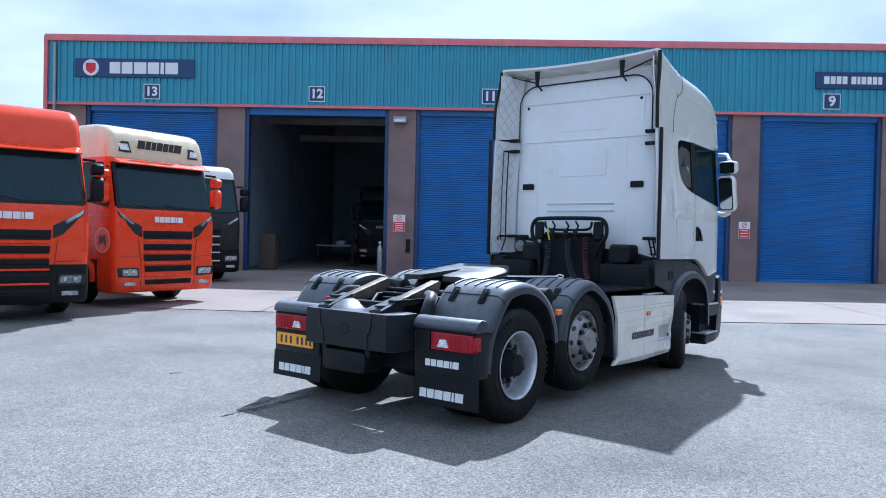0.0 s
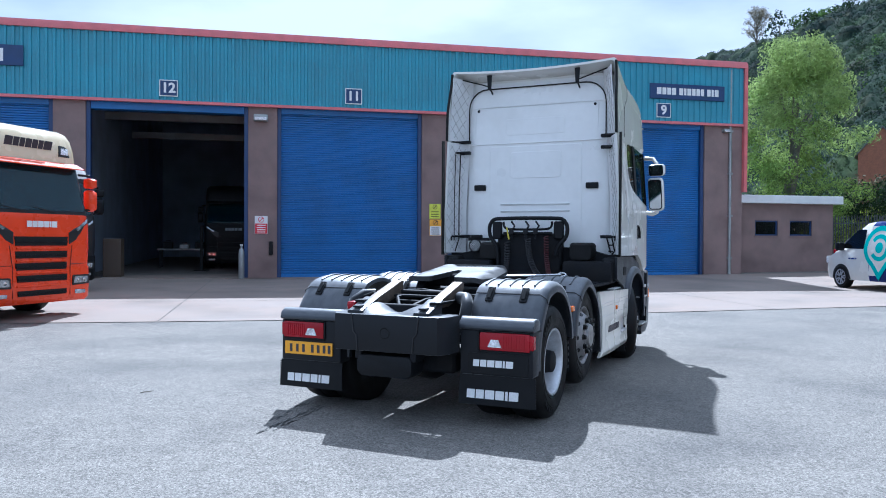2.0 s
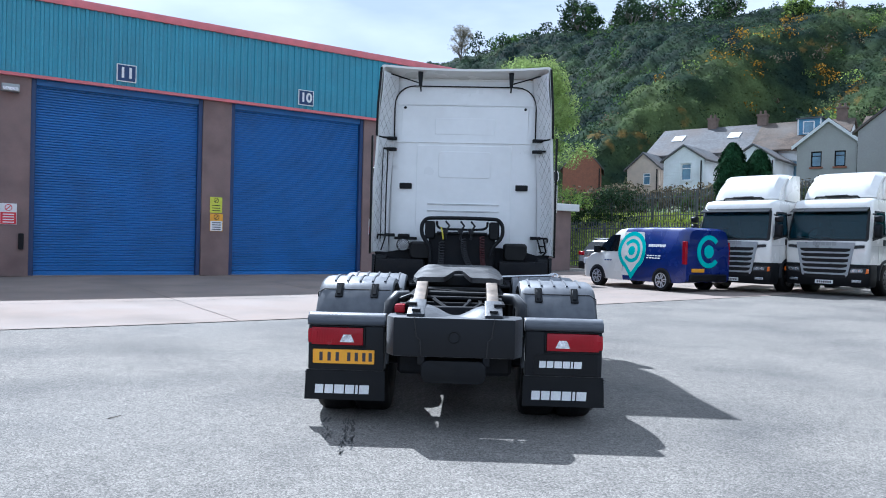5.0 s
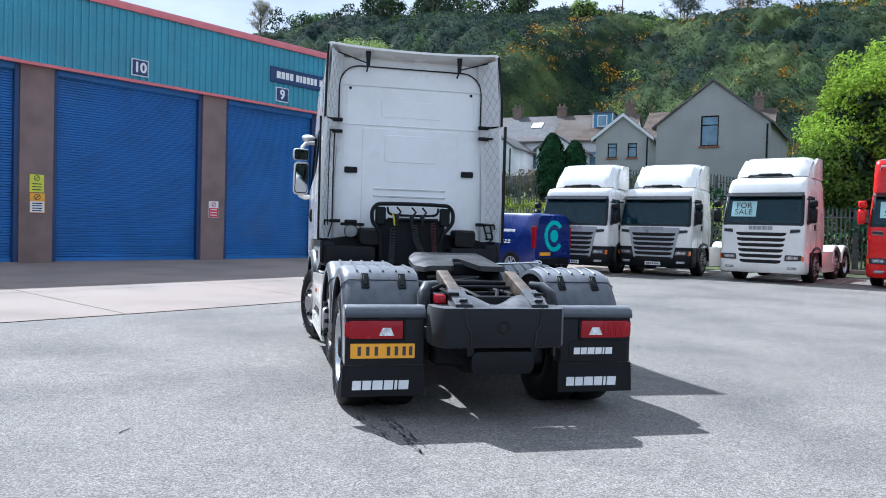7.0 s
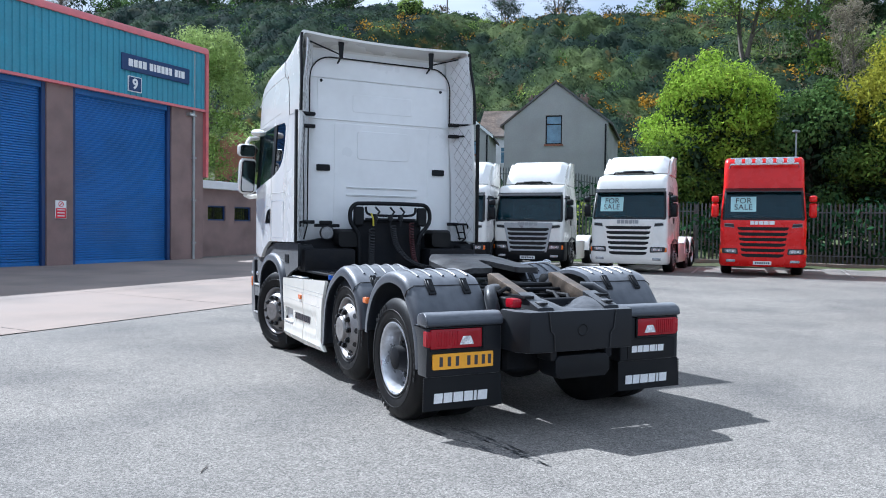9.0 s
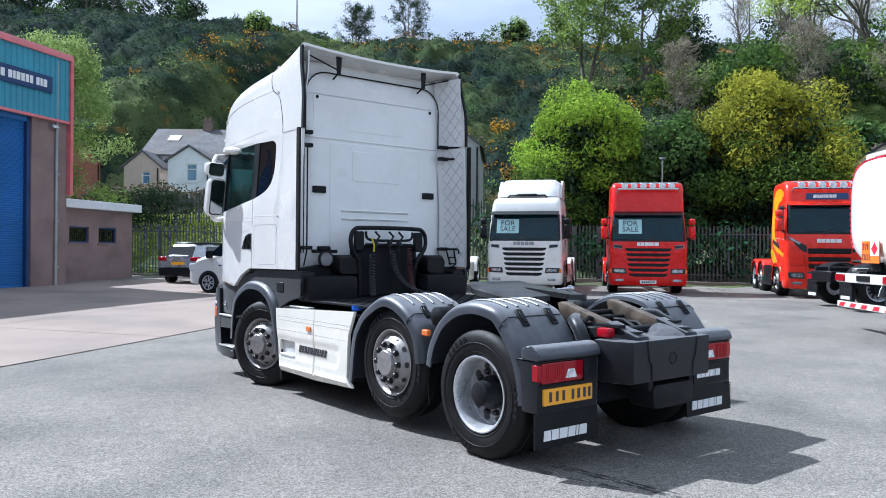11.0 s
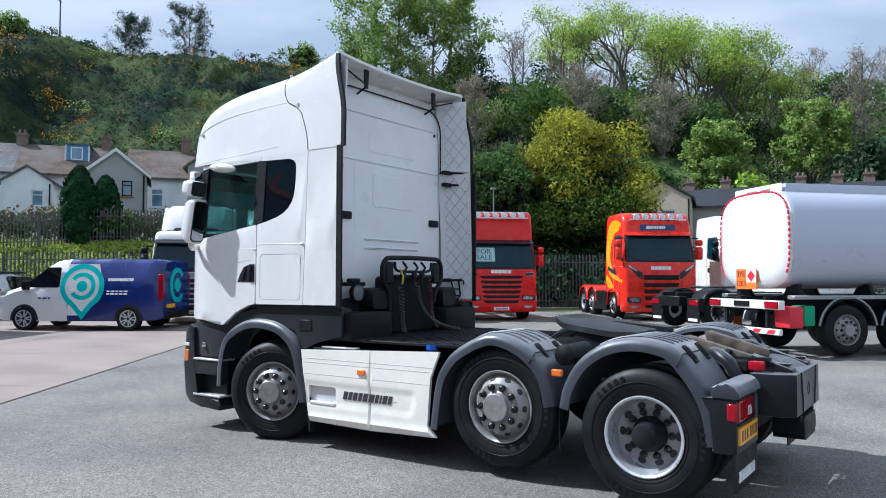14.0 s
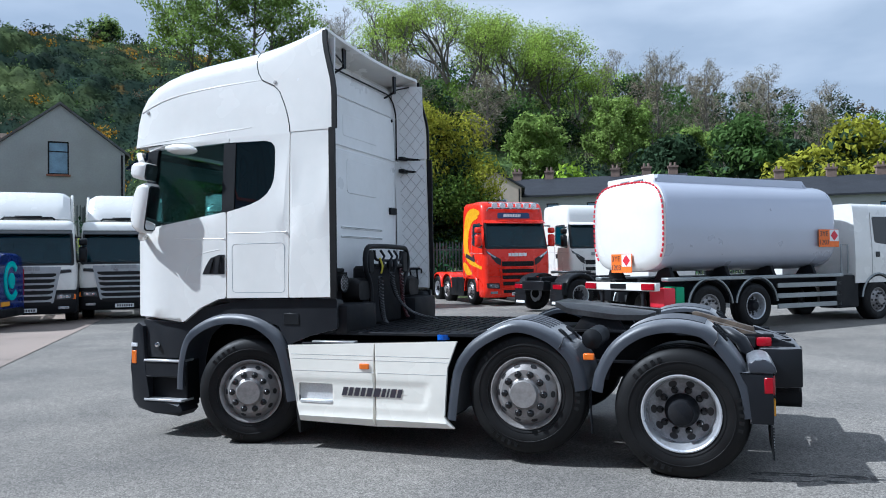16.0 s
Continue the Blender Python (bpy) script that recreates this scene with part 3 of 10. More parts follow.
def notice(x, z, w, h, top, low, label, bars):
    t = thing("notice", label, "sign", group="wall notices", m=FAC @ pose(x, 0.005, z))
    bm = B()
    box(bm, -w / 2, w / 2, -0.012, 0.012, -h / 2, h / 2)
    part("board", bm, top, t)
    bm = B()
    box(bm, -w / 2 + 0.012, w / 2 - 0.012, -0.016, 0, -h / 2 + 0.012, h * 0.08)
    part("text_field", bm, low, t)
    bm = B()
    for k in range(bars):
        zz = h * 0.02 - k * h * 0.5 / bars - 0.04
        box(bm, -w * 0.34, w * 0.34, -0.02, 0, zz, zz + h * 0.05)
    part("text_bars", bm, M_WHITE if low is M_SIGNRED else M_BLACK, t)
    bm = B()
    lathe(bm, [(h * 0.13, 0.02), (h * 0.16, 0.02), (h * 0.16, 0.0), (h * 0.13, 0.0)], axis="y", n=20, sign=-1, c=(0, 0, h * 0.3), closed=True)
    box(bm, -0.012, 0.012, -0.02, 0, -h * 0.13, h * 0.13, m=pose(0, 0, h * 0.3, 0, 45, 0))
    part("symbol", bm, M_SIGNRED if low is M_SIGNRED else M_BLACK, t)


notice(3.38, 2.1, 0.44, 0.63, M_WHITE, M_SIGNRED, "red and white no smoking notice on a pier", 4)
notice(15.86, 2.1, 0.40, 0.60, M_WHITE, M_SIGNRED, "red and white no smoking notice on a pier", 3)
notice(9.64, 2.66, 0.42, 0.54, M_SIGNYEL, M_SIGNYEL, "yellow safety notice on a pier", 3)
notice(9.66, 2.06, 0.44, 0.60, M_SIGNORG, M_WHITE, "orange and white warning notice on a pier", 4)

# ---- wheels ----
WHEELS = {}


def wheel_meshes(deep, R=0.515, width=0.30):
    """Meshes of one wheel whose outer face looks to +x, with the hub's middle at the origin of the outer rim plane."""
    key = (deep, R, width)
    if key in WHEELS:
        return WHEELS[key]
    out = {}
    w, q = width, R / 0.515
    bm = B()
    prof = [(0.285, -0.01), (0.30, 0.0), (0.33, 0.012), (0.36, 0.022), (0.41, 0.026), (0.455, 0.016), (0.49, -0.004), (0.508, -0.028), (0.515, -0.06),
            (0.515, -w + 0.06), (0.508, -w + 0.028), (0.49, -w + 0.004), (0.41, -w - 0.01), (0.30, -w + 0.01), (0.285, -w + 0.02)]
    lathe(bm, [(r * q, h) for r, h in prof], n=56, closed=True)
    out["tyre"] = (finish(bm, "tyre", 45), M_RUBBER, "")
    bm = B()
    for h in (-0.125, -w / 2, -w + 0.125):
        lathe(bm, [(0.512 * q, h - 0.016), (0.521 * q, h - 0.013), (0.521 * q, h + 0.013), (0.512 * q, h + 0.016)], n=56, closed=True)
    out["tread"] = (finish(bm, "tread", 30), M_RUBBER, "")
    bm = B()
    lathe(bm, [(0.40 * q, 0.0275), (0.402 * q, 0.0295), (0.408 * q, 0.0295), (0.41 * q, 0.027)], n=56, closed=True)
    lathe(bm, [(0.325 * q, 0.013), (0.327 * q, 0.0165), (0.335 * q, 0.018), (0.337 * q, 0.013)], n=56, closed=True)
    for k in range(9):
        for j in range(5):
            a = radians(20 + 118 * (k % 3) + j * 7.5 + (k // 3) * 41)
            if k < 3:
                box(bm, 0.024, 0.0285, -0.016, 0.012, 0.425 * q, 0.462 * q, m=Matrix.Rotation(a, 4, "X"))
    out["sidewall_relief"] = (finish(bm, "sidewall_relief", 30), M_RUBBER, "")
    bm = B()
    if deep:
        prof = [(0.302, -0.005), (0.305, 0.012), (0.296, 0.014), (0.283, 0.006), (0.272, -0.02), (0.262, -0.10), (0.257, -0.140), (0.245, -0.150), (0.15, -0.152), (0.15, -0.165),
                (0.255, -0.165), (0.275, -0.14), (0.285, -0.02)]
    else:
        prof = [(0.302, -0.005), (0.305, 0.012), (0.296, 0.014), (0.283, 0.004), (0.272, -0.02), (0.268, -0.040), (0.262, -0.032), (0.208, 0.034), (0.198, 0.045), (0.12, 0.047), (0.12, 0.03),
                (0.195, 0.025), (0.24, -0.06), (0.285, -0.06)]
    lathe(bm, prof, n=48, closed=True)
    out["rim"] = (finish(bm, "rim", 35), M_RIM if deep else M_HUB, "")
    bm = B()
    if deep:
        lathe(bm, [(0.001, -0.1445), (0.025, -0.1445), (0.026, -0.152), (0.001, -0.152)], n=14)
        bmesh.ops.transform(bm, matrix=pose(0, 0, 0.217) @ Matrix.Diagonal((1, 1.35, 1, 1)), verts=bm.verts)
    else:
        lathe(bm, [(0.001, 0.002), (0.021, 0.002), (0.022, -0.006), (0.001, -0.006)], n=14)
        bmesh.ops.transform(bm, matrix=pose(0.004, 0, 0.2345, 0, -51, 0) @ Matrix.Diagonal((1, 1.3, 1, 1)), verts=bm.verts)
    out["vent_hole"] = (finish(bm, "vent_hole", 30), M_BLACK, "")
    if deep:
        bm = B()
        lathe(bm, [(0.125, -0.149), (0.200, -0.148), (0.244, -0.1455), (0.2535, -0.139), (0.257, -0.145), (0.245, -0.156), (0.125, -0.156)], n=48, closed=True)
        out["disc"] = (finish(bm, "disc", 35), M_DISC, "dull grey wheel disc")
    base = -0.149 if deep else 0.045
    bm = B()
    lathe(bm, [(0.030, base - 0.002), (0.030, base + 0.010), (0.024, base + 0.013), (0.024, base + 0.034), (0.015, base + 0.043), (0.001, base + 0.045)], n=10)
    out["wheel_nut"] = (finish(bm, "wheel_nut", 35), M_NUT, "")
    bm = B()
    if deep:
        lathe(bm, [(0.135, -0.165), (0.135, -0.13), (0.128, -0.10), (0.105, -0.06), (0.095, 0.0), (0.08, 0.008), (0.001, 0.010)], n=32)
        for k in range(8):
            a = 2 * math.pi * k / 8
            lathe(bm, [(0.011, -0.11), (0.011, -0.085), (0.001, -0.084)], c=(0, 0.115 * math.cos(a), 0.115 * math.sin(a)), n=8)
        out["hub"] = (finish(bm, "hub", 35), M_CHASSIS, "black greasy hub")
    else:
        lathe(bm, [(0.135, 0.03), (0.135, 0.052), (0.122, 0.064), (0.118, 0.085), (0.110, 0.094), (0.001, 0.096)], n=32)
        out["hub"] = (finish(bm, "hub", 35), M_HUB, "")
    for me, material, _ in out.values():
        me.materials.append(material)
    WHEELS[key] = out
    return out


def wheel(parent, deep, m, R=0.515, width=0.30, label="", inner=False):
    """The wheel is a part; tyre, rim and the rest are its pieces."""
    parts = wheel_meshes(deep, R, width)
    w = share("wheel", parts["rim"][0], parent, m, label)
    for name in ("tyre", "tread", "sidewall_relief", "hub") + (("disc",) if deep else ()):
        me, _, tag = parts[name]
        share(name, me, w, Matrix(), tag)
    for k in range(10):
        a = 2 * math.pi * k / 10
        share("vent_hole", parts["vent_hole"][0], w, Matrix.Rotation(a + math.pi / 10, 4, "X"))
        share("wheel_nut", parts["wheel_nut"][0], w, pose(0, 0.168 * math.cos(a), 0.168 * math.sin(a)))
    if inner:
        share("inner_tyre", parts["tyre"][0], w, pose(-width - 0.035, 0, 0))
    return w

# ---- the white tractor unit ----
truck = thing("tractor_unit", "white high-roof tractor unit without trailer, parked on the asphalt", "truck")
AX_M, AX_F, LIFT = 1.25, 3.98, 0.10
for s in (-1, 1):
    flip = pose(0, 0, 0, 0, 0, 180) if s < 0 else Matrix()
    wheel(truck, True, pose(s * 1.235, 0, 0.505) @ flip, label="deep silver drive wheel", inner=True)
    wheel(truck, False, pose(s * 1.20, AX_M, 0.505 + LIFT) @ flip, label="raised middle wheel with grey hub")
    wheel(truck, False, pose(s * 1.20, AX_F, 0.505) @ pose(0, 0, 0, 0, 0, 19) @ flip, label="steered front wheel with grey hub")
for y, z in ((AX_M, 0.6), (AX_F, 0.5)):
    bm = B()
    tube(bm, [(-1.0, y, z), (1.0, y, z)], 0.075, 12)
    part("axle", bm, M_CHASSIS, truck)
bm = B()
tube(bm, [(-1.0, 0, 0.5), (1.0, 0, 0.5)], 0.075, 12)
lathe(bm, [(0.02, -0.25), (0.2, -0.16), (0.235, 0.0), (0.2, 0.16), (0.02, 0.25)], c=(0, 0, 0.5), axis="y", n=20)
part("drive_axle", bm, M_CHASSIS, truck)
bm = B()
lathe(bm, [(0.06, -0.34), (0.13, -0.28), (0.21, -0.14), (0.25, 0.0), (0.22, 0.13), (0.12, 0.24), (0.09, 0.42)], c=(0, 0, 0.50), axis="y", n=20)
part("differential", bm, M_CHASSIS, truck)
# unseen gearbox and engine masses, added to block light coming under the truck
bm = B()
box(bm, -0.42, 0.42, 2.5, 3.6, 0.42, 0.98, 0.08, 2)
part("gearbox_light_block", bm, M_CHASSIS, truck)
bm = B()
box(bm, -0.5, 0.5, 3.7, 5.1, 0.34, 1.05, 0.08, 2)
part("engine_light_block", bm, M_CHASSIS, truck)


def half_width(y, z):
    w = 1.245 - 0.062 * smooth(1.95, 3.0, z)
    return w - 0.13 * max(0.0, (y - 4.95) / 0.45) ** 2


def side_of(s, out=0.0):
    return lambda u, v, d: (s * (half_width(u, v) + out - d), u, v)


# the rear frame, chassis and everything on it
for s in (-1, 1):
    bm = B()
    prism(bm, [(s * 0.33, 0.78), (s * 0.42, 0.78), (s * 0.42, 0.80), (s * 0.345, 0.80), (s * 0.345, 1.04), (s * 0.42, 1.04), (s * 0.42, 1.06), (s * 0.33, 1.06)], "y", -0.72, 5.05)
    part("frame_rail", bm, M_CHASSIS, truck)
for y in (-0.55, -0.1, 0.55, 1.6, 2.4, 3.1):
    bm = B()
    box(bm, -0.34, 0.34, y - 0.05, y + 0.05, 0.82, 1.02, 0.01)
    part("cross_member", bm, M_CHASSIS, truck)
for x, y, z in ((-0.2, -0.3, 1.06), (0.12, -0.35, 1.05), (0.22, -0.42, 1.03)):
    bm = B()
    tube(bm, [(x, y + 0.7, z), (x, y, z), (x * 0.4, y - 0.2, z - 0.06)], 0.018, 6)
    part("air_pipe", bm, M_CHASSIS, truck)
for y, z, r in ((-0.08, 1.10, 0.022), (-0.22, 1.07, 0.016)):
    bm = B()
    tube(bm, [(-0.34, y, z), (0.34, y, z)], r, 8)
    part("cross_pipe", bm, M_CHASSIS, truck)
# rear crossbeam cover
bm = B()
prism(bm, [(-0.57, -0.60), (-0.57, -0.80), (-0.50, -0.93), (0.50, -0.93), (0.57, -0.80), (0.57, -0.60)], "z", 0.63, 0.955, 0.018)
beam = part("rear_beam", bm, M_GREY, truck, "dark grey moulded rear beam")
for s in (-1, 1):
    bm = B()
    tube(bm, [(s * 0.33, -0.934, 0.955), (s * 0.31, -0.936, 0.80), (s * 0.28, -0.936, 0.77), (s * 0.27, -0.934, 0.64)], 0.006, 6)
    part("panel_line", bm, M_BLACK, beam)
bm = B()
lathe(bm, [(0.035, 0.0), (0.045, 0.005), (0.055, 0.0)], c=(0, -0.93, 0.80), axis="y", n=20, sign=-1, closed=True)
part("emblem", bm, M_DARK, beam)
bm = B()
prism(bm, rounded(-0.265, 0.265, 0.42, 0.60, 0.05), "y", -0.94, -0.70, 0.02)
part("rear_tank", bm, M_DARK, truck, "black air tank under the rear beam")
for x in (-0.27, 0.27):
    bm = B()
    box(bm, x - 0.03, x + 0.03, -0.92, -0.72, 0.56, 0.66, 0.006)
    part("tank_bracket", bm, M_CHASSIS, truck)
bm = B()
box(bm, -0.5, 0.5, -0.55, -0.35, 0.42, 0.62, 0.03)
part("underframe", bm, M_CHASSIS, truck)
bm = B()
box(bm, -0.2, 0.2, 0.25, 0.9, 0.62, 0.85, 0.03)
part("gear_housing", bm, M_CHASSIS, truck)
# saddle pressing between the ramps
bm = B()
rings = []
for i in range(9):
    t = i / 8
    y = -0.60 - 0.28 * t
    ring = []
    for k in range(13):
        x = -0.30 + 0.6 * k / 12
        dip = 0.10 * math.exp(-(x / 0.15) ** 2) * (1 - t * 0.55)
        ring.append((x, y, 1.045 - 0.085 * t * t - dip))
    rings.append(ring)
top = [[bm.verts.new(p) for p in r] for r in rings]
low = [[bm.verts.new((p[0], p[1], p[2] - 0.03)) for p in r] for r in rings]
for a, b, f in ((top, top, 1), (low, low, 0)):
    for i in range(8):
        for k in range(12):
            bm.faces.new((a[i][k], a[i][k + 1], a[i + 1][k + 1], a[i + 1][k]))
for i in range(8):
    for k in (0, 12):
        bm.faces.new((top[i][k], top[i + 1][k], low[i + 1][k], low[i][k]))
for k in range(12):
    for i in (0, 8):
        bm.faces.new((top[i][k], top[i][k + 1], low[i][k + 1], low[i][k]))
part("rear_pressing", bm, M_GREY, truck, "smooth grey pressed cross plate")
for s in (-1, 1):
    # loading ramps for the coupling
    bm = B()
    prism(bm, [(-0.03, 1.20), (-0.07, 1.21), (-0.60, 1.06), (-0.62, 1.0), (-0.40, 1.0), (-0.06, 1.08)], "x", s * 0.27, s * 0.375, 0.012)
    ramp = part("ramp", bm, M_RUSTY, truck, "worn steel coupling ramp")
    bm = B()
    prism(bm, [(-0.58, 1.08), (-0.88, 0.98), (-0.90, 0.94), (-0.60, 0.95)], "x", s * 0.25, s * 0.40, 0.015)
    box(bm, s * 0.29, s * 0.36, -0.86, -0.74, 1.0, 1.02, 0.004, m=None)
    part("ramp_foot", bm, M_GREY, ramp)
    bm = B()
    tube(bm, [(s * 0.44, -0.30, 1.08), (s * 0.53, -0.36, 1.08), (s * 0.58, -0.46, 1.02), (s * 0.58, -0.52, 0.90), (s * 0.56, -0.56, 0.78)], 0.055, 12)
    part("elbow_pipe", bm, M_GREY, truck)
bm = B()
box(bm, -0.52, -0.43, -0.70, -0.58, 0.965, 1.04, 0.02, 2)
part("red_cover", bm, M_REDLAMP, truck, "red plastic trailer socket cover")
bm = B()
box(bm, -0.50, -0.36, -0.58, -0.44, 0.95, 1.04, 0.01)
tube(bm, [(-0.5, -0.42, 1.06), (-0.40, -0.40, 1.10), (-0.3, -0.46, 1.06)], 0.02, 8)
part("socket_block", bm, M_CHASSIS, truck)

# fifth wheel
fw = B()
def fwz(y):
    return 1.335 - 0.105 * (1.20 - y)
outline = soften([(-0.46, 0.62), (-0.43, 1.05), (-0.33, 1.18), (0.33, 1.18), (0.43, 1.05), (0.46, 0.62), (0.40, 0.30), (0.30, 0.25), (0.13, 0.27), (0.045, 0.70), (0.0, 0.76), (-0.045, 0.70), (-0.13, 0.27), (-0.30, 0.25), (-0.40, 0.30)], 0.05)
panel(fw, outline, [], lambda u, v, d: (u, v, fwz(v) - d - 0.05 * smooth(0.30, 0.46, abs(u)) ** 2), 0.05, 0.08)
coupling = part("fifth_wheel", fw, M_GREASE, truck, "greasy black coupling plate", smooth=30)
bm = B()
box(bm, -0.40, 0.40, 0.62, 0.86, 1.12, 1.25, 0.02)
for s in (-1, 1):
    prism(bm, [(0.50, 1.06), (1.0, 1.06), (0.88, 1.24), (0.62, 1.24)], "x", s * 0.33, s * 0.42, 0.01)
part("mounting", bm, M_CHASSIS, coupling)
bm = B()
box(bm, -0.46, 0.46, 0.10, 1.45, 1.06, 1.08)
part("mounting_plate", bm, M_CHASSIS, coupling)
bm = B()
tube(bm, [(0.35, 0.95, 1.22), (1.02, 1.05, 1.25)], 0.012, 8)
tube(bm, [(1.02 + 0.045 * math.cos(a * math.pi / 6), 1.07 + 0.02 * math.sin(a * math.pi / 6), 1.25 + 0.018 * math.sin(a * math.pi / 6)) for a in range(13)], 0.007, 6)
part("pull_handle", bm, M_CHROME, coupling, "bright steel release handle")
bm = B()
tube(bm, [(-0.30, 0.2, 1.09), (-0.1, 0.0, 1.12), (0.1, 0.02, 1.10), (0.3, 0.2, 1.08)], 0.014, 8)
part("cable", bm, M_CHASSIS, coupling)
bm = B()
tube(bm, [(0.42, 0.9, 1.2), (0.60, 1.3, 1.16), (0.66, 1.2, 1.12)], 0.006, 6)
part("release_cable", bm, M_CHASSIS, coupling)


# wheel wings
def arch(y0, pts, x0, x1, name, lip=0.10, material=M_WING, label="", parent=None):
    """A moulded wing: a shell swept over the wheel at y0, with a rounded outer shoulder and a lip. pts: (y, z) of its outer line."""
    bm = B()
    rings = []
    for i, (y, z) in enumerate(pts):
        a, b = Vector(pts[max(i - 1, 0)]), Vector(pts[min(i + 1, len(pts) - 1)])
        tan = (b - a).normalized()
        n = Vector((tan.y, -tan.x))
        if n.dot(Vector((y0, 0.5)) - Vector((y, z))) > 0:
            n = -n
        s = 1 if x1 > x0 else -1
        ring = []
        for x, o in ((x1, -lip), (x1, -0.055), (x1 - s * 0.012, -0.025), (x1 - s * 0.04, -0.006), (x1 - s * 0.08, 0.0), (x0 + s * 0.05, 0.0), (x0 + s * 0.01, -0.015), (x0, -0.05),
                     (x0 + s * 0.012, -0.055), (x0 + s * 0.05, -0.02), (x1 - s * 0.09, -0.02), (x1 - s * 0.03, -0.05), (x1 - s * 0.016, -lip)):
            ring.append((x, y + n.x * o, z + n.y * o))
        rings.append(ring)
    loft(bm, rings)
    return part(name, bm, material, parent or truck, label, smooth=50)


def spline(pts, n=4):
    """A smooth line through points."""
    out = []
    for i in range(len(pts) - 1):
        p0, p1, p2, p3 = (Vector(pts[max(0, min(len(pts) - 1, i + k))]) for k in (-1, 0, 1, 2))
        for j in range(n):
            t = j / n
            out.append(0.5 * ((2 * p1) + (p2 - p0) * t + (2 * p0 - 5 * p1 + 4 * p2 - p3) * t * t + (3 * p1 - p0 - 3 * p2 + p3) * t ** 3))
    out.append(Vector(pts[-1]))
    return [tuple(p) for p in out]


REAR_WING = spline([(0.70, 0.66), (0.66, 0.83), (0.53, 1.04), (0.33, 1.18), (0.10, 1.235), (-0.12, 1.215), (-0.26, 1.15), (-0.44, 0.93), (-0.53, 0.72), (-0.56, 0.50)])
MID_WING = spline([(1.96, 0.36), (1.90, 0.76), (1.80, 0.95), (1.66, 1.08), (1.40, 1.205), (1.20, 1.205), (0.99, 1.12), (0.83, 0.98), (0.755, 0.84), (0.72, 0.66)])
for s in (-1, 1):
    for y0, line, lo, hi in ((0.0, REAR_WING, 0.42, -0.20), (AX_M, MID_WING, 1.62, 1.04)):
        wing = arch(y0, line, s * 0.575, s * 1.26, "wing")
        for k in range(5):
            x = s * (0.66 + k * 0.115)
            run = [(x, y, z + 0.004) for y, z in line if hi - 0.02 < y < lo]
            bm = B()
            tube(bm, run, 0.011, 6)
            part("rib", bm, M_WING, wing)
        for x in (0.74, 1.06):
            bm = B()
            yy, zz = (-0.30, 1.115) if y0 == 0 else (0.93, 1.07)
            m = pose(s * x, yy, zz, 48, 0, 0)
            box(bm, -0.034, 0.034, -0.075, 0.085, -0.004, 0.014, 0.005, m=m)
            box(bm, -0.018, 0.018, -0.05, 0.06, 0.01, 0.024, 0.004, m=m)
            part("clip", bm, M_DARK, wing)
        bm = B()
        seam_y, seam_z = (-0.285, 1.13) if y0 == 0 else (0.92, 1.075)
        tube(bm, [(s * 0.60, seam_y, seam_z), (s * 1.2, seam_y, seam_z), (s * 1.258, seam_y, seam_z - 0.035), (s * 1.263, seam_y + 0.03, seam_z - 0.085)], 0.0045, 6)
        part("seam", bm, M_BLACK, wing)
    # light box behind the drive wheel
    bm = B()
    poly = [(-0.40, 0.84), (-0.655, 0.85), (-0.668, 0.83), (-0.67, 0.455), (-0.50, 0.455), (-0.50, 0.75)]
    prism(bm, soften(poly, 0.015, 2), "x", s * 0.605, s * 1.258, 0.012)
    lamp_box = part("light_box", bm, M_GREY, truck)
    bm = B()
    poly = [(-0.49, 0.915), (-0.57, 0.95), (-0.645, 0.94), (-0.695, 0.872), (-0.69, 0.842), (-0.50, 0.838)]
    prism(bm, soften(poly, 0.025, 3), "x", s * 0.595, s * 1.268, 0.016)
    part("lid", bm, M_WING, lamp_box, "grey lid, its sunlit top painted paler")
    for z0, z1, x0, x1 in ((0.655, 0.668, 0.77, 1.24), (0.828, 0.840, 0.77, 1.24), (0.668, 0.828, 0.765, 0.782)):
        bm = B()
        box(bm, s * x0, s * x1, -0.686, -0.66, z0, z1, 0.004)
        part("lamp_frame", bm, M_DARK, lamp_box)
    bm = B()
    box(bm, s * 0.785, s * 1.232, -0.682, -0.64, 0.672, 0.825, 0.012, 2)
    tail = part("tail_light", bm, M_REDLAMP, lamp_box, "red tail light with a clear reversing lens")
    bm = B()
    box(bm, s * 1.20, s * 1.264, -0.676, -0.60, 0.683, 0.815, 0.012)
    part("side_lens", bm, M_REDLAMP, tail)
    bm = B()
    a, b = (0.86, 0.985)
    prism(bm, [(s * a, 0.70), (s * b, 0.70), (s * (b - 0.03), 0.765), (s * (a + 0.03), 0.765)], "y", -0.686, -0.66)
    part("reversing_lens", bm, M_CLEARLAMP, tail, "clear ribbed lens")
    bm = B()
    for k in range(9):
        x = s * (1.0 + k * 0.023)
        box(bm, x - 0.004, x + 0.004, -0.685, -0.67, 0.69, 0.81)
    part("lens_ribs", bm, M_REDLAMP, tail)
    # mud flap
    bm = B()
    panel(bm, [(s * 0.595, 0.455), (s * 1.275, 0.455), (s * 1.285, 0.20), (s * 0.59, 0.20)], [], lambda u, v, d: (u, -0.655 - 0.05 * (0.455 - v) + d, v), 0.012, 0.12)
    flap = part("mud_flap", bm, M_DARK, truck, "black rubber mud flap with white block lettering")
    letters(flap, M_LETTER, BRAND, -0.265, -0.035, 0.075, 0.06, 0.16, pose(s * 0.93, -0.668, 0.29))
    bm = B()
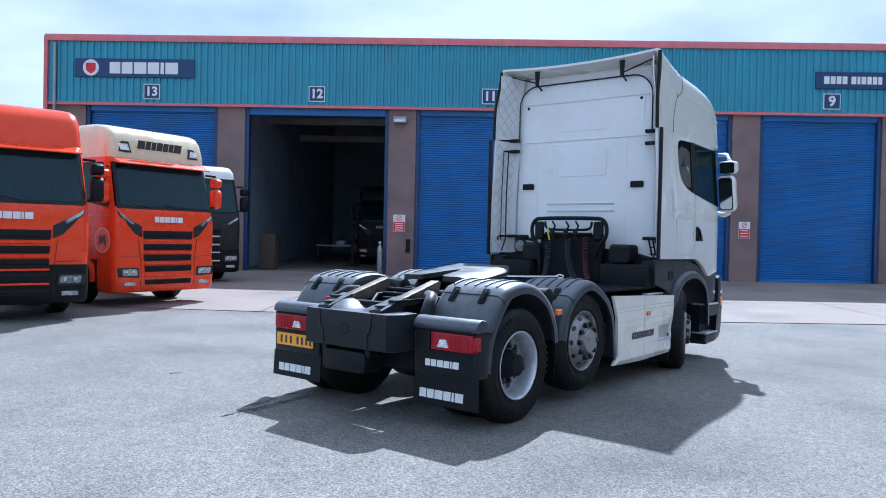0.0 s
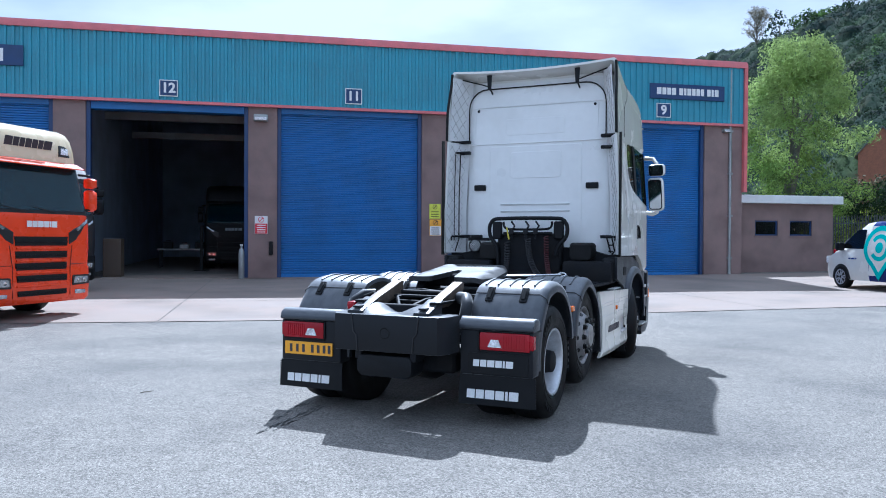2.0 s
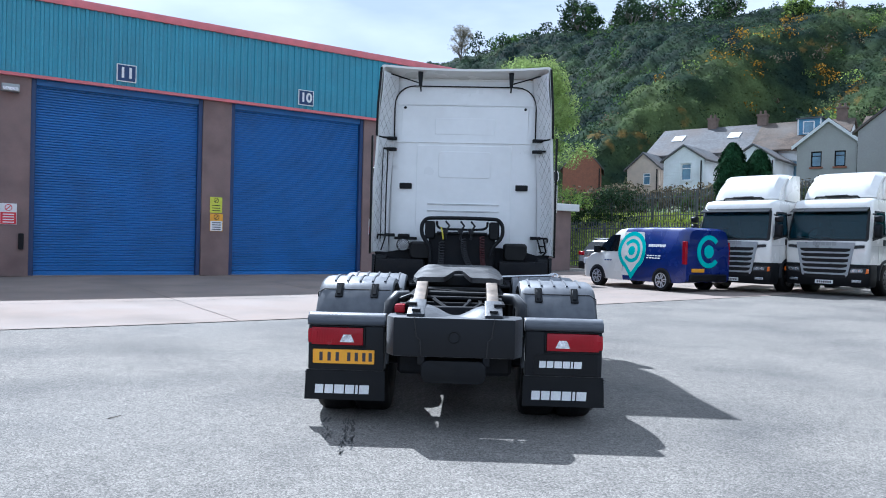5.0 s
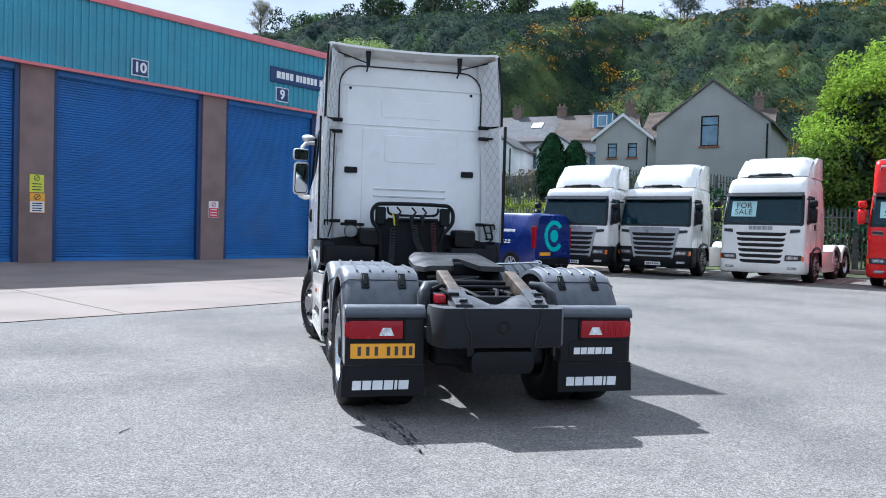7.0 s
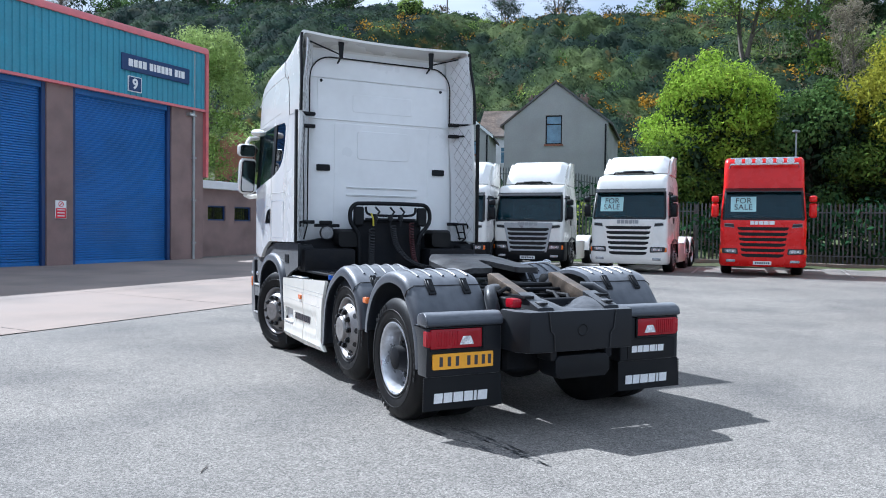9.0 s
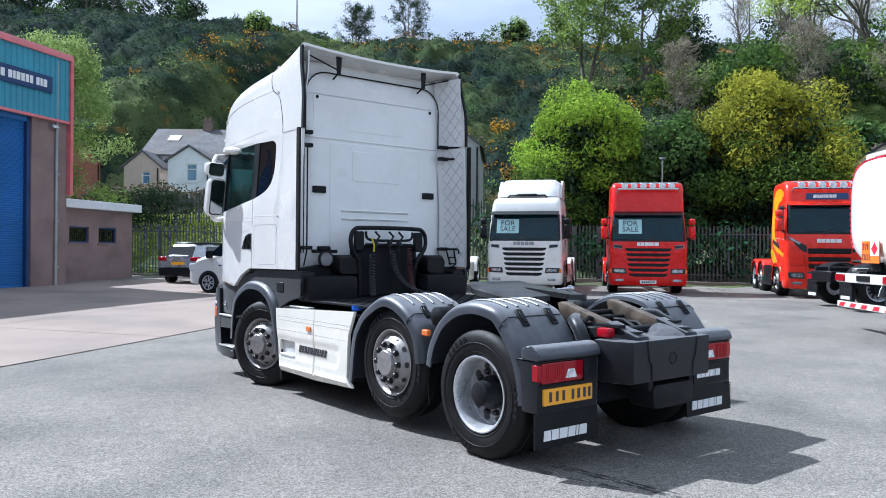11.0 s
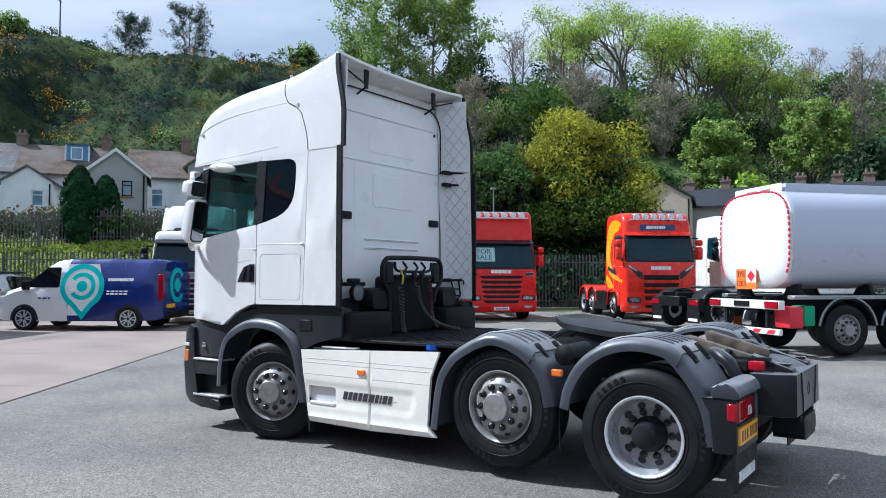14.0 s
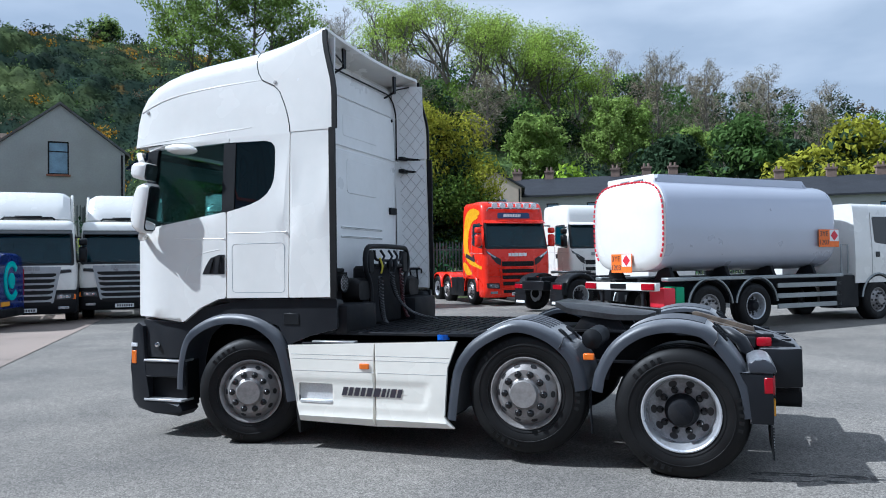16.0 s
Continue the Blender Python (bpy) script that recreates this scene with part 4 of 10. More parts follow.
    for k in range(11):
        box(bm, s * 1.279 - 0.004, s * 1.279 + 0.004, -0.668, -0.652, 0.21 + k * 0.022, 0.220 + k * 0.022)
    part("flap_edge", bm, M_DARK, flap)
    if s > 0:
        letters(lamp_box, M_LETTER, BRAND, -0.205, -0.03, 0.058, 0.06, 0.16, pose(0.93, -0.674, 0.56))
        bm = B()
        prism(bm, rounded(0.68, 1.22, 0.47, 0.645, 0.02), "y", -0.675, -0.66)
        part("blank_panel", bm, M_DARK, lamp_box)
    else:
        bm = B()
        prism(bm, rounded(-1.215, -0.685, 0.515, 0.635, 0.008), "y", -0.684, -0.66)
        plate = part("number_plate", bm, M_PLATE, lamp_box, "yellow rear number plate")
        for k, x in enumerate((-1.17, -1.10, -1.03, -0.93, -0.865, -0.80, -0.745)):
            bm = B()
            box(bm, x + 0.012, x + 0.040, -0.6865, -0.68, 0.538, 0.612)
            part("plate_bar", bm, M_DKLETTER, plate)
    # side marker between the wings
    bm = B()
    box(bm, s * 1.20, s * 1.245, 0.665, 0.755, 0.90, 0.955, 0.008)
    part("side_marker", bm, M_AMBER, truck, "amber side marker")
    # air tank and bracket between the wheels
    bm = B()
    lathe(bm, [(0.02, -0.23), (0.085, -0.2), (0.09, 0.2), (0.02, 0.23)], c=(s * 0.92, 0.70, 1.06), axis="x", n=16)
    part("air_bottle", bm, M_DARK, truck)
    bm = B()
    tube(bm, [(s * 1.2, 0.70, 0.68), (s * 1.2, 0.705, 0.5), (s * 1.19, 0.70, 0.30)], 0.008, 6)
    part("strap", bm, M_CHASSIS, truck)

# side skirts
for s in (-1, 1):
    def f(u, v, d):
        dent = 0.012 * smooth(0.425, 0.455, v) * (1 - smooth(0.635, 0.665, v)) * smooth(2.08 + 0.3 * max(0.0, 0.56 - v), 2.15 + 0.3 * max(0.0, 0.56 - v), u) * (1 - smooth(3.44, 3.5, u))
        roll = 0.016 * math.exp(-((v - 0.315) / 0.03) ** 2) - 0.02 * smooth(0.30, 0.25, v)
        return (s * (1.25 + 0.012 * math.sin(math.pi * (v - 0.26) / 0.75) + roll - dent - d), u, v)
    recess = rounded(3.06, 3.42, 0.44, 0.62, 0.015, 2)
    for name, poly, holes in (("skirt_panel", [(3.53, 0.965), (2.635, 1.0), (2.635, 0.25), (3.41, 0.265)], [recess]), ("skirt_panel", [(2.627, 1.0), (1.845, 1.03), (1.93, 0.80), (1.965, 0.37), (1.88, 0.275), (2.627, 0.25)], [])):
        bm = B()
        panel(bm, poly, holes, f, 0.03, 0.028)
        skirt = part(name, bm, M_SKIRT, truck, "white side skirt panel", smooth=30)
        y0, y1 = (2.635, 3.50) if holes else (1.90, 2.627)
        bm = B()
        for z, a, b in ((0.735, 0.004 if holes else 0.045, 0.03), (0.885, 0.004 if holes else 0.010, 0.01 if holes else 0.004), (0.845, 0.004 if holes else 0.024, 0.02 if holes else 0.004)):
            tube(bm, [(f(y, z, 0.0005)[0], y, z) for y in (y0 + a, y1 - b)], 0.0028, 6)
        part("crease", bm, M_STITCH, skirt)
        if holes:
            bm = B()
            box(bm, s * 1.205, s * 1.215, 3.05, 3.43, 0.42, 0.63)
            part("recess", bm, M_ALU, skirt, "grey step recess")
            bm = B()
            box(bm, s * 1.21, s * 1.262, 3.06, 3.40, 0.435, 0.47, 0.008)
            part("step", bm, M_ALU, skirt, "ribbed grey foot step")
    bm = B()
    box(bm, s * 1.25, s * 1.276, 2.68, 2.775, 0.765, 0.815, 0.006)
    part("side_marker", bm, M_AMBER, truck, "amber side marker")
    m = pose(s * 1.2525, 2.64, 0.52, 0, 0, 90 * s)
    badge = B()
    box(badge, -0.32, 0.32, 0.0, 0.001, 0.03, 0.035)
    badge = part("side_badge", badge, M_SKIRT, truck, "dark slanted block lettering", m=m)
    letters(badge, M_DKLETTER, (0.62, 0.52, 0.62, 0.52, 0.68, 0.8, 0.45, 0.22, 0.62, 0.5), -0.325, 0.0, 0.076, 0.28, 0.24)
    bm = B()
    prism(bm, [(3.56, 0.93), (3.47, 0.45), (3.43, 0.15), (3.41, 0.15), (3.42, 0.5), (3.50, 0.93)], "x", s * 0.95, s * 1.235)
    part("front_flap", bm, M_RUBBER, truck)
    # tank and battery box behind the skirt
    bm = B()
    box(bm, s * 0.50, s * 1.19, 1.98, 3.38, 0.30, 0.95, 0.06, 3)
    part("fuel_tank", bm, M_CHASSIS, truck)
bm = B()
tube(bm, [(-1.10, 2.02, 1.03), (-1.10, 2.02, 1.075)], 0.055, 18)
part("filler_cap", bm, M_BLUECAP, truck, "blue filler cap")
for s in (-1, 1):
    bm = B()
    box(bm, s * 1.10, s * 1.215, 1.90, 3.40, 0.965, 0.990, 0.006)
    edge = part("deck_edge", bm, M_CHASSIS, truck, "black plate between deck and skirt")
    bm = B()
    box(bm, s * 1.12, s * 1.20, 2.86, 3.30, 0.990, 1.006, 0.004)
    part("tread_plate", bm, M_ALU, edge, "bright chequered tread plate")
# deck behind the cab
bm = B()
box(bm, -1.12, 1.12, 1.72, 3.32, 1.055, 1.085, 0.006)
deck = part("deck_plate", bm, M_CHASSIS, truck, "black chequered deck plate")
bm = B()
for i in range(22):
    for j in range(15):
        m = pose(-1.05 + i * 0.1, 1.8 + j * 0.1, 1.087, 0, 0, 45 if (i + j) % 2 else -45)
        box(bm, -0.028, 0.028, -0.006, 0.006, -0.002, 0.003, m=m)
tagged(part("deck_studs", bm, M_CHASSIS, deck), kind="stuff")

def lining_panel(parent, name, s, z0, z1):
    """The quilted panel that runs from the cab's back edge out to the fairing's rear edge."""
    def at(q, z, d=0.0):
        k = 0.05 * smooth(2.0, 3.0, z) + 0.05 * smooth(3.2, 3.75, z)
        return (s * (1.03 + 0.165 * q ** 0.75 - k - d), 3.40 - 0.33 * q - d * 0.5, z)
    bm = B()
    rows = [z0 + (z1 - z0) * i / 8 for i in range(9)]
    cols = [i / 5 for i in range(6)]
    loft(bm, [[at(q, z) for q in cols] + [at(q, z, -0.012) for q in reversed(cols)] for z in rows])
    lining = part(name, bm, M_LINING, parent, "white quilted lining", smooth=50)
    for k in range(-3, int((z1 - z0) / 0.165) + 4):
        for d in (1, -1):
            pts = []
            for j in range(13):
                q = 0.16 + 0.82 * j / 12
                z = z0 + k * 0.165 + d * (q - 0.5) * 0.44
                if z0 + 0.03 < z < z1 - 0.03:
                    pts.append(at(q, z, 0.002))
            if len(pts) > 1:
                bm = B()
                tube(bm, pts, 0.0032, 4)
                part("stitch_line", bm, M_STITCH, lining)


# ---- cab ----
DOOR = [(5.385, 1.22), (4.74, 1.165), (4.53, 1.31), (4.32, 1.395), (4.228, 1.405), (4.228, 2.25), (5.13, 2.125), (5.20, 2.12), (5.385, 2.06)]
QUARTER = [(4.212, 1.405), (3.525, 1.41), (3.525, 2.985), (4.212, 2.985), (4.212, 2.935), (3.80, 2.925), (3.73, 2.905), (3.695, 2.87), (3.685, 2.81), (3.685, 2.72), (3.686, 2.62), (3.694, 2.54), (3.718, 2.47), (3.765, 2.405), (3.84, 2.352), (3.94, 2.312), (4.06, 2.281), (4.212, 2.248)]
for s in (-1, 1):
    bm = B()
    panel(bm, soften(DOOR, 0.025, 2), [], side_of(s), 0.05, 0.1)
    door = part("door", bm, M_CAB, truck)
    bm = B()
    panel(bm, [(4.30, 1.83), (4.24, 1.83), (4.24, 1.64), (4.50, 1.64), (4.46, 1.72), (4.40, 1.80)], [], side_of(s, 0.004), 0.02, 0)
    grip = part("handle_recess", bm, M_BLACK, door, "black door handle recess")
    bm = B()
    tube(bm, [(s * 1.253, 4.28, 1.815), (s * 1.268, 4.285, 1.73), (s * 1.253, 4.30, 1.65)], 0.011, 8)
    tube(bm, [(s * 1.25, 4.36, 1.80), (s * 1.258, 4.385, 1.72), (s * 1.25, 4.41, 1.65)], 0.008, 6)
    part("handle", bm, M_DARK, grip)
    bm = B()
    tube(bm, [(s * (half_width(y, z) - 0.003), y, z) for y, z in spline([(4.30, 1.88), (4.52, 1.84), (4.66, 1.74), (4.72, 1.58)], 6)], 0.006, 6)
    part("door_crease", bm, M_CAB, door)
    bm = B()
    tube(bm, [(s * (half_width(y, 1.95) - 0.0066), y, 1.985 + 0.02 * (y - 4.2)) for y in (4.24, 4.5, 4.8, 5.1)], 0.008, 10)
    part("waist_crease", bm, M_CAB, door)
    bm = B()
    panel(bm, QUARTER, [], side_of(s), 0.05, 0.1)
    quarter = part("quarter_panel", bm, M_CAB, truck)
    bm = B()
    hatch = rounded(3.56, 4.15, 1.46, 1.93, 0.04, 3)
    loop = [(s * (half_width(y, z) - 0.002), y, z) for y, z in hatch]
    tube(bm, loop + loop[:1], 0.004, 6)
    part("hatch_seam", bm, M_GRILLE, quarter)
    bm = B()
    tube(bm, [(s * (half_width(y, 2.0) - 0.0066), y, 2.03 + 0.01 * (y - 3.5)) for y in (3.54, 3.8, 4.2)], 0.008, 10)
    part("waist_crease", bm, M_CAB, quarter)
    bm = B()
    panel(bm, [(5.24, 2.92), (4.22, 2.938), (4.22, 2.985), (5.28, 2.965)], [], side_of(s), 0.05, 0.1)
    part("door_header", bm, M_CAB, truck)
    bm = B()
    panel(bm, [(5.135, 2.125), (5.205, 2.12), (5.26, 2.40), (5.27, 2.92), (5.08, 2.922), (5.10, 2.88)], [], side_of(s, 0.003), 0.05, 0.1)
    part("windscreen_pillar", bm, M_DARK, truck, "black windscreen pillar")
    bm = B()
    panel(bm, [(4.28, 2.235), (4.14, 2.26), (4.14, 2.932), (4.28, 2.932)], [], side_of(s, -0.004), 0.04, 0.1)
    part("door_pillar", bm, M_DARK, truck, "black door pillar")
    bm = B()
    panel(bm, [(5.14, 2.13), (4.27, 2.245), (4.27, 2.93), (5.095, 2.915)], [], side_of(s, -0.012), 0.006, 0.15)
    pane = part("door_window", bm, M_DOORGLASS, truck, "greenish door window")
    pane.visible_shadow = False
    bm = B()
    panel(bm, [(4.15, 2.262), (4.06, 2.281), (3.94, 2.312), (3.84, 2.352), (3.765, 2.405), (3.718, 2.47), (3.694, 2.54), (3.686, 2.62), (3.685, 2.72), (3.685, 2.83), (3.72, 2.905), (3.80, 2.925), (4.15, 2.93)], [], side_of(s, -0.012), 0.006, 0.15)
    part("rear_side_window", bm, M_PRIV, truck, "dark rear side window")
    # side fairing behind the cab, and its quilted lining
    bm = B()
    panel(bm, soften([(3.517, 1.41), (3.06, 1.415), (3.065, 3.0), (3.517, 2.985)], 0.02, 2), [], side_of(s), 0.03, 0.12)
    fairing = part("side_fairing", bm, M_CAB, truck)
    bm = B()
    prism(bm, rounded(3.012, 3.075, 1.40, 2.99, 0.01, 2), "x", s * 1.222, s * 1.246)
    part("rubber_edge", bm, M_RUBBER, fairing)
    lining_panel(fairing, "lining", s, 1.43, 2.975)
    # dark lower flank over the front wheel
    bm = B()
    panel(bm, soften([(5.30, 1.19), (4.76, 1.15), (4.55, 1.295), (4.05, 1.388), (3.03, 1.40), (3.03, 1.12), (3.35, 1.04), (3.55, 0.96), (3.66, 1.14), (4.0, 1.245), (4.35, 1.24), (4.72, 1.05), (4.84, 0.80), (5.30, 0.80)], 0.02, 2), [], lambda u, v, d: (s * (1.205 - 0.06 * max(0, (u - 4.95) / 0.4) ** 2 - d), u, v), 0.03, 0.15)
    part("lower_flank", bm, M_GREY, truck)
    bm = B()
    box(bm, s * 1.195, s * 1.213, 3.43, 3.60, 1.15, 1.26, 0.006)
    box(bm, s * 1.0, s * 1.19, 3.05, 3.35, 1.08, 1.39, 0.05, 3)
    part("storage_flap", bm, M_DARK, truck)
    arch(AX_F, spline([(4.84, 0.50), (4.82, 0.77), (4.73, 1.03), (4.50, 1.19), (4.23, 1.255), (3.91, 1.225), (3.70, 1.12), (3.58, 0.98), (3.50, 0.75), (3.44, 0.45)]), s * 0.85, s * 1.262, "front_wing", 0.10)
    # steps and bumper corner
    bm = B()
    prism(bm, [(5.43, 0.46), (5.41, 0.36), (5.34, 0.275), (5.12, 0.235), (4.84, 0.215), (4.78, 0.27), (4.82, 0.345), (5.22, 0.36), (5.24, 0.66), (5.27, 1.12), (5.33, 1.16), (5.41, 1.10), (5.43, 0.70)], "x", s * 0.95, s * 1.215, 0.03)
    corner = part("bumper_corner", bm, M_GREY, truck)
    bm = B()
    box(bm, s * 0.92, s * 1.12, 4.80, 5.30, 0.30, 1.14, 0.01)
    part("step_well", bm, M_DARK, corner)
    bm = B()
    box(bm, s * 1.10, s * 1.212, 4.82, 5.26, 0.60, 0.755, 0.015)
    part("step_riser", bm, M_GREY, corner)
    for z in (0.36, 0.758):
        bm = B()
        box(bm, s * 1.02, s * 1.222, 4.79, 5.26, z, z + 0.024, 0.005)
        part("step_tread", bm, M_ALU, corner, "bright chequered step tread")
    bm = B()
    box(bm, s * 1.16, s * 1.222, 5.35, 5.42, 0.73, 0.87, 0.01)
    part("corner_indicator", bm, M_AMBER, corner, "amber corner indicator")
    bm = B()
    box(bm, s * 1.13, s * 1.22, 5.335, 5.425, 0.90, 0.95, 0.01)
    part("corner_lamp", bm, M_CLEARLAMP, corner)
    bm = B()
    lathe(bm, [(0.001, 0.02), (0.022, 0.018), (0.028, 0.0)], c=(s * 1.207, 5.09, 0.93), axis="x", n=14, sign=s)
    part("step_lamp", bm, M_CHROME, corner)
    # mirrors
    for line, thick in (([(s * 1.15, 5.27, 2.05), (s * 1.30, 5.20, 2.02), (s * 1.38, 5.12, 2.05)], 0.035), ([(s * 1.16, 5.30, 2.88), (s * 1.30, 5.22, 2.86), (s * 1.36, 5.14, 2.78)], 0.03)):
        bm = B()
        tube(bm, line, thick, 10)
        part("mirror_arm", bm, M_CAB, truck)
    for z0, z1, x1 in ((2.06, 2.56, 1.485), (2.585, 2.76, 1.50)):
        bm = B()
        m = pose(s * (1.265 + x1) / 2, 5.06, (z0 + z1) / 2, 9, 0, s * -10)
        w, h = (x1 - 1.265) / 2, (z1 - z0) / 2
        rings = []
        for y, k in ((-0.05, 0.93), (-0.04, 1.0), (0.02, 1.0), (0.09, 0.85), (0.13, 0.55)):
            rings.append([m @ Vector((u, y, v)) for u, v in rounded(-w * k, w * k, -h * k, h * k, min(w, h) * 0.5 * k, 4)])
        loft(bm, rings)
        head = part("mirror_head", bm, M_CAB, truck, "white mirror housing")
        bm = B()
        prism(bm, rounded(-w * 0.9, w * 0.9, -h * 0.9, h * 0.9, min(w, h) * 0.4, 4), "y", -0.056, -0.045)
        part("mirror_rim", bm, M_DARK, head, m=m)
        bm = B()
        prism(bm, rounded(-w * 0.8, w * 0.8, -h * 0.84, h * 0.84, min(w, h) * 0.35, 4), "y", -0.058, -0.05)
        part("mirror_glass", bm, M_MIRROR, head, m=m)
    if s < 0:
        bm = B()
        rings = []
        for x, k in ((-1.20, 0.3), (-1.24, 0.8), (-1.30, 1.0), (-1.36, 0.8), (-1.39, 0.3)):
            rings.append([(x, 4.70 + 0.19 * k * math.cos(a * math.pi / 8), 2.885 + (0.055 * math.sin(a * math.pi / 8) + 0.02 * math.cos(a * math.pi / 8)) * k) for a in range(16)])
        loft(bm, rings)
        part("kerb_mirror", bm, M_CAB, truck, "white kerb mirror over the door")

# front face
def front(u, v, d):
    return (u, 5.45 - 0.16 * (u / 1.2) ** 2 - 0.03 * smooth(1.9, 2.9, v) - d, v)
bm = B()
panel(bm, [(-1.13, 1.12), (1.13, 1.12), (1.13, 2.05), (-1.13, 2.05)], [], front, 0.05, 0.15)
part("front_panel", bm, M_CAB, truck)
bm = B()
panel(bm, soften([(-1.10, 2.06), (1.10, 2.06), (1.08, 2.93), (-1.08, 2.93)], 0.05), [], front, 0.01, 0.15)
part("windscreen", bm, M_DOORGLASS, truck).visible_shadow = False
for k in range(4):
    bm = B()
    panel(bm, [(-0.75, 1.2 + k * 0.18), (0.75, 1.2 + k * 0.18), (0.75, 1.3 + k * 0.18), (-0.75, 1.3 + k * 0.18)], [], lambda u, v, d: Vector(front(u, v, d)) + Vector((0, 0.012, 0)), 0.03, 0.15)
    part("grille_slat", bm, M_GRILLE, truck)
bm = B()
prism(bm, [(5.42, 0.24), (5.45, 0.6), (5.43, 1.11), (5.25, 1.11), (5.25, 0.24)], "x", -0.96, 0.96, 0.02)
part("bumper", bm, M_GREY, truck)
bm = B()
prism(bm, [(5.30, 2.86), (5.62, 2.76), (5.64, 2.78), (5.32, 2.94)], "x", -1.05, 1.05)
part("sun_visor", bm, M_PRIV, truck)
# floor, inner trim, seats, dashboard
bm = B()
box(bm, -1.17, 1.17, 3.46, 5.25, 1.36, 1.40)
box(bm, -1.14, 1.14, 3.47, 3.49, 1.40, 2.9)
part("cab_floor", bm, M_SEAT, truck)
for s in (-1, 1):
    bm = B()
    box(bm, s * 1.135, s * 1.165, 3.50, 5.18, 1.40, 2.18, 0.01)
    part("inner_trim", bm, M_SEAT, truck)
bm = B()
box(bm, -1.12, 1.12, 3.50, 5.15, 2.945, 2.965)
part("headliner", bm, M_SEAT, truck)
bm = B()
box(bm, -1.15, 1.15, 4.95, 5.22, 1.7, 2.12, 0.06, 2)
part("dashboard", bm, M_DARK, truck)
for s in (-1, 1):
    bm = B()
    box(bm, s * 0.72 - 0.26, s * 0.72 + 0.26, 4.15, 4.65, 1.75, 1.9, 0.05, 2)
    box(bm, s * 0.72 - 0.24, s * 0.72 + 0.24, 4.05, 4.2, 1.85, 2.55, 0.06, 2)
    box(bm, s * 0.72 - 0.15, s * 0.72 + 0.15, 4.08, 4.2, 2.53, 2.75, 0.05, 2)
    part("seat", bm, M_SEAT, truck)

# high roof: a skin lofted from front to rear
def roof_ring(y, top, w, z0=2.975):
    r = min(0.19, (top - z0) * 0.9)
    pts = [(-w, z0)]
    wt = w - 0.05 * (top - z0)
    n = 7
    pts.append((-(w + wt) / 2, (z0 + top - r) / 2))
    for i in range(n + 1):
        a = math.pi - math.pi / 2 * i / n
        pts.append((-(wt - r) + r * math.cos(a), top - r + r * math.sin(a)))
    pts.append((-(wt - r) * 0.4, top + 0.012))
    full = pts + [(-x, z) for x, z in reversed(pts)]
    return [(x, y, z) for x, z in full]


def edge_width(y):
    return 1.183 - 0.085 * max(0.0, (y - 4.75) / 0.7) ** 2.6
bm = B()
loft(bm, [roof_ring(y, top, edge_width(y)) for y, top in ((5.445, 3.10), (5.44, 3.24), (5.42, 3.37), (5.38, 3.48), (5.31, 3.565), (5.20, 3.635), (5.05, 3.69), (4.85, 3.74), (4.6, 3.78), (4.3, 3.81), (4.1, 3.83), (3.93, 3.848), (3.80, 3.85), (3.60, 3.85), (3.47, 3.85))])
roof = part("high_roof", bm, M_CAB, truck, "white high sleeper roof", smooth=60)
for s in (-1, 1):
    bm = B()
    tube(bm, [(s * (edge_width(y) - 0.066 * (z - 2.975) - 0.001), y, z) for y, z in spline([(5.36, 3.34), (5.0, 3.44), (4.6, 3.495), (4.2, 3.52), (3.88, 3.53)], 5)], 0.005, 6)
    tube(bm, [(s * (edge_width(y) - 0.066 * (z - 2.975) - 0.002), y, z) for y, z in spline([(5.38, 2.985), (4.8, 3.02), (4.2, 3.055), (3.96, 3.068)], 5)], 0.005, 6)
    part("roof_crease", bm, M_CAB, roof)
    for y, z in ((3.90, 3.83), (3.70, 3.49), (5.26, 3.33)):
        bm = B()
        lathe(bm, [(0.001, 0.018), (0.016, 0.016), (0.02, 0.0)], c=(s * (edge_width(y) - 0.066 * (z - 2.975) - (0.075 if z > 3.7 else 0.0)), y, z), axis="x", n=12, sign=s)
        part("fixing", bm, M_STITCH, roof)

# roof and upper side deflector: an arched shell open to the rear, cut to a swept line in front
SWEEP = [(2.98, 3.518), (3.09, 3.53), (3.24, 3.575), (3.40, 3.645), (3.49, 3.74), (3.53, 3.85), (3.62, 3.90), (3.75, 3.915), (4.2, 3.92)]


def sweep(z):
    for (z0, y0), (z1, y1) in zip(SWEEP, SWEEP[1:]):
        if z <= z1:
            return y0 + (y1 - y0) * max(0.0, (z - z0) / (z1 - z0))
    return SWEEP[-1][1]


def deflector_ring(t, inner=0.0):
    """t: 0 at its front seam, 1 at its rear edge, whose sides reach further back than the top."""
    top = 3.853 + 0.119 * t ** 1.5 - inner
    low, high = 1.187 - inner, 1.1425 + 0.0125 * t - inner
    r = 0.19 * (1 - t) + 0.045 * t
    sag = 0.045 * t
    pts = [(-(low + (high - low) * i / 10 + 0.006 * t * math.sin(math.pi * i / 10)), 2.99 + (top - r - 2.99) * i / 10) for i in range(10)]
    pts += [(-(high - r) + r * math.cos(math.pi - math.pi / 16 * i), top - r + r * math.sin(math.pi / 16 * i)) for i in range(9)]
    pts += [(-x, top - sag * (1 - (x / high) ** 2)) for x in (0.8, 0.5, 0.25)]
    full = pts + [(0.0, top - sag)] + [(-x, z) for x, z in reversed(pts)]
    return [(x, sweep(z) * (1 - t) + (3.155 - 0.105 * smooth(3.9, 3.3, z)) * t, z) for x, z in full]


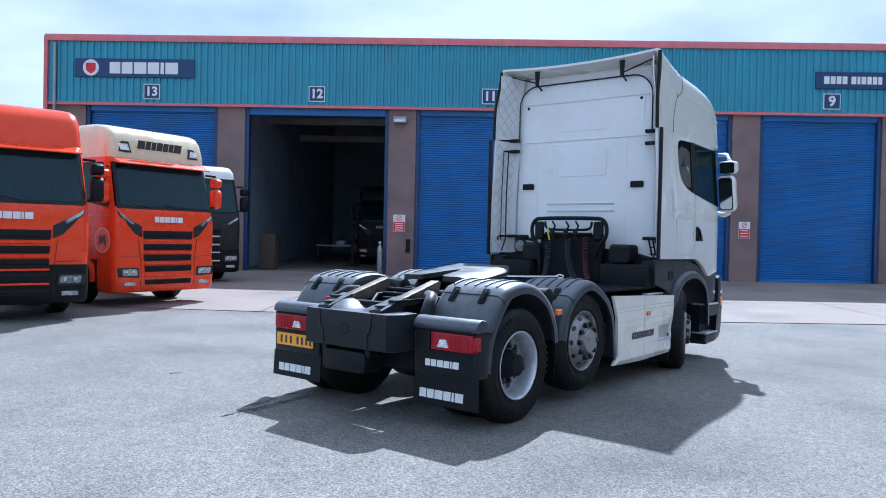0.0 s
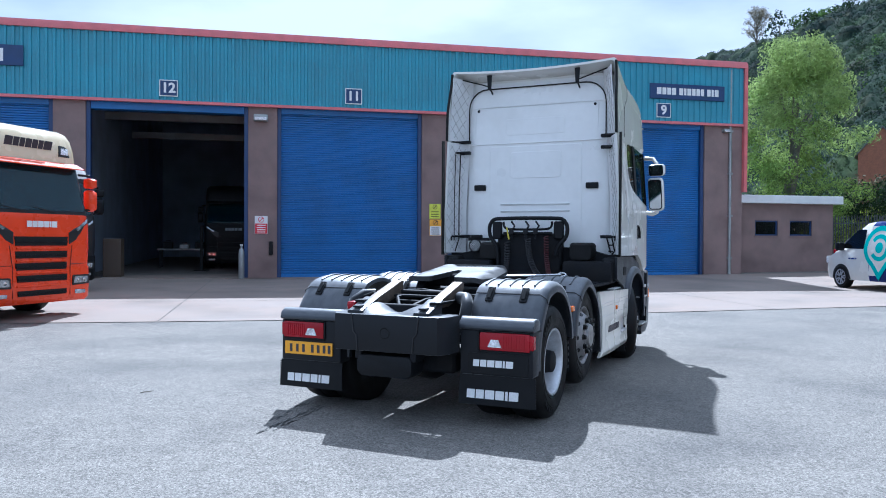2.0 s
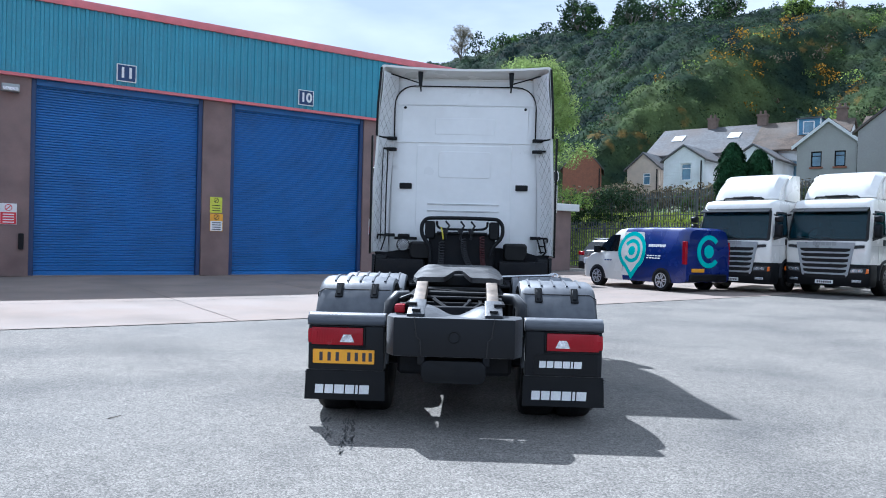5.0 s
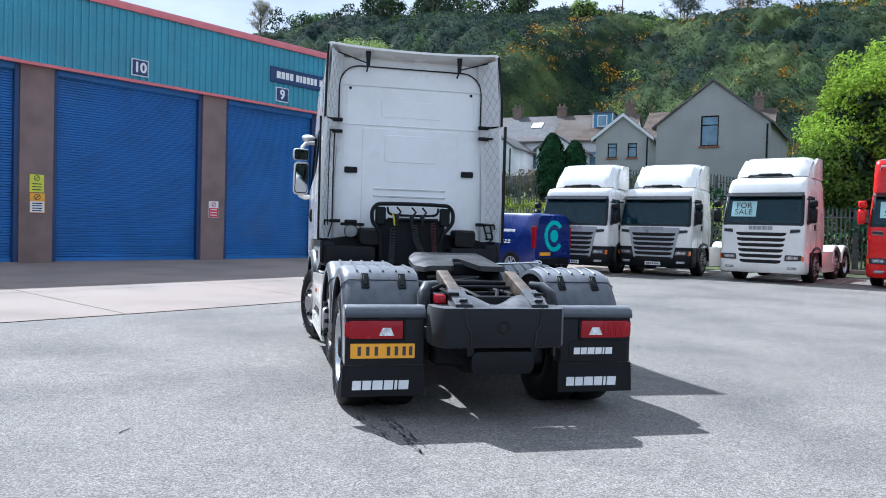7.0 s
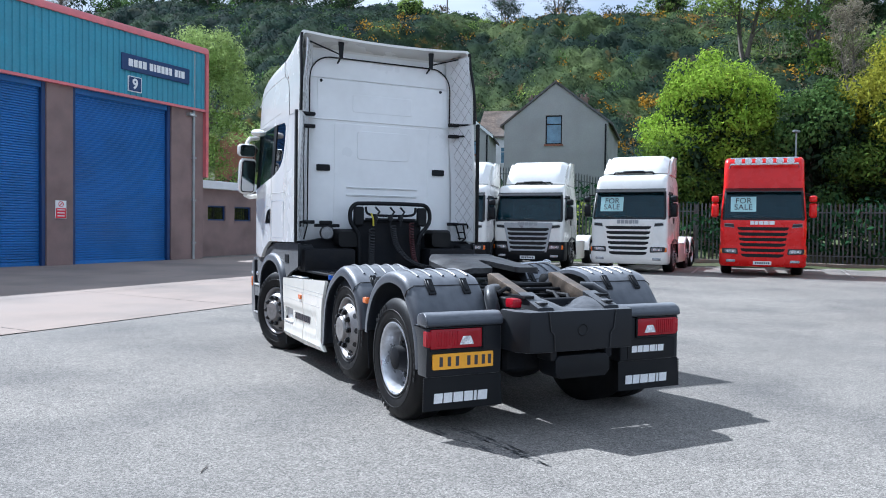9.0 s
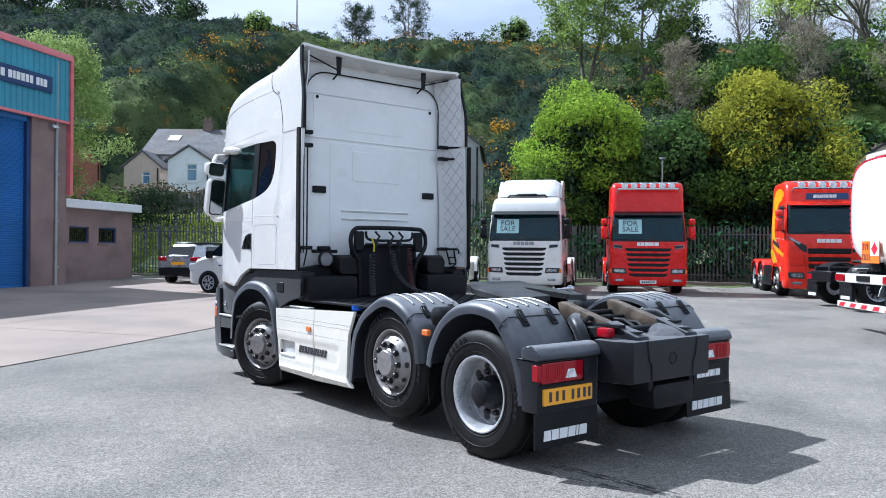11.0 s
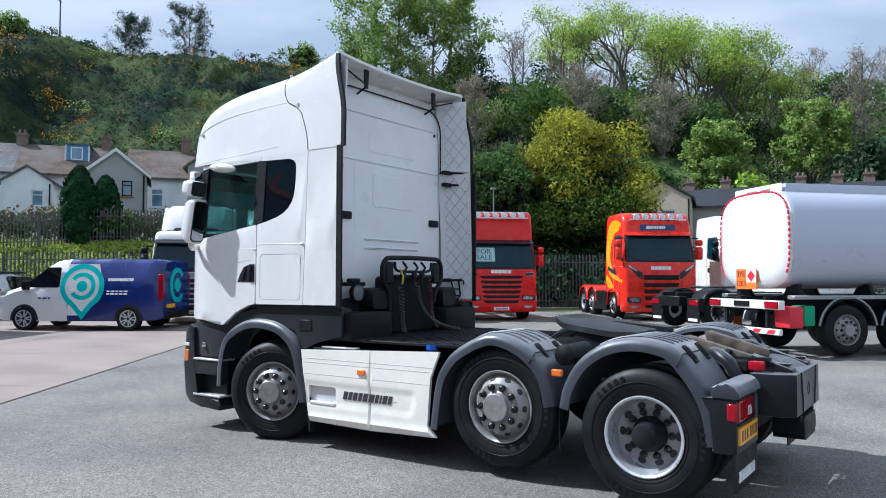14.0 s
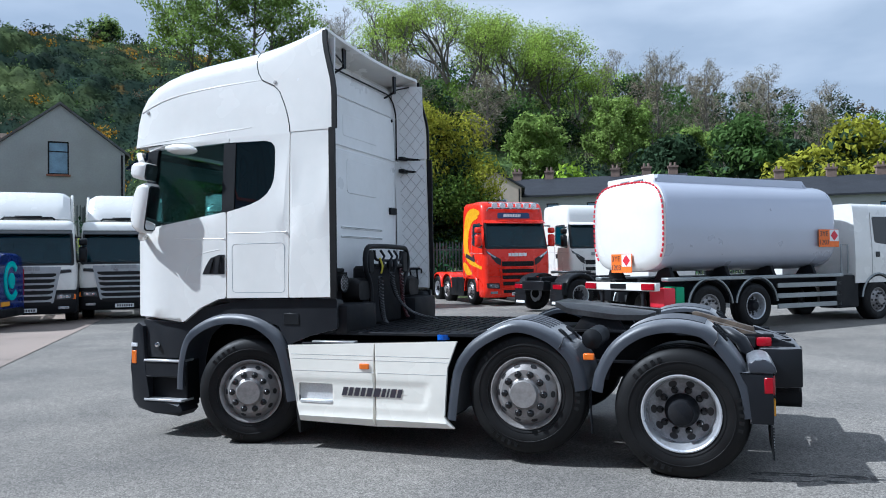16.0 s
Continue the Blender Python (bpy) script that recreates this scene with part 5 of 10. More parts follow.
steps = [i / 10 for i in range(11)]
outer = [deflector_ring(t) for t in steps]
inn = [deflector_ring(t, 0.03) for t in steps]
bm = B()
loft(bm, outer, closed=False)
loft(bm, inn, closed=False)
bm.verts.ensure_lookup_table()
k = len(outer[0])
base = len(outer) * k
for row in (0, 10):
    for i in range(k - 1):
        a, b = row * k + i, row * k + i + 1
        bm.faces.new([bm.verts[j] for j in (a, b, base + b, base + a)])
deflector = part("roof_deflector", bm, M_CAB, truck, "white roof and side air deflector", smooth=50)
bm = B()
tube(bm, [(x * 1.0005, y + 0.003, z - 0.001) for x, y, z in outer[0]], 0.0045, 6)
part("deflector_seam", bm, M_CHASSIS, deflector)
# quilted lining of the upper sides
for s in (-1, 1):
    lining_panel(deflector, "upper_lining", s, 3.0, 3.87)
    bm = B()
    rings = []
    for x, y, z in outer[-1][:12]:
        x = -x
        rings.append([(s * (x + 0.006), y + 0.02, z), (s * (x + 0.006), y - 0.026, z), (s * (x - 0.022), y - 0.026, z), (s * (x - 0.022), y + 0.02, z)])
    loft(bm, rings)
    part("rubber_edge", bm, M_RUBBER, deflector)
    # struts of the deflector
    for x in (0.62,):
        bm = B()
        prism(bm, [(s * x - 0.035, 3.90), (s * x + 0.035, 3.90), (s * x + 0.022, 3.70), (s * x - 0.022, 3.70)], "y", 3.22, 3.24)
        tube(bm, [(s * x, 3.23, 3.72), (s * x, 3.36, 3.66)], 0.012, 6)
        tube(bm, [(s * x, 3.23, 3.74), (s * 1.02, 3.22, 3.86)], 0.009, 6)
        part("strut", bm, M_DARK, deflector)
# hinges between fairing and cab
for s in (-1, 1):
    for z, w in ((2.99, 0.22), (2.84, 0.24), (1.66, 0.18)):
        bm = B()
        tube(bm, [(s * 0.96, 3.30, z), (s * 1.15, 3.16, z)], 0.014, 8)
        box(bm, s * 1.0 - 0.07, s * 1.0 + 0.07, 3.26, 3.33, z - 0.022, z + 0.022, 0.006)
        tube(bm, [(s * 1.15, 3.14, z), (s * 1.15, 3.14, z - 0.06)], 0.009, 6)
        part("hinge", bm, M_DARK, truck)
    if s < 0:
        for rod, thick in (([(s * 1.04, 3.20, 2.83), (s * 1.05, 3.18, 2.2), (s * 1.05, 3.18, 1.62), (s * 1.10, 3.16, 1.45)], 0.009), ([(s * 1.10, 3.17, 2.82), (s * 1.11, 3.15, 2.2), (s * 1.11, 3.15, 1.60)], 0.006)):
            bm = B()
            tube(bm, rod, thick, 8)
            part("stay_rod", bm, M_DARK, truck)
bm = B()
tube(bm, [(1.02, 3.24, 1.66), (1.08, 3.22, 1.45)], 0.011, 6)
tube(bm, [(1.10, 3.18, 1.66), (1.14, 3.18, 1.47), (1.10, 3.2, 1.43)], 0.011, 6)
for z in (1.47, 1.55):
    tube(bm, [(1.05, 3.23, z), (1.12, 3.18, z)], 0.009, 6)
part("fold_step", bm, M_DARK, truck)

# rear wall of the cab
wall = B()
ro = [(-1.04, 1.405), (1.04, 1.405), (1.0, 2.6), (0.985, 3.45)] + arc(0.715, 3.46, 0.27, 0, 90, 6) + arc(-0.715, 3.46, 0.27, 90, 180, 6) + [(-0.985, 3.45), (-1.0, 2.6)]
panel(wall, ro, [], lambda u, v, d: (u, 3.365 + d + 0.07 * smooth(0.93, 1.05, abs(u)) + 0.03 * smooth(2.95, 3.75, v), v), 0.03, 0.1)
wall = part("rear_wall", wall, M_CABREAR, truck, "white cab rear wall with pressed fields")
for s in (-1, 1):
    bm = B()
    prism(bm, [(s * 0.99, 3.435), (s * 1.165, 3.425), (s * 1.165, 3.445), (s * 0.99, 3.45)], "z", 1.41, 3.5)
    part("wall_flange", bm, M_CABREAR, wall)
bm = B()
panel(bm, [(-1.13, 3.0), (1.13, 3.0), (1.11, 3.55)] + arc(0.86, 3.57, 0.25, 0, 90, 6) + arc(-0.86, 3.57, 0.25, 90, 180, 6) + [(-1.11, 3.55)], [], lambda u, v, d: (u, 3.452 + d, v), 0.02, 0.2)
part("roof_back", bm, M_CABREAR, wall, "white rear of the roof under the deflector")


def pressed(x0, x1, z0, z1, d, r=0.03):
    bm = B()
    poly = rounded(x0, x1, z0, z1, r, 3)
    ins = rounded(x0 + 0.012, x1 - 0.012, z0 + 0.012, z1 - 0.012, r * 0.7, 3)
    yy = 3.366 + 0.03 * smooth(2.95, 3.75, (z0 + z1) / 2)
    loft(bm, [[(x, yy, z) for x, z in poly], [(x, yy - d, z) for x, z in ins]])
    part("pressed_field", bm, M_CABREAR, wall, smooth=25)


pressed(-0.36, 0.38, 2.46, 2.84, 0.014, 0.06)
pressed(-0.42, 0.42, 3.06, 3.30, 0.010)
pressed(-0.66, 0.66, 1.42, 2.92, 0.008)
pressed(-0.50, 0.50, 1.99, 2.03, 0.020, 0.015)
pressed(-0.50, 0.50, 2.085, 2.125, 0.020, 0.015)
pressed(-0.88, 0.88, 2.985, 3.46, 0.008)
bm = B()
tube(bm, [(-1.0, 3.358, 2.955), (1.0, 3.358, 2.955)], 0.007, 6)
tube(bm, [(-0.98, 3.375, 3.475), (0.98, 3.375, 3.475)], 0.005, 6)
part("wall_seam", bm, M_CABREAR, wall)
bm = B()
loop = [(x * 0.99, 3.372, z) for x, z in [(0.985, 2.98), (0.985, 3.45)] + arc(0.715, 3.46, 0.27, 0, 90, 6) + arc(-0.715, 3.46, 0.27, 90, 180, 6) + [(-0.985, 3.45), (-0.985, 2.98)]]
tube(bm, loop, 0.009, 6)
part("roof_seal", bm, M_RUBBER, wall)
for s in (-1, 1):
    bm = B()
    prism(bm, rounded(s * 0.80 - 0.085, s * 0.80 + 0.085, 2.305, 2.385, 0.012, 2), "y", 3.335, 3.37, 0.005)
    part("vent_cover", bm, M_DARK, wall, "small black vent cover")
    bm = B()
    lathe(bm, [(0.001, 0.02), (0.018, 0.018), (0.022, 0.0)], c=(s * 0.83, 3.375, 3.43), axis="y", n=12, sign=-1)
    part("plug", bm, M_DARK, wall)
# black lower back of the cab
bm = B()
prism(bm, [(-1.19, 1.44), (-1.05, 1.42), (-0.85, 1.46), (-0.4, 1.52), (0.4, 1.52), (0.75, 1.50), (1.02, 1.42), (1.19, 1.44), (1.19, 1.06), (-1.19, 1.06)], "y", 3.24, 3.40)
part("lower_back", bm, M_CHASSIS, truck)
bm = B()
box(bm, -0.45, 0.45, 3.10, 3.26, 1.08, 1.70, 0.03)
part("hose_backing", bm, M_CHASSIS, truck)
# rack for the trailer hoses
bm = B()
frame_line = spline([(-0.42, 1.08), (-0.42, 1.35), (-0.44, 1.52), (-0.53, 1.66), (-0.54, 1.80), (-0.48, 1.885), (-0.36, 1.90), (0.0, 1.905), (0.36, 1.90), (0.48, 1.885), (0.54, 1.80), (0.53, 1.66), (0.42, 1.52), (0.38, 1.40)], 5)
tube(bm, [(x, 3.06, z) for x, z in frame_line], 0.026, 10)
rack = part("hose_rack", bm, M_DARK, truck, "black tubular hose rack")
bm = B()
tube(bm, [(x, 3.055, z) for x, z in spline([(-0.34, 1.86), (-0.32, 1.78), (-0.2, 1.755), (0.2, 1.755), (0.32, 1.78), (0.34, 1.86)], 4)], 0.016, 8)
box(bm, -0.50, -0.36, 3.04, 3.09, 1.62, 1.86, 0.02)
box(bm, 0.36, 0.50, 3.04, 3.09, 1.62, 1.86, 0.02)
tube(bm, [(-0.34, 3.06, 1.70), (0.34, 3.06, 1.70)], 0.02, 8)
part("cross_bar", bm, M_DARK, rack)
for x in (-0.22, -0.02, 0.12):
    bm = B()
    tube(bm, [(x, 3.04, 1.86), (x + 0.05, 3.02, 1.80), (x + 0.01, 3.03, 1.74), (x, 3.04, 1.62)], 0.014, 8)
    lathe(bm, [(0.03, -0.03), (0.035, 0.0), (0.03, 0.03)], c=(x, 3.03, 1.72), axis="z", n=10)
    part("hose_coupling", bm, M_GREY, rack)


def coil(x0, z0, x1, y1, z1, material, name, turns=26, r=0.035):
    bm = B()
    pts = []
    n = turns * 10
    for i in range(n + 1):
        t = i / n
        c = Vector((x0 + (x1 - x0) * t ** 2, 3.02 + (y1 - 3.02) * t ** 2.2, z0 + (z1 - z0) * (1 - (1 - t) ** 1.6)))
        a = 2 * math.pi * turns * t
        pts.append(c + Vector((math.cos(a) * r, math.sin(a) * r * 0.5, math.sin(a) * r * 0.35)))
    tube(bm, pts, 0.009, 5)
    part(name, bm, material, rack)


coil(0.27, 1.66, 0.34, 2.98, 1.14, M_REDCOIL, "red_coil_hose", 22, 0.028)
coil(0.02, 1.62, 0.36, 2.66, 1.12, M_BLACK, "black_coil_hose")
coil(-0.27, 1.58, -0.30, 2.95, 1.12, M_BLACK, "black_coil_hose", 18)
bm = B()
tube(bm, [(-0.28, 3.02, 1.78), (-0.26, 3.0, 1.70), (-0.25, 3.02, 1.62)], 0.011, 6)
part("yellow_hose", bm, M_YELHOSE, rack)
# working lamp, intake and bump stops
bm = B()
box(bm, -0.93, -0.62, 3.22, 3.30, 1.60, 1.64, 0.008)
box(bm, -0.88, -0.72, 3.20, 3.27, 1.63, 1.68, 0.012)
lamp = part("lamp_bracket", bm, M_DARK, truck)
bm = B()
lathe(bm, [(0.05, 0.0), (0.085, 0.03), (0.092, 0.09), (0.086, 0.095), (0.08, 0.085), (0.001, 0.085)], c=(-0.80, 3.25, 1.53), axis="y", n=24, sign=-1)
body = part("work_lamp", bm, M_DARK, lamp, "round work lamp with a wire guard")
bm = B()
lathe(bm, [(0.001, 0.008), (0.076, 0.003), (0.078, 0.0)], c=(-0.80, 3.165, 1.53), axis="y", n=24, sign=-1)
part("lens", bm, M_CLEARLAMP, body)
for k in range(-3, 4):
    h = math.sqrt(max(0.0, 0.08 ** 2 - (k * 0.022) ** 2))
    for d in (1, -1):
        q = 0.7071
        a = (k * 0.022 * q - h * q * d, k * 0.022 * q * d + h * q)
        b = (k * 0.022 * q + h * q * d, k * 0.022 * q * d - h * q)
        bm = B()
        tube(bm, [(-0.80 + a[0], 3.152, 1.53 + a[1]), (-0.80 + b[0], 3.152, 1.53 + b[1])], 0.003, 4)
        part("guard_wire", bm, M_BLACK, body)
for x, w in ((-0.56, 0.15), (0.72, 0.16)):
    bm = B()
    rings = [[(u, y, v) for u, v in rounded(x - w * k, x + w * k, 1.36, 1.36 + 0.22 * k, 0.05, 4)] for y, k in ((3.26, 1.0), (3.12, 1.0), (3.06, 0.85))]
    loft(bm, rings)
    part("bellows", bm, M_RUBBER, truck)
for s in (-1, 1):
    bm = B()
    box(bm, s * 0.5, s * 1.15, 2.95, 3.25, 1.06, 1.34, 0.05, 2)
    part("rear_box", bm, M_CHASSIS, truck)

# ---- parked vehicles: x to the vehicle's right, front at y = 0, ground at z = 0 ----
M_BLIND = mat("dark_cab_inside", (0.012, 0.013, 0.015), 0.7)
M_TEALLOGO = mat("teal_print", (0.03, 0.52, 0.50), 0.35, var=0.05)
M_VANBLUE = mat("dark_blue_wrap", (0.006, 0.020, 0.15), 0.25, var=0.25, scale=1.5, coat=0.3)
M_GREYMARK = mat("grey_brand_mark", (0.28, 0.29, 0.30), 0.4)
M_PALE = mat("pale_notice", (0.45, 0.68, 0.68), 0.6, var=0.03)
M_SILVERCAR = mat("silver_paint", (0.42, 0.43, 0.45), 0.25, metal=0.5, var=0.04, coat=0.6)
M_HEADLAMP = mat("headlamp_lens", (0.34, 0.37, 0.40), 0.10, metal=0.55, var=0.5, scale=14, fine=60, coat=0.8)
M_STONEGREY = mat("grille_mesh", (0.010, 0.010, 0.011), 0.6, spec=0.25)


def plan_ring(z, yf, w, yr, r, n=5):
    pts = arc(w - r, yf - r, r, 0, 90, n) + arc(-w + r, yf - r, r, 90, 180, n) + [(-w, yr), (w, yr)]
    return [(x, y, z) for x, y in pts]


def lerp_levels(levels, z):
    for a, b in zip(levels, levels[1:]):
        if a[0] <= z <= b[0]:
            t = (z - a[0]) / (b[0] - a[0])
            return [p + (q - p) * t for p, q in zip(a, b)]
    return list(levels[0] if z < levels[0][0] else levels[-1])


OLD = dict(levels=[(0.95, 0.0, 1.22), (1.2, 0.02, 1.235), (1.6, 0.01, 1.24), (1.78, -0.02, 1.235), (2.62, -0.24, 1.18), (2.72, -0.26, 1.17)], ws=(1.80, 2.62))
NEW = dict(levels=[(0.95, 0.0, 1.235), (1.3, 0.02, 1.25), (1.75, 0.01, 1.25), (2.0, -0.03, 1.24), (2.90, -0.26, 1.20), (3.0, -0.28, 1.195)], ws=(2.04, 2.88))


CORNER = 0.17


def bumper_y(u):
    k = max(0.0, abs(u) - 1.08)
    return 0.035 - (CORNER - math.sqrt(max(0.0, CORNER ** 2 - k * k)))


def front_y(levels, x, z, out=0.0):
    _, yf, w = lerp_levels(levels, z)
    r = CORNER
    k = max(0.0, abs(x) - (w - r))
    return yf - (r - math.sqrt(max(0.0, r * r - k * k))) + out


def parked_truck(name, label, m, style, paint, roof=None, roof_paint=None, bumper=None, grille=None, axles=(-1.42, -5.35), shift=0.0, deflector=False,
                 sheet=False, visor=True, lightbar=False, group="parked trucks", plate_on=True, mirror_paint=None, lower=None):
    t = thing(name, label, "truck", group=group, m=m)
    S = OLD if style == "old" else NEW
    L = [(z + (shift if z > 1.3 else 0), y, w) for z, y, w in S["levels"]]
    zb, zt = S["ws"][0] + shift, S["ws"][1] + shift
    top = L[-1][0]
    roof_paint = roof_paint or paint
    bumper = bumper or paint
    lower = lower or paint
    bm = B()
    sill, head = zb - 0.03, zt + 0.02
    loft(bm, [plan_ring(z, y, w, -2.18, CORNER) for z, y, w in [l for l in L if l[0] < sill - 0.01] + [lerp_levels(L, sill)]])
    cab = part("cab", bm, lower, t, smooth=50)
    bm = B()
    loft(bm, [plan_ring(z, y, w, -2.18, CORNER) for z, y, w in [lerp_levels(L, min(head, top - 0.03))] + [l for l in L if l[0] > head + 0.01 or l is L[-1]]])
    part("header", bm, lower, cab, smooth=50)
    bm = B()
    rings = []
    for z in sorted({sill, head} | {l[0] for l in L if sill < l[0] < head}):
        z, y, w = lerp_levels(L, z)
        z = {sill: sill, head: head}.get(z, z)
        turn = arc(w - CORNER, y - CORNER, CORNER, 45, 0, 4)
        shell = turn + [(w, -2.18), (-w, -2.18)] + [(-px, py) for px, py in turn[::-1]]
        shell += [(-w + 0.06, y - 0.20), (-w + 0.06, -2.12), (w - 0.06, -2.12), (w - 0.06, y - 0.20)]
        rings.append([(px, py, z) for px, py in shell])
    loft(bm, rings)
    part("cab_wall", bm, lower, cab, smooth=50)
    # what shows through the windscreen
    bm = B()
    box(bm, -w + 0.07, w - 0.07, -2.11, -2.07, sill, head, 0.01)
    box(bm, -w + 0.07, w - 0.07, -1.98, -1.92, head - 0.26, head, 0.02)
    part("cabin_lining", bm, M_CABIN, cab)
    bm = B()
    yd = front_y(L, 0, zb)
    prism(bm, [(yd - 0.05, sill), (yd - 0.10, zb + 0.02), (yd - 0.42, zb + 0.09), (yd - 0.52, zb + 0.06), (yd - 0.55, sill)], "x", -1.08, 1.08, 0.015)
    part("dashboard", bm, M_SEAT, cab)
    bm = B()
    ring = [(0.56 + 0.22 * math.cos(2 * math.pi * i / 20), yd - 0.56 - 0.10 * math.sin(2 * math.pi * i / 20), zb + 0.14 + 0.19 * math.sin(2 * math.pi * i / 20)) for i in range(21)]
    tube(bm, ring, 0.018, 6)
    part("steering_wheel", bm, M_BLACK, cab)
    for px in (-0.56, 0.56):
        bm = B()
        loft(bm, [[(px + u, py + v, z) for u, v in rounded(-k, k, -0.07, 0.07, 0.05, 3)] for z, py, k in ((sill, -1.20, 0.24), (zb + 0.18, -1.24, 0.25), (zb + 0.36, -1.28, 0.20), (zb + 0.39, -1.29, 0.12), (zb + 0.41, -1.29, 0.12), (zb + 0.44, -1.29, 0.15), (zb + 0.60, -1.31, 0.13))])
        part("seat", bm, M_SEAT, cab)
    # roof
    roof = roof or [(0.0, 0.0, 0.0), (0.15, -0.03, -0.01), (0.25, -0.12, -0.04), (0.30, -0.30, -0.12)]
    bm = B()
    loft(bm, [plan_ring(top + dz, L[-1][1] + dy, L[-1][2] + dw, -2.19, CORNER) for dz, dy, dw in roof])
    part("roof", bm, roof_paint, t, smooth=60)
    # glass
    f = lambda u, v, d: (u, front_y(L, u, v, 0.012) - d, v)
    bm = B()
    panel(bm, soften([(-1.17, zb - 0.07), (1.17, zb - 0.07), (1.13, zt + 0.05), (-1.13, zt + 0.05)], 0.05), [soften([(-1.095, zb + 0.015), (1.095, zb + 0.015), (1.055, zt - 0.015), (-1.055, zt - 0.015)], 0.06)], lambda u, v, d: (u, front_y(L, u, v, 0.006) - d, v), 0.012, 0.06)
    part("screen_surround", bm, M_BLIND, t)
    bm = B()
    panel(bm, soften([(-1.11, zb), (1.11, zb), (1.07, zt), (-1.07, zt)], 0.06), [], f, 0.004, 0.07)
    part("windscreen", bm, M_CLEARSCREEN, t)
    for x in (-0.35, 0.35):
        bm = B()
        tube(bm, [(x, front_y(L, x, zb - 0.03, 0.03), zb - 0.03), (x + 0.5, front_y(L, x + 0.5, zb + 0.1, 0.025), zb + 0.06)], 0.010, 5)
        part("wiper", bm, M_BLACK, t)
    for s in (-1, 1):
        bm = B()
        wall = lambda u, v, d: (s * (lerp_levels(L, v)[2] + 0.004 - d), u, v)
        panel(bm, soften([(-0.20, zb - 0.05), (-1.20, zb + 0.10), (-1.20, zt + 0.02), (-0.44, zt + 0.02)], 0.05), [], wall, 0.012, 0.2)
        frame_ = part("window_surround", bm, M_BLIND, t, "black window surround")
        bm = B()
        panel(bm, soften([(-0.46, zb + 0.05), (-1.14, zb + 0.16), (-1.14, zt - 0.04), (-0.56, zt - 0.04)], 0.06), [], lambda u, v, d: (s * (lerp_levels(L, v)[2] + 0.010 - d), u, v), 0.012, 0.2)
        part("side_window", bm, M_SCREEN, frame_)
        bm = B()
        for y in (-0.62, -1.9):
            tube(bm, [(s * 1.252, y, 1.02), (s * 1.252, y, 1.62 + shift)], 0.005, 4)
        tube(bm, [(s * (lerp_levels(L, zb - 0.22)[2] + 0.001), -0.1, zb - 0.22), (s * (lerp_levels(L, zb - 0.2)[2] + 0.001), -2.15, zb - 0.14)], 0.006, 5)
        part("flank_crease", bm, M_STITCH, t)
        bm = B()
        tube(bm, [(s * 1.252, -1.22, 1.0 + shift), (s * 1.25, -1.22, zb), (s * 1.22, -1.22, zt)], 0.006, 4)
        part("door_seam", bm, M_STITCH, t)
        bm = B()
        box(bm, s * 1.235, s * 1.258, -1.14, -0.98, 1.62 + shift, 1.80 + shift, 0.01)
        part("door_handle", bm, M_BLACK, t)
    if visor:
        bm = B()
        rings = []
        for i in range(9):
            x = -1.12 + 2.24 * i / 8
            y = front_y(L, x * 0.93, zt)
            rings.append([(x, y - 0.02, zt + 0.12), (x, y + 0.20, zt + 0.01), (x, y + 0.20, zt - 0.01), (x, y - 0.02, zt + 0.03)])
        loft(bm, rings)
        part("sun_visor", bm, M_PRIV if style == "old" else paint, t)
    # grille
    if style == "new":
        for i, (z, h) in enumerate(((1.46 + shift, 0.17), (1.21 + shift * 0.7, 0.13), (0.99 + shift * 0.4, 0.13), (0.77, 0.12), (0.50, 0.10))):
            k = 0.60 - 0.012 * i
            bm = B()
            yy = 0.022 if z > 0.9 else 0.045
            panel(bm, [(-k, z - h / 2), (k, z - h / 2), (k + 0.015, z + h / 2), (-k - 0.015, z + h / 2)], [], lambda u, v, d: (u, yy - d, v), 0.03, 0.3)
            slot = part("grille_slot", bm, M_STONEGREY, t)
            bm = B()
            tube(bm, [(-k, yy + 0.006, z - h * 0.1), (k, yy + 0.006, z - h * 0.1)], 0.012, 5)
            part("slat", bm, M_DARK, slot)
        for s in (-1, 1):
            bm = B()
            panel(bm, [(s * 0.64, 1.62 + shift), (s * 0.64, 1.40 + shift), (s * 0.80, 1.48 + shift), (s * 1.14, 1.83 + shift), (s * 1.17, 1.93 + shift)], [], lambda u, v, d: (u, front_y(L, u, v, 0.012) - d, v), 0.012, 0.1)
            brow = part("upper_lamp", bm, M_BLACK, t)
            bm = B()
            panel(bm, [(s * 0.82, 1.70 + shift), (s * 0.86, 1.66 + shift), (s * 1.12, 1.83 + shift), (s * 1.14, 1.90 + shift)], [], lambda u, v, d: (u, front_y(L, u, v, 0.02) - d, v), 0.01, 0.1)
            part("lens", bm, M_HEADLAMP, brow)
            bm = B()
            tube(bm, [(u, front_y(L, u, max(v, 0.96), 0.002 if v > 0.96 else 0.03), v) for u, v in ((s * 0.66, 0.42), (s * 0.66, 0.95), (s * 0.72, 1.38 + shift))], 0.006, 5)
            tube(bm, [(u, front_y(L, u, 1.0, 0.002), 1.0 + 0.02 * abs(u)) for u in (s * 0.68, s * 0.95, s * 1.12)], 0.006, 5)
            part("front_seam", bm, M_BLACK, t)
        for i in range(4):
            z = (1.335, 1.10, 0.88, 0.64)[i] + shift * (0.85, 0.55, 0.2, 0.0)[i]
            bm = B()
            box(bm, -0.585, 0.585, 0.02, 0.05 if z > 0.9 else 0.062, z - 0.022, z + 0.016, 0.008)
            part("grille_bar", bm, paint, t)
        name_z = 1.72 + shift
    else:
        gr = grille or paint
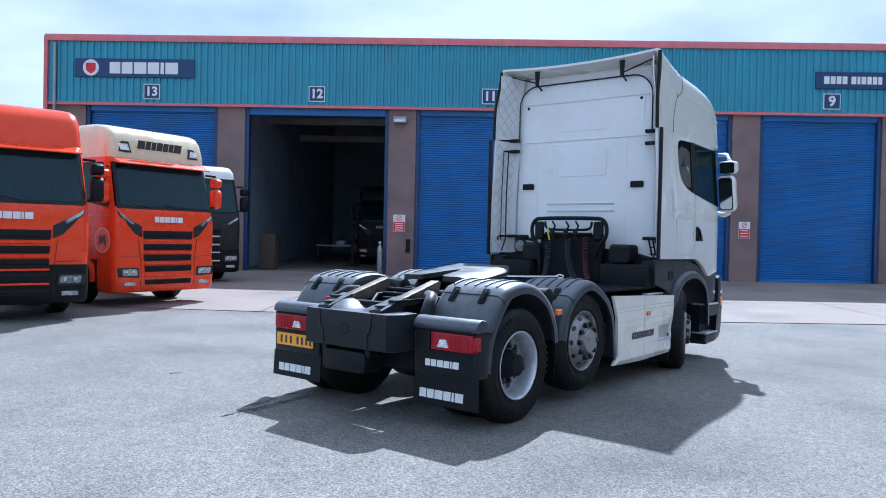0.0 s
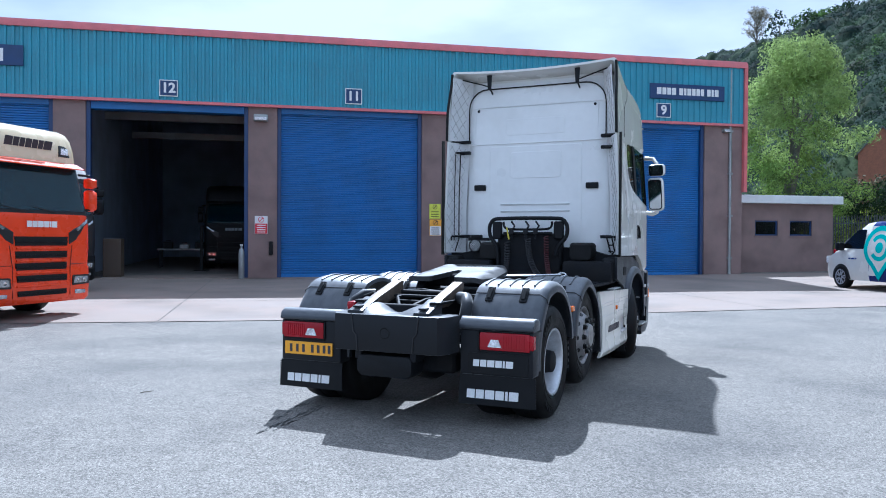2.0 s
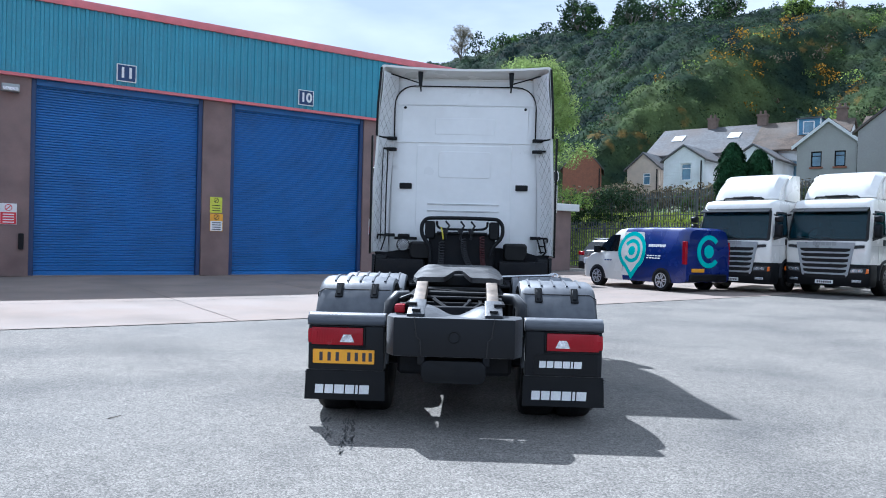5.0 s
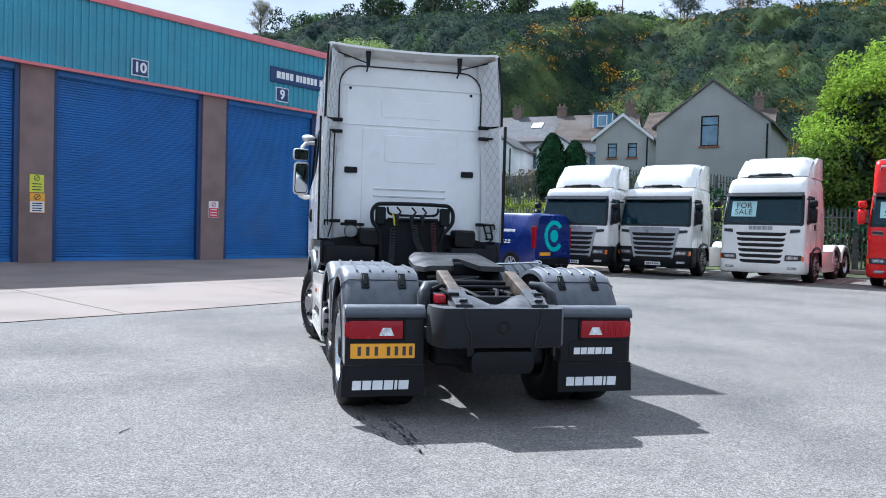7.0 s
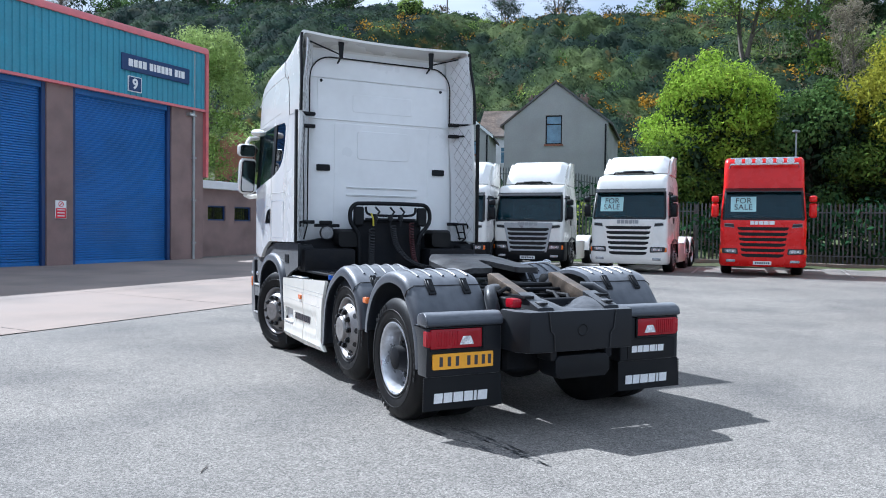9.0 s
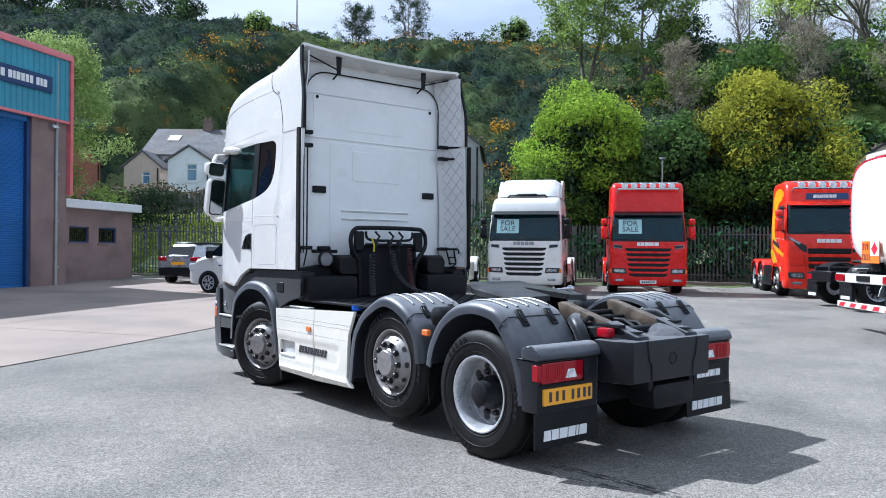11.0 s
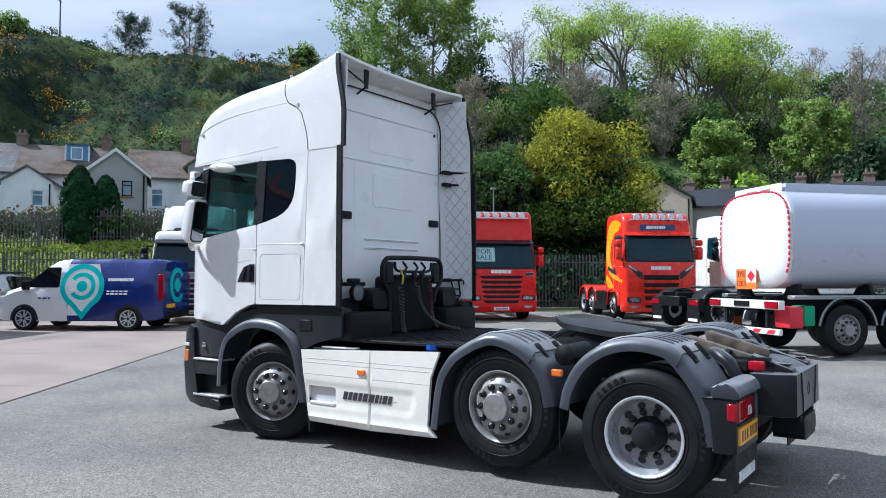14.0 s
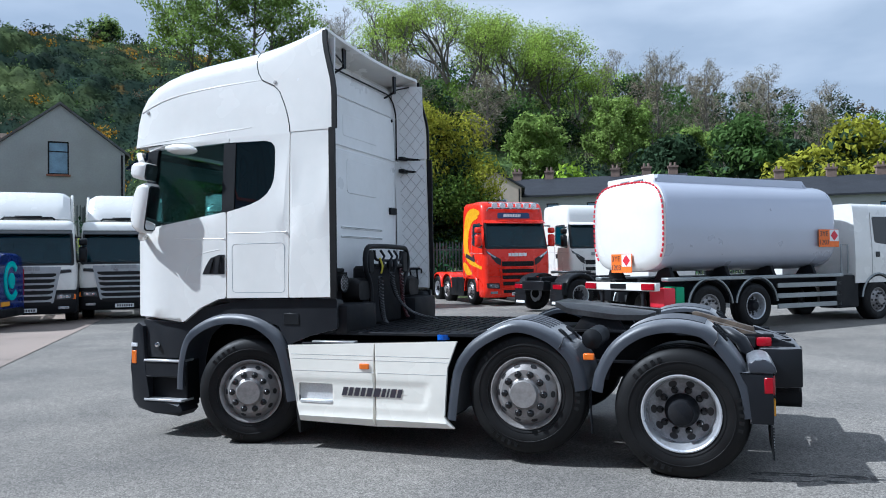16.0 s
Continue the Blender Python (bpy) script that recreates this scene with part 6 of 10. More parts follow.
        bm = B()
        panel(bm, soften([(-0.86, 1.70 + shift), (0.86, 1.70 + shift), (0.80, 1.40 + shift), (0.66, 0.60), (-0.66, 0.60), (-0.80, 1.40 + shift)], 0.05), [], lambda u, v, d: (u, 0.037 - d, v), 0.03, 0.3)
        g = part("grille", bm, gr, t)
        for i in range(6):
            z = 1.47 + shift - i * 0.165 * (1 + shift * 0.5)
            k = 0.72 - 0.026 * i
            bm = B()
            panel(bm, soften([(-k, z - 0.02), (-k + 0.12, z - 0.052), (k - 0.12, z - 0.052), (k, z - 0.02), (k + 0.02, z + 0.052), (-k - 0.02, z + 0.052)], 0.02, 2), [], lambda u, v, d: (u, 0.04 - d, v), 0.02, 0.3)
            part("grille_slot", bm, M_STONEGREY, g)
        for s in (-1, 1):
            bm = B()
            panel(bm, soften([(s * 0.74, 1.60 + shift), (s * 0.76, 1.50 + shift), (s * 1.12, 1.55 + shift), (s * 1.10, 1.62 + shift)], 0.03, 2), [], lambda u, v, d: (u, front_y(L, u, v, 0.012) - d, v), 0.02, 0.1)
            slot = part("air_slot", bm, M_BLACK, t)
            bm = B()
            rim = [(s * 0.72, 1.61 + shift), (s * 0.75, 1.50 + shift), (s * 1.11, 1.54 + shift), (s * 1.12, 1.63 + shift)]
            tube(bm, [(u, front_y(L, u, v, 0.016), v) for u, v in rim + rim[:1]], 0.009, 5)
            part("slot_frame", bm, M_GREYMARK, slot)
        name_z = 1.60 + shift
    mark = B()
    box(mark, -0.30, 0.30, -0.002, 0.002, 0.0, 0.004)
    mark = part("brand_mark", mark, paint, t, m=pose(0, front_y(L, 0, name_z, 0.03), name_z, 0, 0, 180))
    letters(mark, M_LETTER if paint in (M_TRUCKRED, M_ORANGE, M_FIRERED) else M_GREYMARK, BRAND, -0.36, 0.0, 0.115, 0.0, 0.12)
    # bumper and lamps
    bm = B()
    loft(bm, [plan_ring(z, y, w, -0.55, CORNER) for z, y, w in ((0.30, -0.03, 1.20), (0.36, 0.02, 1.24), (0.62, 0.035, 1.25), (0.96, 0.02, 1.245))])
    bump = part("bumper", bm, bumper, t, smooth=45)
    for s in (-1, 1):
        z0, z1 = (0.60, 0.80) if style == "new" else (0.68, 0.86)
        bm = B()
        panel(bm, soften([(s * 0.70, z0), (s * 1.16, z0 + 0.02), (s * 1.18, z1), (s * 0.72, z1)], 0.03, 2), [], lambda u, v, d: (u, bumper_y(u) + 0.012 - d, v), 0.03, 0.08)
        head = part("headlight", bm, M_BLACK, bump, "headlight")
        bm = B()
        panel(bm, soften([(s * 0.74, z0 + 0.04), (s * 1.08, z0 + 0.05), (s * 1.10, z1 - 0.03), (s * 0.76, z1 - 0.03)], 0.03, 2), [], lambda u, v, d: (u, bumper_y(u) + 0.018 - d, v), 0.02, 0.08)
        part("lens", bm, M_HEADLAMP, head)
        for x in (0.84, 1.0):
            bm = B()
            lathe(bm, [(0.001, 0.004), (0.030, 0.006), (0.036, 0.0)], c=(s * x, bumper_y(x) + 0.019, (z0 + z1) / 2 + 0.005), axis="y", n=14)
            part("lamp_eye", bm, M_CHROME, head)
        if style == "old":
            bm = B()
            box(bm, s * 1.10, s * 1.22, -0.06, 0.02, z0 + 0.02, z1 - 0.02, 0.01)
            part("indicator", bm, M_AMBER, head)
        bm = B()
        box(bm, s * 0.78, s * 1.05, 0.02, 0.045, 0.43, 0.51, 0.012)
        part("fog_lamp", bm, M_HEADLAMP, bump)
    if plate_on:
        bm = B()
        box(bm, -0.26, 0.26, 0.03, 0.05, 0.36, 0.47, 0.004)
        pl = part("number_plate", bm, M_PLATEW, bump, "white front number plate")
        for k in range(7):
            bm = B()
            box(bm, -0.21 + k * 0.062, -0.17 + k * 0.062, 0.046, 0.053, 0.385, 0.445)
            part("plate_bar", bm, M_DKLETTER, pl)
    # mirrors
    for s in (-1, 1):
        bm = B()
        tube(bm, [(s * 1.20, -0.30, zt - 0.08), (s * 1.34, -0.12, zt - 0.10)], 0.025, 6)
        part("mirror_arm", bm, M_DARK, t)
        bm = B()
        tube(bm, [(s * 1.20, -0.25, zb + 0.02), (s * 1.34, -0.12, zb + 0.06)], 0.025, 6)
        arm = part("mirror_arm", bm, M_DARK, t)
        for z0, z1 in ((zb + 0.02, zb + 0.46), (zb + 0.49, zb + 0.70)):
            bm = B()
            loft(bm, [[(s * (1.40 + u), y, v) for u, v in rounded(-0.11 * k, 0.11 * k, (z0 + z1) / 2 - (z1 - z0) / 2 * k, (z0 + z1) / 2 + (z1 - z0) / 2 * k, 0.05 * k, 3)] for y, k in ((-0.24, 0.95), (-0.16, 1.0), (-0.08, 0.8), (-0.05, 0.5))])
            part("mirror_head", bm, mirror_paint or M_DARK, arm)
    # flanks, chassis and wheels
    for s in (-1, 1):
        arch(axles[0], spline([(axles[0] + 0.74, 0.50), (axles[0] + 0.70, 0.80), (axles[0] + 0.45, 1.06), (axles[0], 1.14), (axles[0] - 0.45, 1.06), (axles[0] - 0.62, 0.85), (axles[0] - 0.70, 0.50)]), s * 0.85, s * 1.255, "front_wing", 0.10, paint if style == "new" else M_GREY, parent=t)
        bm = B()
        box(bm, s * 1.0, s * 1.19, -0.72, -0.15, 0.40, 1.0, 0.02)
        part("step_well", bm, M_DARK, t)
        bm = B()
        box(bm, s * 0.6, s * 1.24, -3.75, -2.15, 0.30, 0.98, 0.05, 2)
        part("side_tank", bm, paint if style == "old" else M_DARK, t)
        flip = pose(0, 0, 0, 0, 0, 180) if s < 0 else Matrix()
        wheel(t, False, pose(s * 1.20, axles[0], 0.515) @ flip)
        for k, y in enumerate(axles[1:]):
            wheel(t, k == len(axles) - 2, pose(s * 1.21, y, 0.515) @ flip)
            arch(y, spline([(y + 0.66, 0.60), (y + 0.55, 0.95), (y + 0.25, 1.15), (y - 0.1, 1.17), (y - 0.45, 1.02), (y - 0.62, 0.70)]), s * 0.60, s * 1.25, "wing", 0.08, M_DARK if style == "new" and paint not in (M_ORANGE, M_FIRERED) else paint, parent=t)
    ye = axles[-1] - 0.66
    bm = B()
    box(bm, -0.55, 0.55, ye - 0.22, ye + 0.05, 0.66, 0.95, 0.02)
    part("rear_beam", bm, M_DARK, t)
    for s in (-1, 1):
        bm = B()
        box(bm, s * 0.64, s * 1.22, ye - 0.03, ye + 0.16, 0.52, 0.90, 0.02)
        rear = part("rear_light_box", bm, M_DARK, t)
        bm = B()
        box(bm, s * 0.78, s * 1.20, ye - 0.05, ye - 0.02, 0.70, 0.84, 0.01)
        part("tail_light", bm, M_REDLAMP, rear, "red tail light")
        bm = B()
        box(bm, s * 0.62, s * 1.23, ye - 0.025, ye - 0.005, 0.20, 0.53, 0.004)
        flap = part("mud_flap", bm, M_DARK, t)
        bm = B()
        box(bm, s * 0.70, s * 1.15, ye - 0.030, ye - 0.024, 0.25, 0.33)
        part("flap_print", bm, M_LETTER, flap, "pale print bar")
    bm = B()
    box(bm, -0.95, 0.95, -2.1, -0.35, 0.55, 1.1, 0.04)
    part("engine_block", bm, M_CHASSIS, t)
    for s in (-1, 1):
        bm = B()
        box(bm, s * 0.33, s * 0.42, axles[-1] - 0.85, -2.0, 0.78, 1.06, 0.01)
        part("frame_rail", bm, M_CHASSIS, t)
    bm = B()
    box(bm, -0.45, 0.45, axles[-1] + 0.15, axles[-1] + 1.1, 1.16, 1.24, 0.03)
    part("fifth_wheel", bm, M_GREASE, t)
    if deflector:
        zr = top + roof[-1][0]
        h = deflector
        bm = B()
        f0 = L[-1][1] - 0.45
        rings = []
        for i in range(13):
            x = -1.06 + 2.12 * i / 12
            c = 1 - (abs(x) / 1.06) ** 12
            prof = []
            for j in range(7):
                q = j / 6
                prof.append((x * (1 - 0.045 * q), f0 - 0.16 * (1 - c) - 0.34 * q - 0.30 * q * q, zr + 0.05 + (h - 0.05) * q ** 0.9 - (1 - c) * 0.10 * q))
            prof += [(x * 0.95, f0 - 0.95, zr + h * 1.05 - (1 - c) * 0.12), (x * 0.95, f0 - 1.32, zr + h * 1.07 - (1 - c) * 0.12), (x * 0.95, f0 - 1.34, zr - 0.1), (x, f0 - 0.25, zr - 0.05)]
            rings.append(prof)
        loft(bm, rings)
        part("roof_deflector", bm, paint, t, smooth=32)
        for s in (-1, 1):
            bm = B()
            prism(bm, [(f0 - 0.55, zr + 0.02), (f0 - 0.62, zr + h * 0.55), (f0 - 1.0, zr + h * 0.98), (f0 - 1.55, zr + h * 1.0), (f0 - 1.62, zr - 0.02)], "x", s * 1.03, s * 1.10, 0.01)
            part("side_deflector", bm, paint, t)
        bm = B()
        tube(bm, [(-0.66, f0 + 0.02, zr + 0.02), (-0.60, f0 + 0.06, zr + 0.075), (0.60, f0 + 0.06, zr + 0.075), (0.66, f0 + 0.02, zr + 0.02)], 0.03, 8)
        box(bm, -0.34, 0.34, f0 - 0.02, f0 + 0.10, zr + 0.08, zr + 0.13, 0.02)
        part("roof_bar", bm, M_DARK, t)
    if lightbar:
        zr = top + roof[2][0]
        bm = B()
        yy = L[-1][1] + roof[2][1] + 0.14
        tube(bm, [(-1.0, yy - 0.14, zr - 0.14), (-0.97, yy, zr - 0.04), (0.97, yy, zr - 0.04), (1.0, yy - 0.14, zr - 0.14)], 0.032, 8)
        tube(bm, [(-0.97, yy - 0.05, zr + 0.15), (0.97, yy - 0.05, zr + 0.15)], 0.024, 8)
        bar = part("light_bar", bm, M_CHROME, t)
        for k in range(6):
            bm = B()
            lathe(bm, [(0.06, -0.06), (0.108, 0.0), (0.108, 0.04), (0.09, 0.046), (0.001, 0.055)], c=(-0.75 + k * 0.30, yy, zr + 0.055), axis="y", n=14)
            part("spot_lamp", bm, M_CLEARLAMP, bar)
    if sheet:
        bm = B()
        xs = (0.20, 0.94)
        panel(bm, [(xs[0], zb + 0.20), (xs[1], zb + 0.20), (xs[1], zb + 0.67), (xs[0], zb + 0.67)], [], lambda u, v, d: (u, front_y(L, u, v, 0.02) - d, v), 0.003, 0.3)
        sh = part("sale_sheet", bm, M_PALE, t, "pale sheet with dark capital lettering")
        for word, dz in (("FOR", 0.535), ("SALE", 0.335)):
            z = zb + dz
            words("writing", word, 0.245, M_DKLETTER, sh, pose(0.57, front_y(L, 0.6, z, 0.032), z, 0, 0, 180) @ pose(0, 0, 0, 90 - 12, 0, 0))
    return t, L, top, zb, zt


def spot(x, y, h, k=1.0, z=None):
    return pose(x, y, land(x, y) if z is None else z, 0, 0, h - 90) @ Matrix.Scale(k, 4)


HIGH = [(0.0, 0.0, 0.0), (0.25, -0.04, -0.005), (0.45, -0.10, -0.02), (0.58, -0.20, -0.04), (0.65, -0.34, -0.08), (0.69, -0.55, -0.14)]
TALL = [(0.0, 0.0, 0.0), (0.4, -0.05, -0.005), (0.80, -0.10, -0.015), (0.92, -0.16, -0.03), (0.985, -0.27, -0.07), (1.01, -0.48, -0.13)]
parked_truck("parked_tractor", "white tractor unit with low roof and grey grille by the fence", spot(8.79, 18.45, -136, 1.05), "old", M_CAB, shift=-0.10, bumper=M_DARK, grille=M_GRILLE, deflector=0.84, axles=(-1.42, -5.2))
parked_truck("parked_tractor", "white tractor unit with grey grille and dark bumper by the fence", spot(11.29, 17.24, -138, 1.05), "old", M_CAB, shift=-0.10, bumper=M_DARK, grille=M_GRILLE, deflector=0.84, axles=(-1.42, -5.2))
parked_truck("parked_tractor", "white tractor unit with a pale sale sheet in its windscreen", spot(13.51, 14.45, -143, 1.05), "old", M_CAB, roof=[(0.0, 0.0, 0.0), (0.25, -0.05, -0.02), (0.42, -0.16, -0.06), (0.50, -0.40, -0.12)], deflector=0.66, sheet=True, axles=(-1.42, -4.0, -5.3), plate_on=False)
t, L, top, zb, zt = parked_truck("parked_tractor", "glossy red high-roof tractor unit with a sale sheet and roof lamps", spot(16.60, 11.55, -138, 1.05), "old", M_TRUCKRED, roof=TALL, sheet=True, lightbar=True, axles=(-1.42, -5.3), mirror_paint=M_TRUCKRED)
t, L, top, zb, zt = parked_truck("parked_tractor", "fire-red high-roof tractor unit with yellow swirls on its flank", spot(19.68, 6.86, -141, 1.05), "new", M_FIRERED, roof=HIGH, lightbar=True, axles=(-1.42, -4.1, -5.35), mirror_paint=M_FIRERED)
# roof sign and swirls
bm = B()
panel(bm, soften([(-0.62, top + 0.06), (0.62, top + 0.06), (0.60, top + 0.26), (-0.60, top + 0.26)], 0.04), [], lambda u, v, d: (u, L[-1][1] - 0.01 + 0.03 - 0.2 * (v - top) - d, v), 0.03, 0.3)
sg = part("roof_sign", bm, M_NAVY, t, "navy roof sign with white block lettering")
letters(sg, M_WHITE, (0.9, 0.6, 0.6, 0.4, 0.45, 0.6, 0.3, 0.6, 0.6, 0.4), -0.40, -0.05, 0.10, 0.15, 0.12, pose(0, L[-1][1] + 0.005, top + 0.16, 0, 0, 180))
for s in (-1, 1):
    bm = B()
    for line, w in (([(-0.55, top + 0.25), (-1.2, top + 0.3), (-1.75, top + 0.05), (-1.85, 2.3), (-1.6, 1.75), (-0.9, 1.45), (-0.25, 1.32)], 0.44), ([(-2.1, 1.5), (-1.7, 1.25), (-1.2, 1.12)], 0.30), ([(-0.7, top + 0.12), (-1.25, top + 0.1), (-1.6, top - 0.2), (-1.65, 2.45)], 0.22)):
        pts = spline(line, 6)
        rings = []
        for i, (y, z) in enumerate(pts):
            q = i / (len(pts) - 1)
            a, b = Vector(pts[max(i - 1, 0)]), Vector(pts[min(i + 1, len(pts) - 1)])
            n = (b - a).normalized()
            ww = w * (0.25 + math.sin(math.pi * min(1, q * 1.15)) * 0.9) * 0.5
            x = s * (1.256 - 0.05 * smooth(1.9, 2.9, z) - 0.02 * smooth(3.0, 3.6, z))
            p, r2 = (y - n.y * ww, z + n.x * ww), (y + n.y * ww, z - n.x * ww)
            rings.append([(x, *p), (x, *r2), (x - s * 0.004, *r2), (x - s * 0.004, *p)])
        loft(bm, rings)
    part("swirl_print", bm, M_YELLOW, t, "yellow swirl print")
    fl = B()
    box(fl, -0.45, 0.45, -0.001, 0.001, 0.0, 0.004)
    fl = part("flank_print", fl, M_YELLOW, t, m=pose(s * 1.262, -1.35, 1.62, 0, 12 * s, 90 * s))
    letters(fl, M_DKLETTER, (0.9, 0.6, 0.6, 0.4, 0.45, 0.6, 0.3, 0.6, 0.6, 0.4), -0.50, 0.0, 0.14, 0.15, 0.12)

t, L, top, zb, zt = parked_truck("parked_tractor", "orange-red tractor unit with a cream roof and block lettering", spot(-9.8, 3.4, 6, 1.02), "new", M_ORANGE, roof=HIGH, roof_paint=M_CREAM, axles=(-1.42, -5.3), plate_on=False, mirror_paint=M_ORANGE)
letters(t, M_DKLETTER, (1.0, 0.75, 0.65, 0.8, 0.75, 0.65, 1.1), -0.56, 0, 0.17, 0.0, 0.10, pose(0, L[-1][1] - 0.01, top + 0.22, 14, 0, 180), name="roof_letter")
for s in (-1, 1):
    bm = B()
    panel(bm, [(s * 0.70, top + 0.12), (s * 0.98, top + 0.12), (s * 1.02, top + 0.34), (s * 0.74, top + 0.34)], [], lambda u, v, d: (u, L[-1][1] + 0.015 - 0.25 * max(0, v - top - 0.1) - 0.35 * max(0, abs(u) - 0.9) - d, v), 0.04, 0.1)
    lamp = part("roof_lamp", bm, M_BLACK, t)
    bm = B()
    panel(bm, [(s * 0.74, top + 0.16), (s * 0.94, top + 0.16), (s * 0.97, top + 0.29), (s * 0.78, top + 0.29)], [], lambda u, v, d: (u, L[-1][1] + 0.022 - 0.25 * max(0, v - top - 0.1) - 0.35 * max(0, abs(u) - 0.9) - d, v), 0.02, 0.1)
    part("lens", bm, M_CLEARLAMP, lamp)
    # round monogram badge on the front corner and flank
    bm = B()
    lathe(bm, [(0.001, 0.006), (0.25, 0.006), (0.25, 0.0)], c=(s * 1.25, -0.38, 1.34), axis="x", n=24, sign=s)
    disc = part("round_badge", bm, M_CREAM, t, "round cream badge with a dark monogram")
    bm = B()
    lathe(bm, [(0.001, 0.009), (0.22, 0.009), (0.22, 0.0)], c=(s * 1.25, -0.38, 1.34), axis="x", n=24, sign=s)
    part("badge_field", bm, M_ORANGE, disc)
    bm = B()
    prism(bm, [(-0.50, 1.24), (-0.46, 1.44), (-0.40, 1.44), (-0.38, 1.36), (-0.34, 1.44), (-0.28, 1.44), (-0.25, 1.24), (-0.31, 1.24), (-0.325, 1.34), (-0.37, 1.26), (-0.40, 1.26), (-0.43, 1.34), (-0.44, 1.24)], "x", s * 1.25, s * 1.262)
    part("monogram", bm, M_DKLETTER, disc)
    letters(t, M_DKLETTER, (0.65, 0.75, 0.8, 0.7, 0.7, 0.65, 1.1), -0.75, 0, 0.20, 0.0, 0.12, pose(s * 1.256, -1.35, 1.62, 0, 0, 90 * s), name="flank_letter")
parked_truck("parked_tractor", "orange-red tractor unit with a black bumper, parked at the apron", spot(-8.7, -0.2, -10, 1.02), "new", M_ORANGE, roof=HIGH, bumper=M_DARK, axles=(-1.42, -5.3), plate_on=False)
parked_truck("parked_tractor", "tractor unit with white roof and black lower cab by the doors", spot(-14.45, 7.3, -12, 1.03), "new", M_CAB, lower=M_BLACK, roof=[(0.0, 0.0, 0.0), (0.2, -0.05, -0.02), (0.33, -0.2, -0.06), (0.38, -0.4, -0.12)], bumper=M_DARK, axles=(-1.42, -5.3), plate_on=False, visor=False)
parked_truck("parked_tractor", "white high-roof tractor unit beyond the tanker", spot(22.9, 4.4, -140, 1.04), "new", M_CAB, roof=HIGH, axles=(-1.42, -5.3), plate_on=False)
# a dark chassis seen from behind, its cab beyond the tanker
parked_truck("parked_tractor", "dark chassised tractor unit standing with its rear to the yard", spot(20.6, 1.6, -40, 1.03), "new", M_CAB, roof=HIGH, axles=(-1.42, -4.9), plate_on=False)

# ---- road tanker: y = 0 at the rearmost axle ----
tk = thing("tanker_lorry", "silver fuel tanker lorry with white rear and orange hazard plates", "truck", m=pose(11.75, 0.96, 0.10, 0, 0, -43.2 - 90) @ Matrix.Scale(1.04, 4))


def tank_ring(y, k):
    w, h = 1.22 * k, 1.02 * k
    pts = []
    for i in range(36):
        a = 2 * math.pi * i / 36
        c, s = math.cos(a), math.sin(a)
        e = 0.55
        pts.append((w * math.copysign(abs(c) ** e, c), y, 2.34 + h * math.copysign(abs(s) ** e, s) - 0.10 * k * (s < 0) * abs(c) ** 0.2 * 0))
    return pts


bm = B()
loft(bm, [tank_ring(y, k) for y, k in ((-1.33, 0.55), (-1.30, 0.80), (-1.25, 0.93), (-1.18, 0.985), (-1.10, 1.0), (1.5, 1.0), (4.05, 1.0), (4.15, 0.985), (4.24, 0.92), (4.30, 0.75))])
part("tank", bm, M_TANK, tk, smooth=60)
bm = B()
loft(bm, [tank_ring(y, k) for y, k in ((-1.345, 0.50), (-1.315, 0.79), (-1.262, 0.925), (-1.19, 0.985))])
part("rear_dome", bm, M_CAB, tk, "white rear dome", smooth=60)
ring = [Vector(p) for p in tank_ring(-1.245, 0.962)]
ring.append(ring[0])
run = [0.0]
for a, b in zip(ring, ring[1:]):
    run.append(run[-1] + (b - a).length)


def tape_at(q):
    for i in range(len(ring) - 1):
        if q <= run[i + 1]:
            return ring[i].lerp(ring[i + 1], (q - run[i]) / (run[i + 1] - run[i]))
    return ring[-1]


for i in range(64):
    q = run[-1] * i / 64
    if 0.60 < i / 64 < 0.9:
        continue
    bm = B()
    tube(bm, [tape_at(q), tape_at(q + run[-1] / 64 * 0.31), tape_at(q + run[-1] / 64 * 0.62)], 0.022, 5)
    part("tape_dash", bm, M_SIGNRED, tk)
bm = B()
prism(bm, [(-1.08, 3.20), (-1.02, 3.46), (3.55, 3.46), (3.80, 3.20)], "x", -0.80, 0.80, 0.02)
part("top_coaming", bm, M_TANK, tk)
bm = B()
box(bm, -0.80, 0.80, -1.14, -1.085, 3.20, 3.465, 0.03)
part("rear_coaming", bm, M_CAB, tk)
bm = B()
for x in (-0.3, 0.15):
    tube(bm, [(x, -1.14, 3.30), (x + 0.12, -1.22, 3.34), (x + 0.3, -1.14, 3.36)], 0.03, 6)
part("rear_fittings", bm, M_STEEL, tk)
for x0, y0, m2 in ((0.0, 0.0, pose(-0.05, -1.37, 1.52, 0, 0, 0)), (0.0, 0.0, pose(1.265, 3.85, 2.05, 0, 0, 90))):
    bm = B()
    box(bm, -0.35, 0.35, -0.01, 0.01, -0.21, 0.21, 0.004)
    hz = part("hazard_plate", bm, M_HAZARD, tk, "orange hazard plate with code figures and a red diamond", m=m2)
    bm = B()
    box(bm, 0.02, 0.34, -0.014, 0.0, -0.07, 0.20)
    part("white_field", bm, M_WHITE, hz)
    bm = B()
    prism(bm, [(0.18, -0.06), (0.31, 0.065), (0.18, 0.19), (0.05, 0.065)], "y", -0.018, 0.0)
    part("diamond", bm, M_SIGNRED, hz)
    for word, z in (("3YE", 0.10), ("1203", -0.10)):
        words("code", word, 0.17, M_DKLETTER, hz, pose(-0.18, -0.013, z) @ FACE)
for s in (-1, 1):
    bm = B()
    box(bm, s * 0.38, s * 0.47, -1.3, 6.3, 0.86, 1.16, 0.01)
    part("frame_rail", bm, M_CHASSIS, tk)
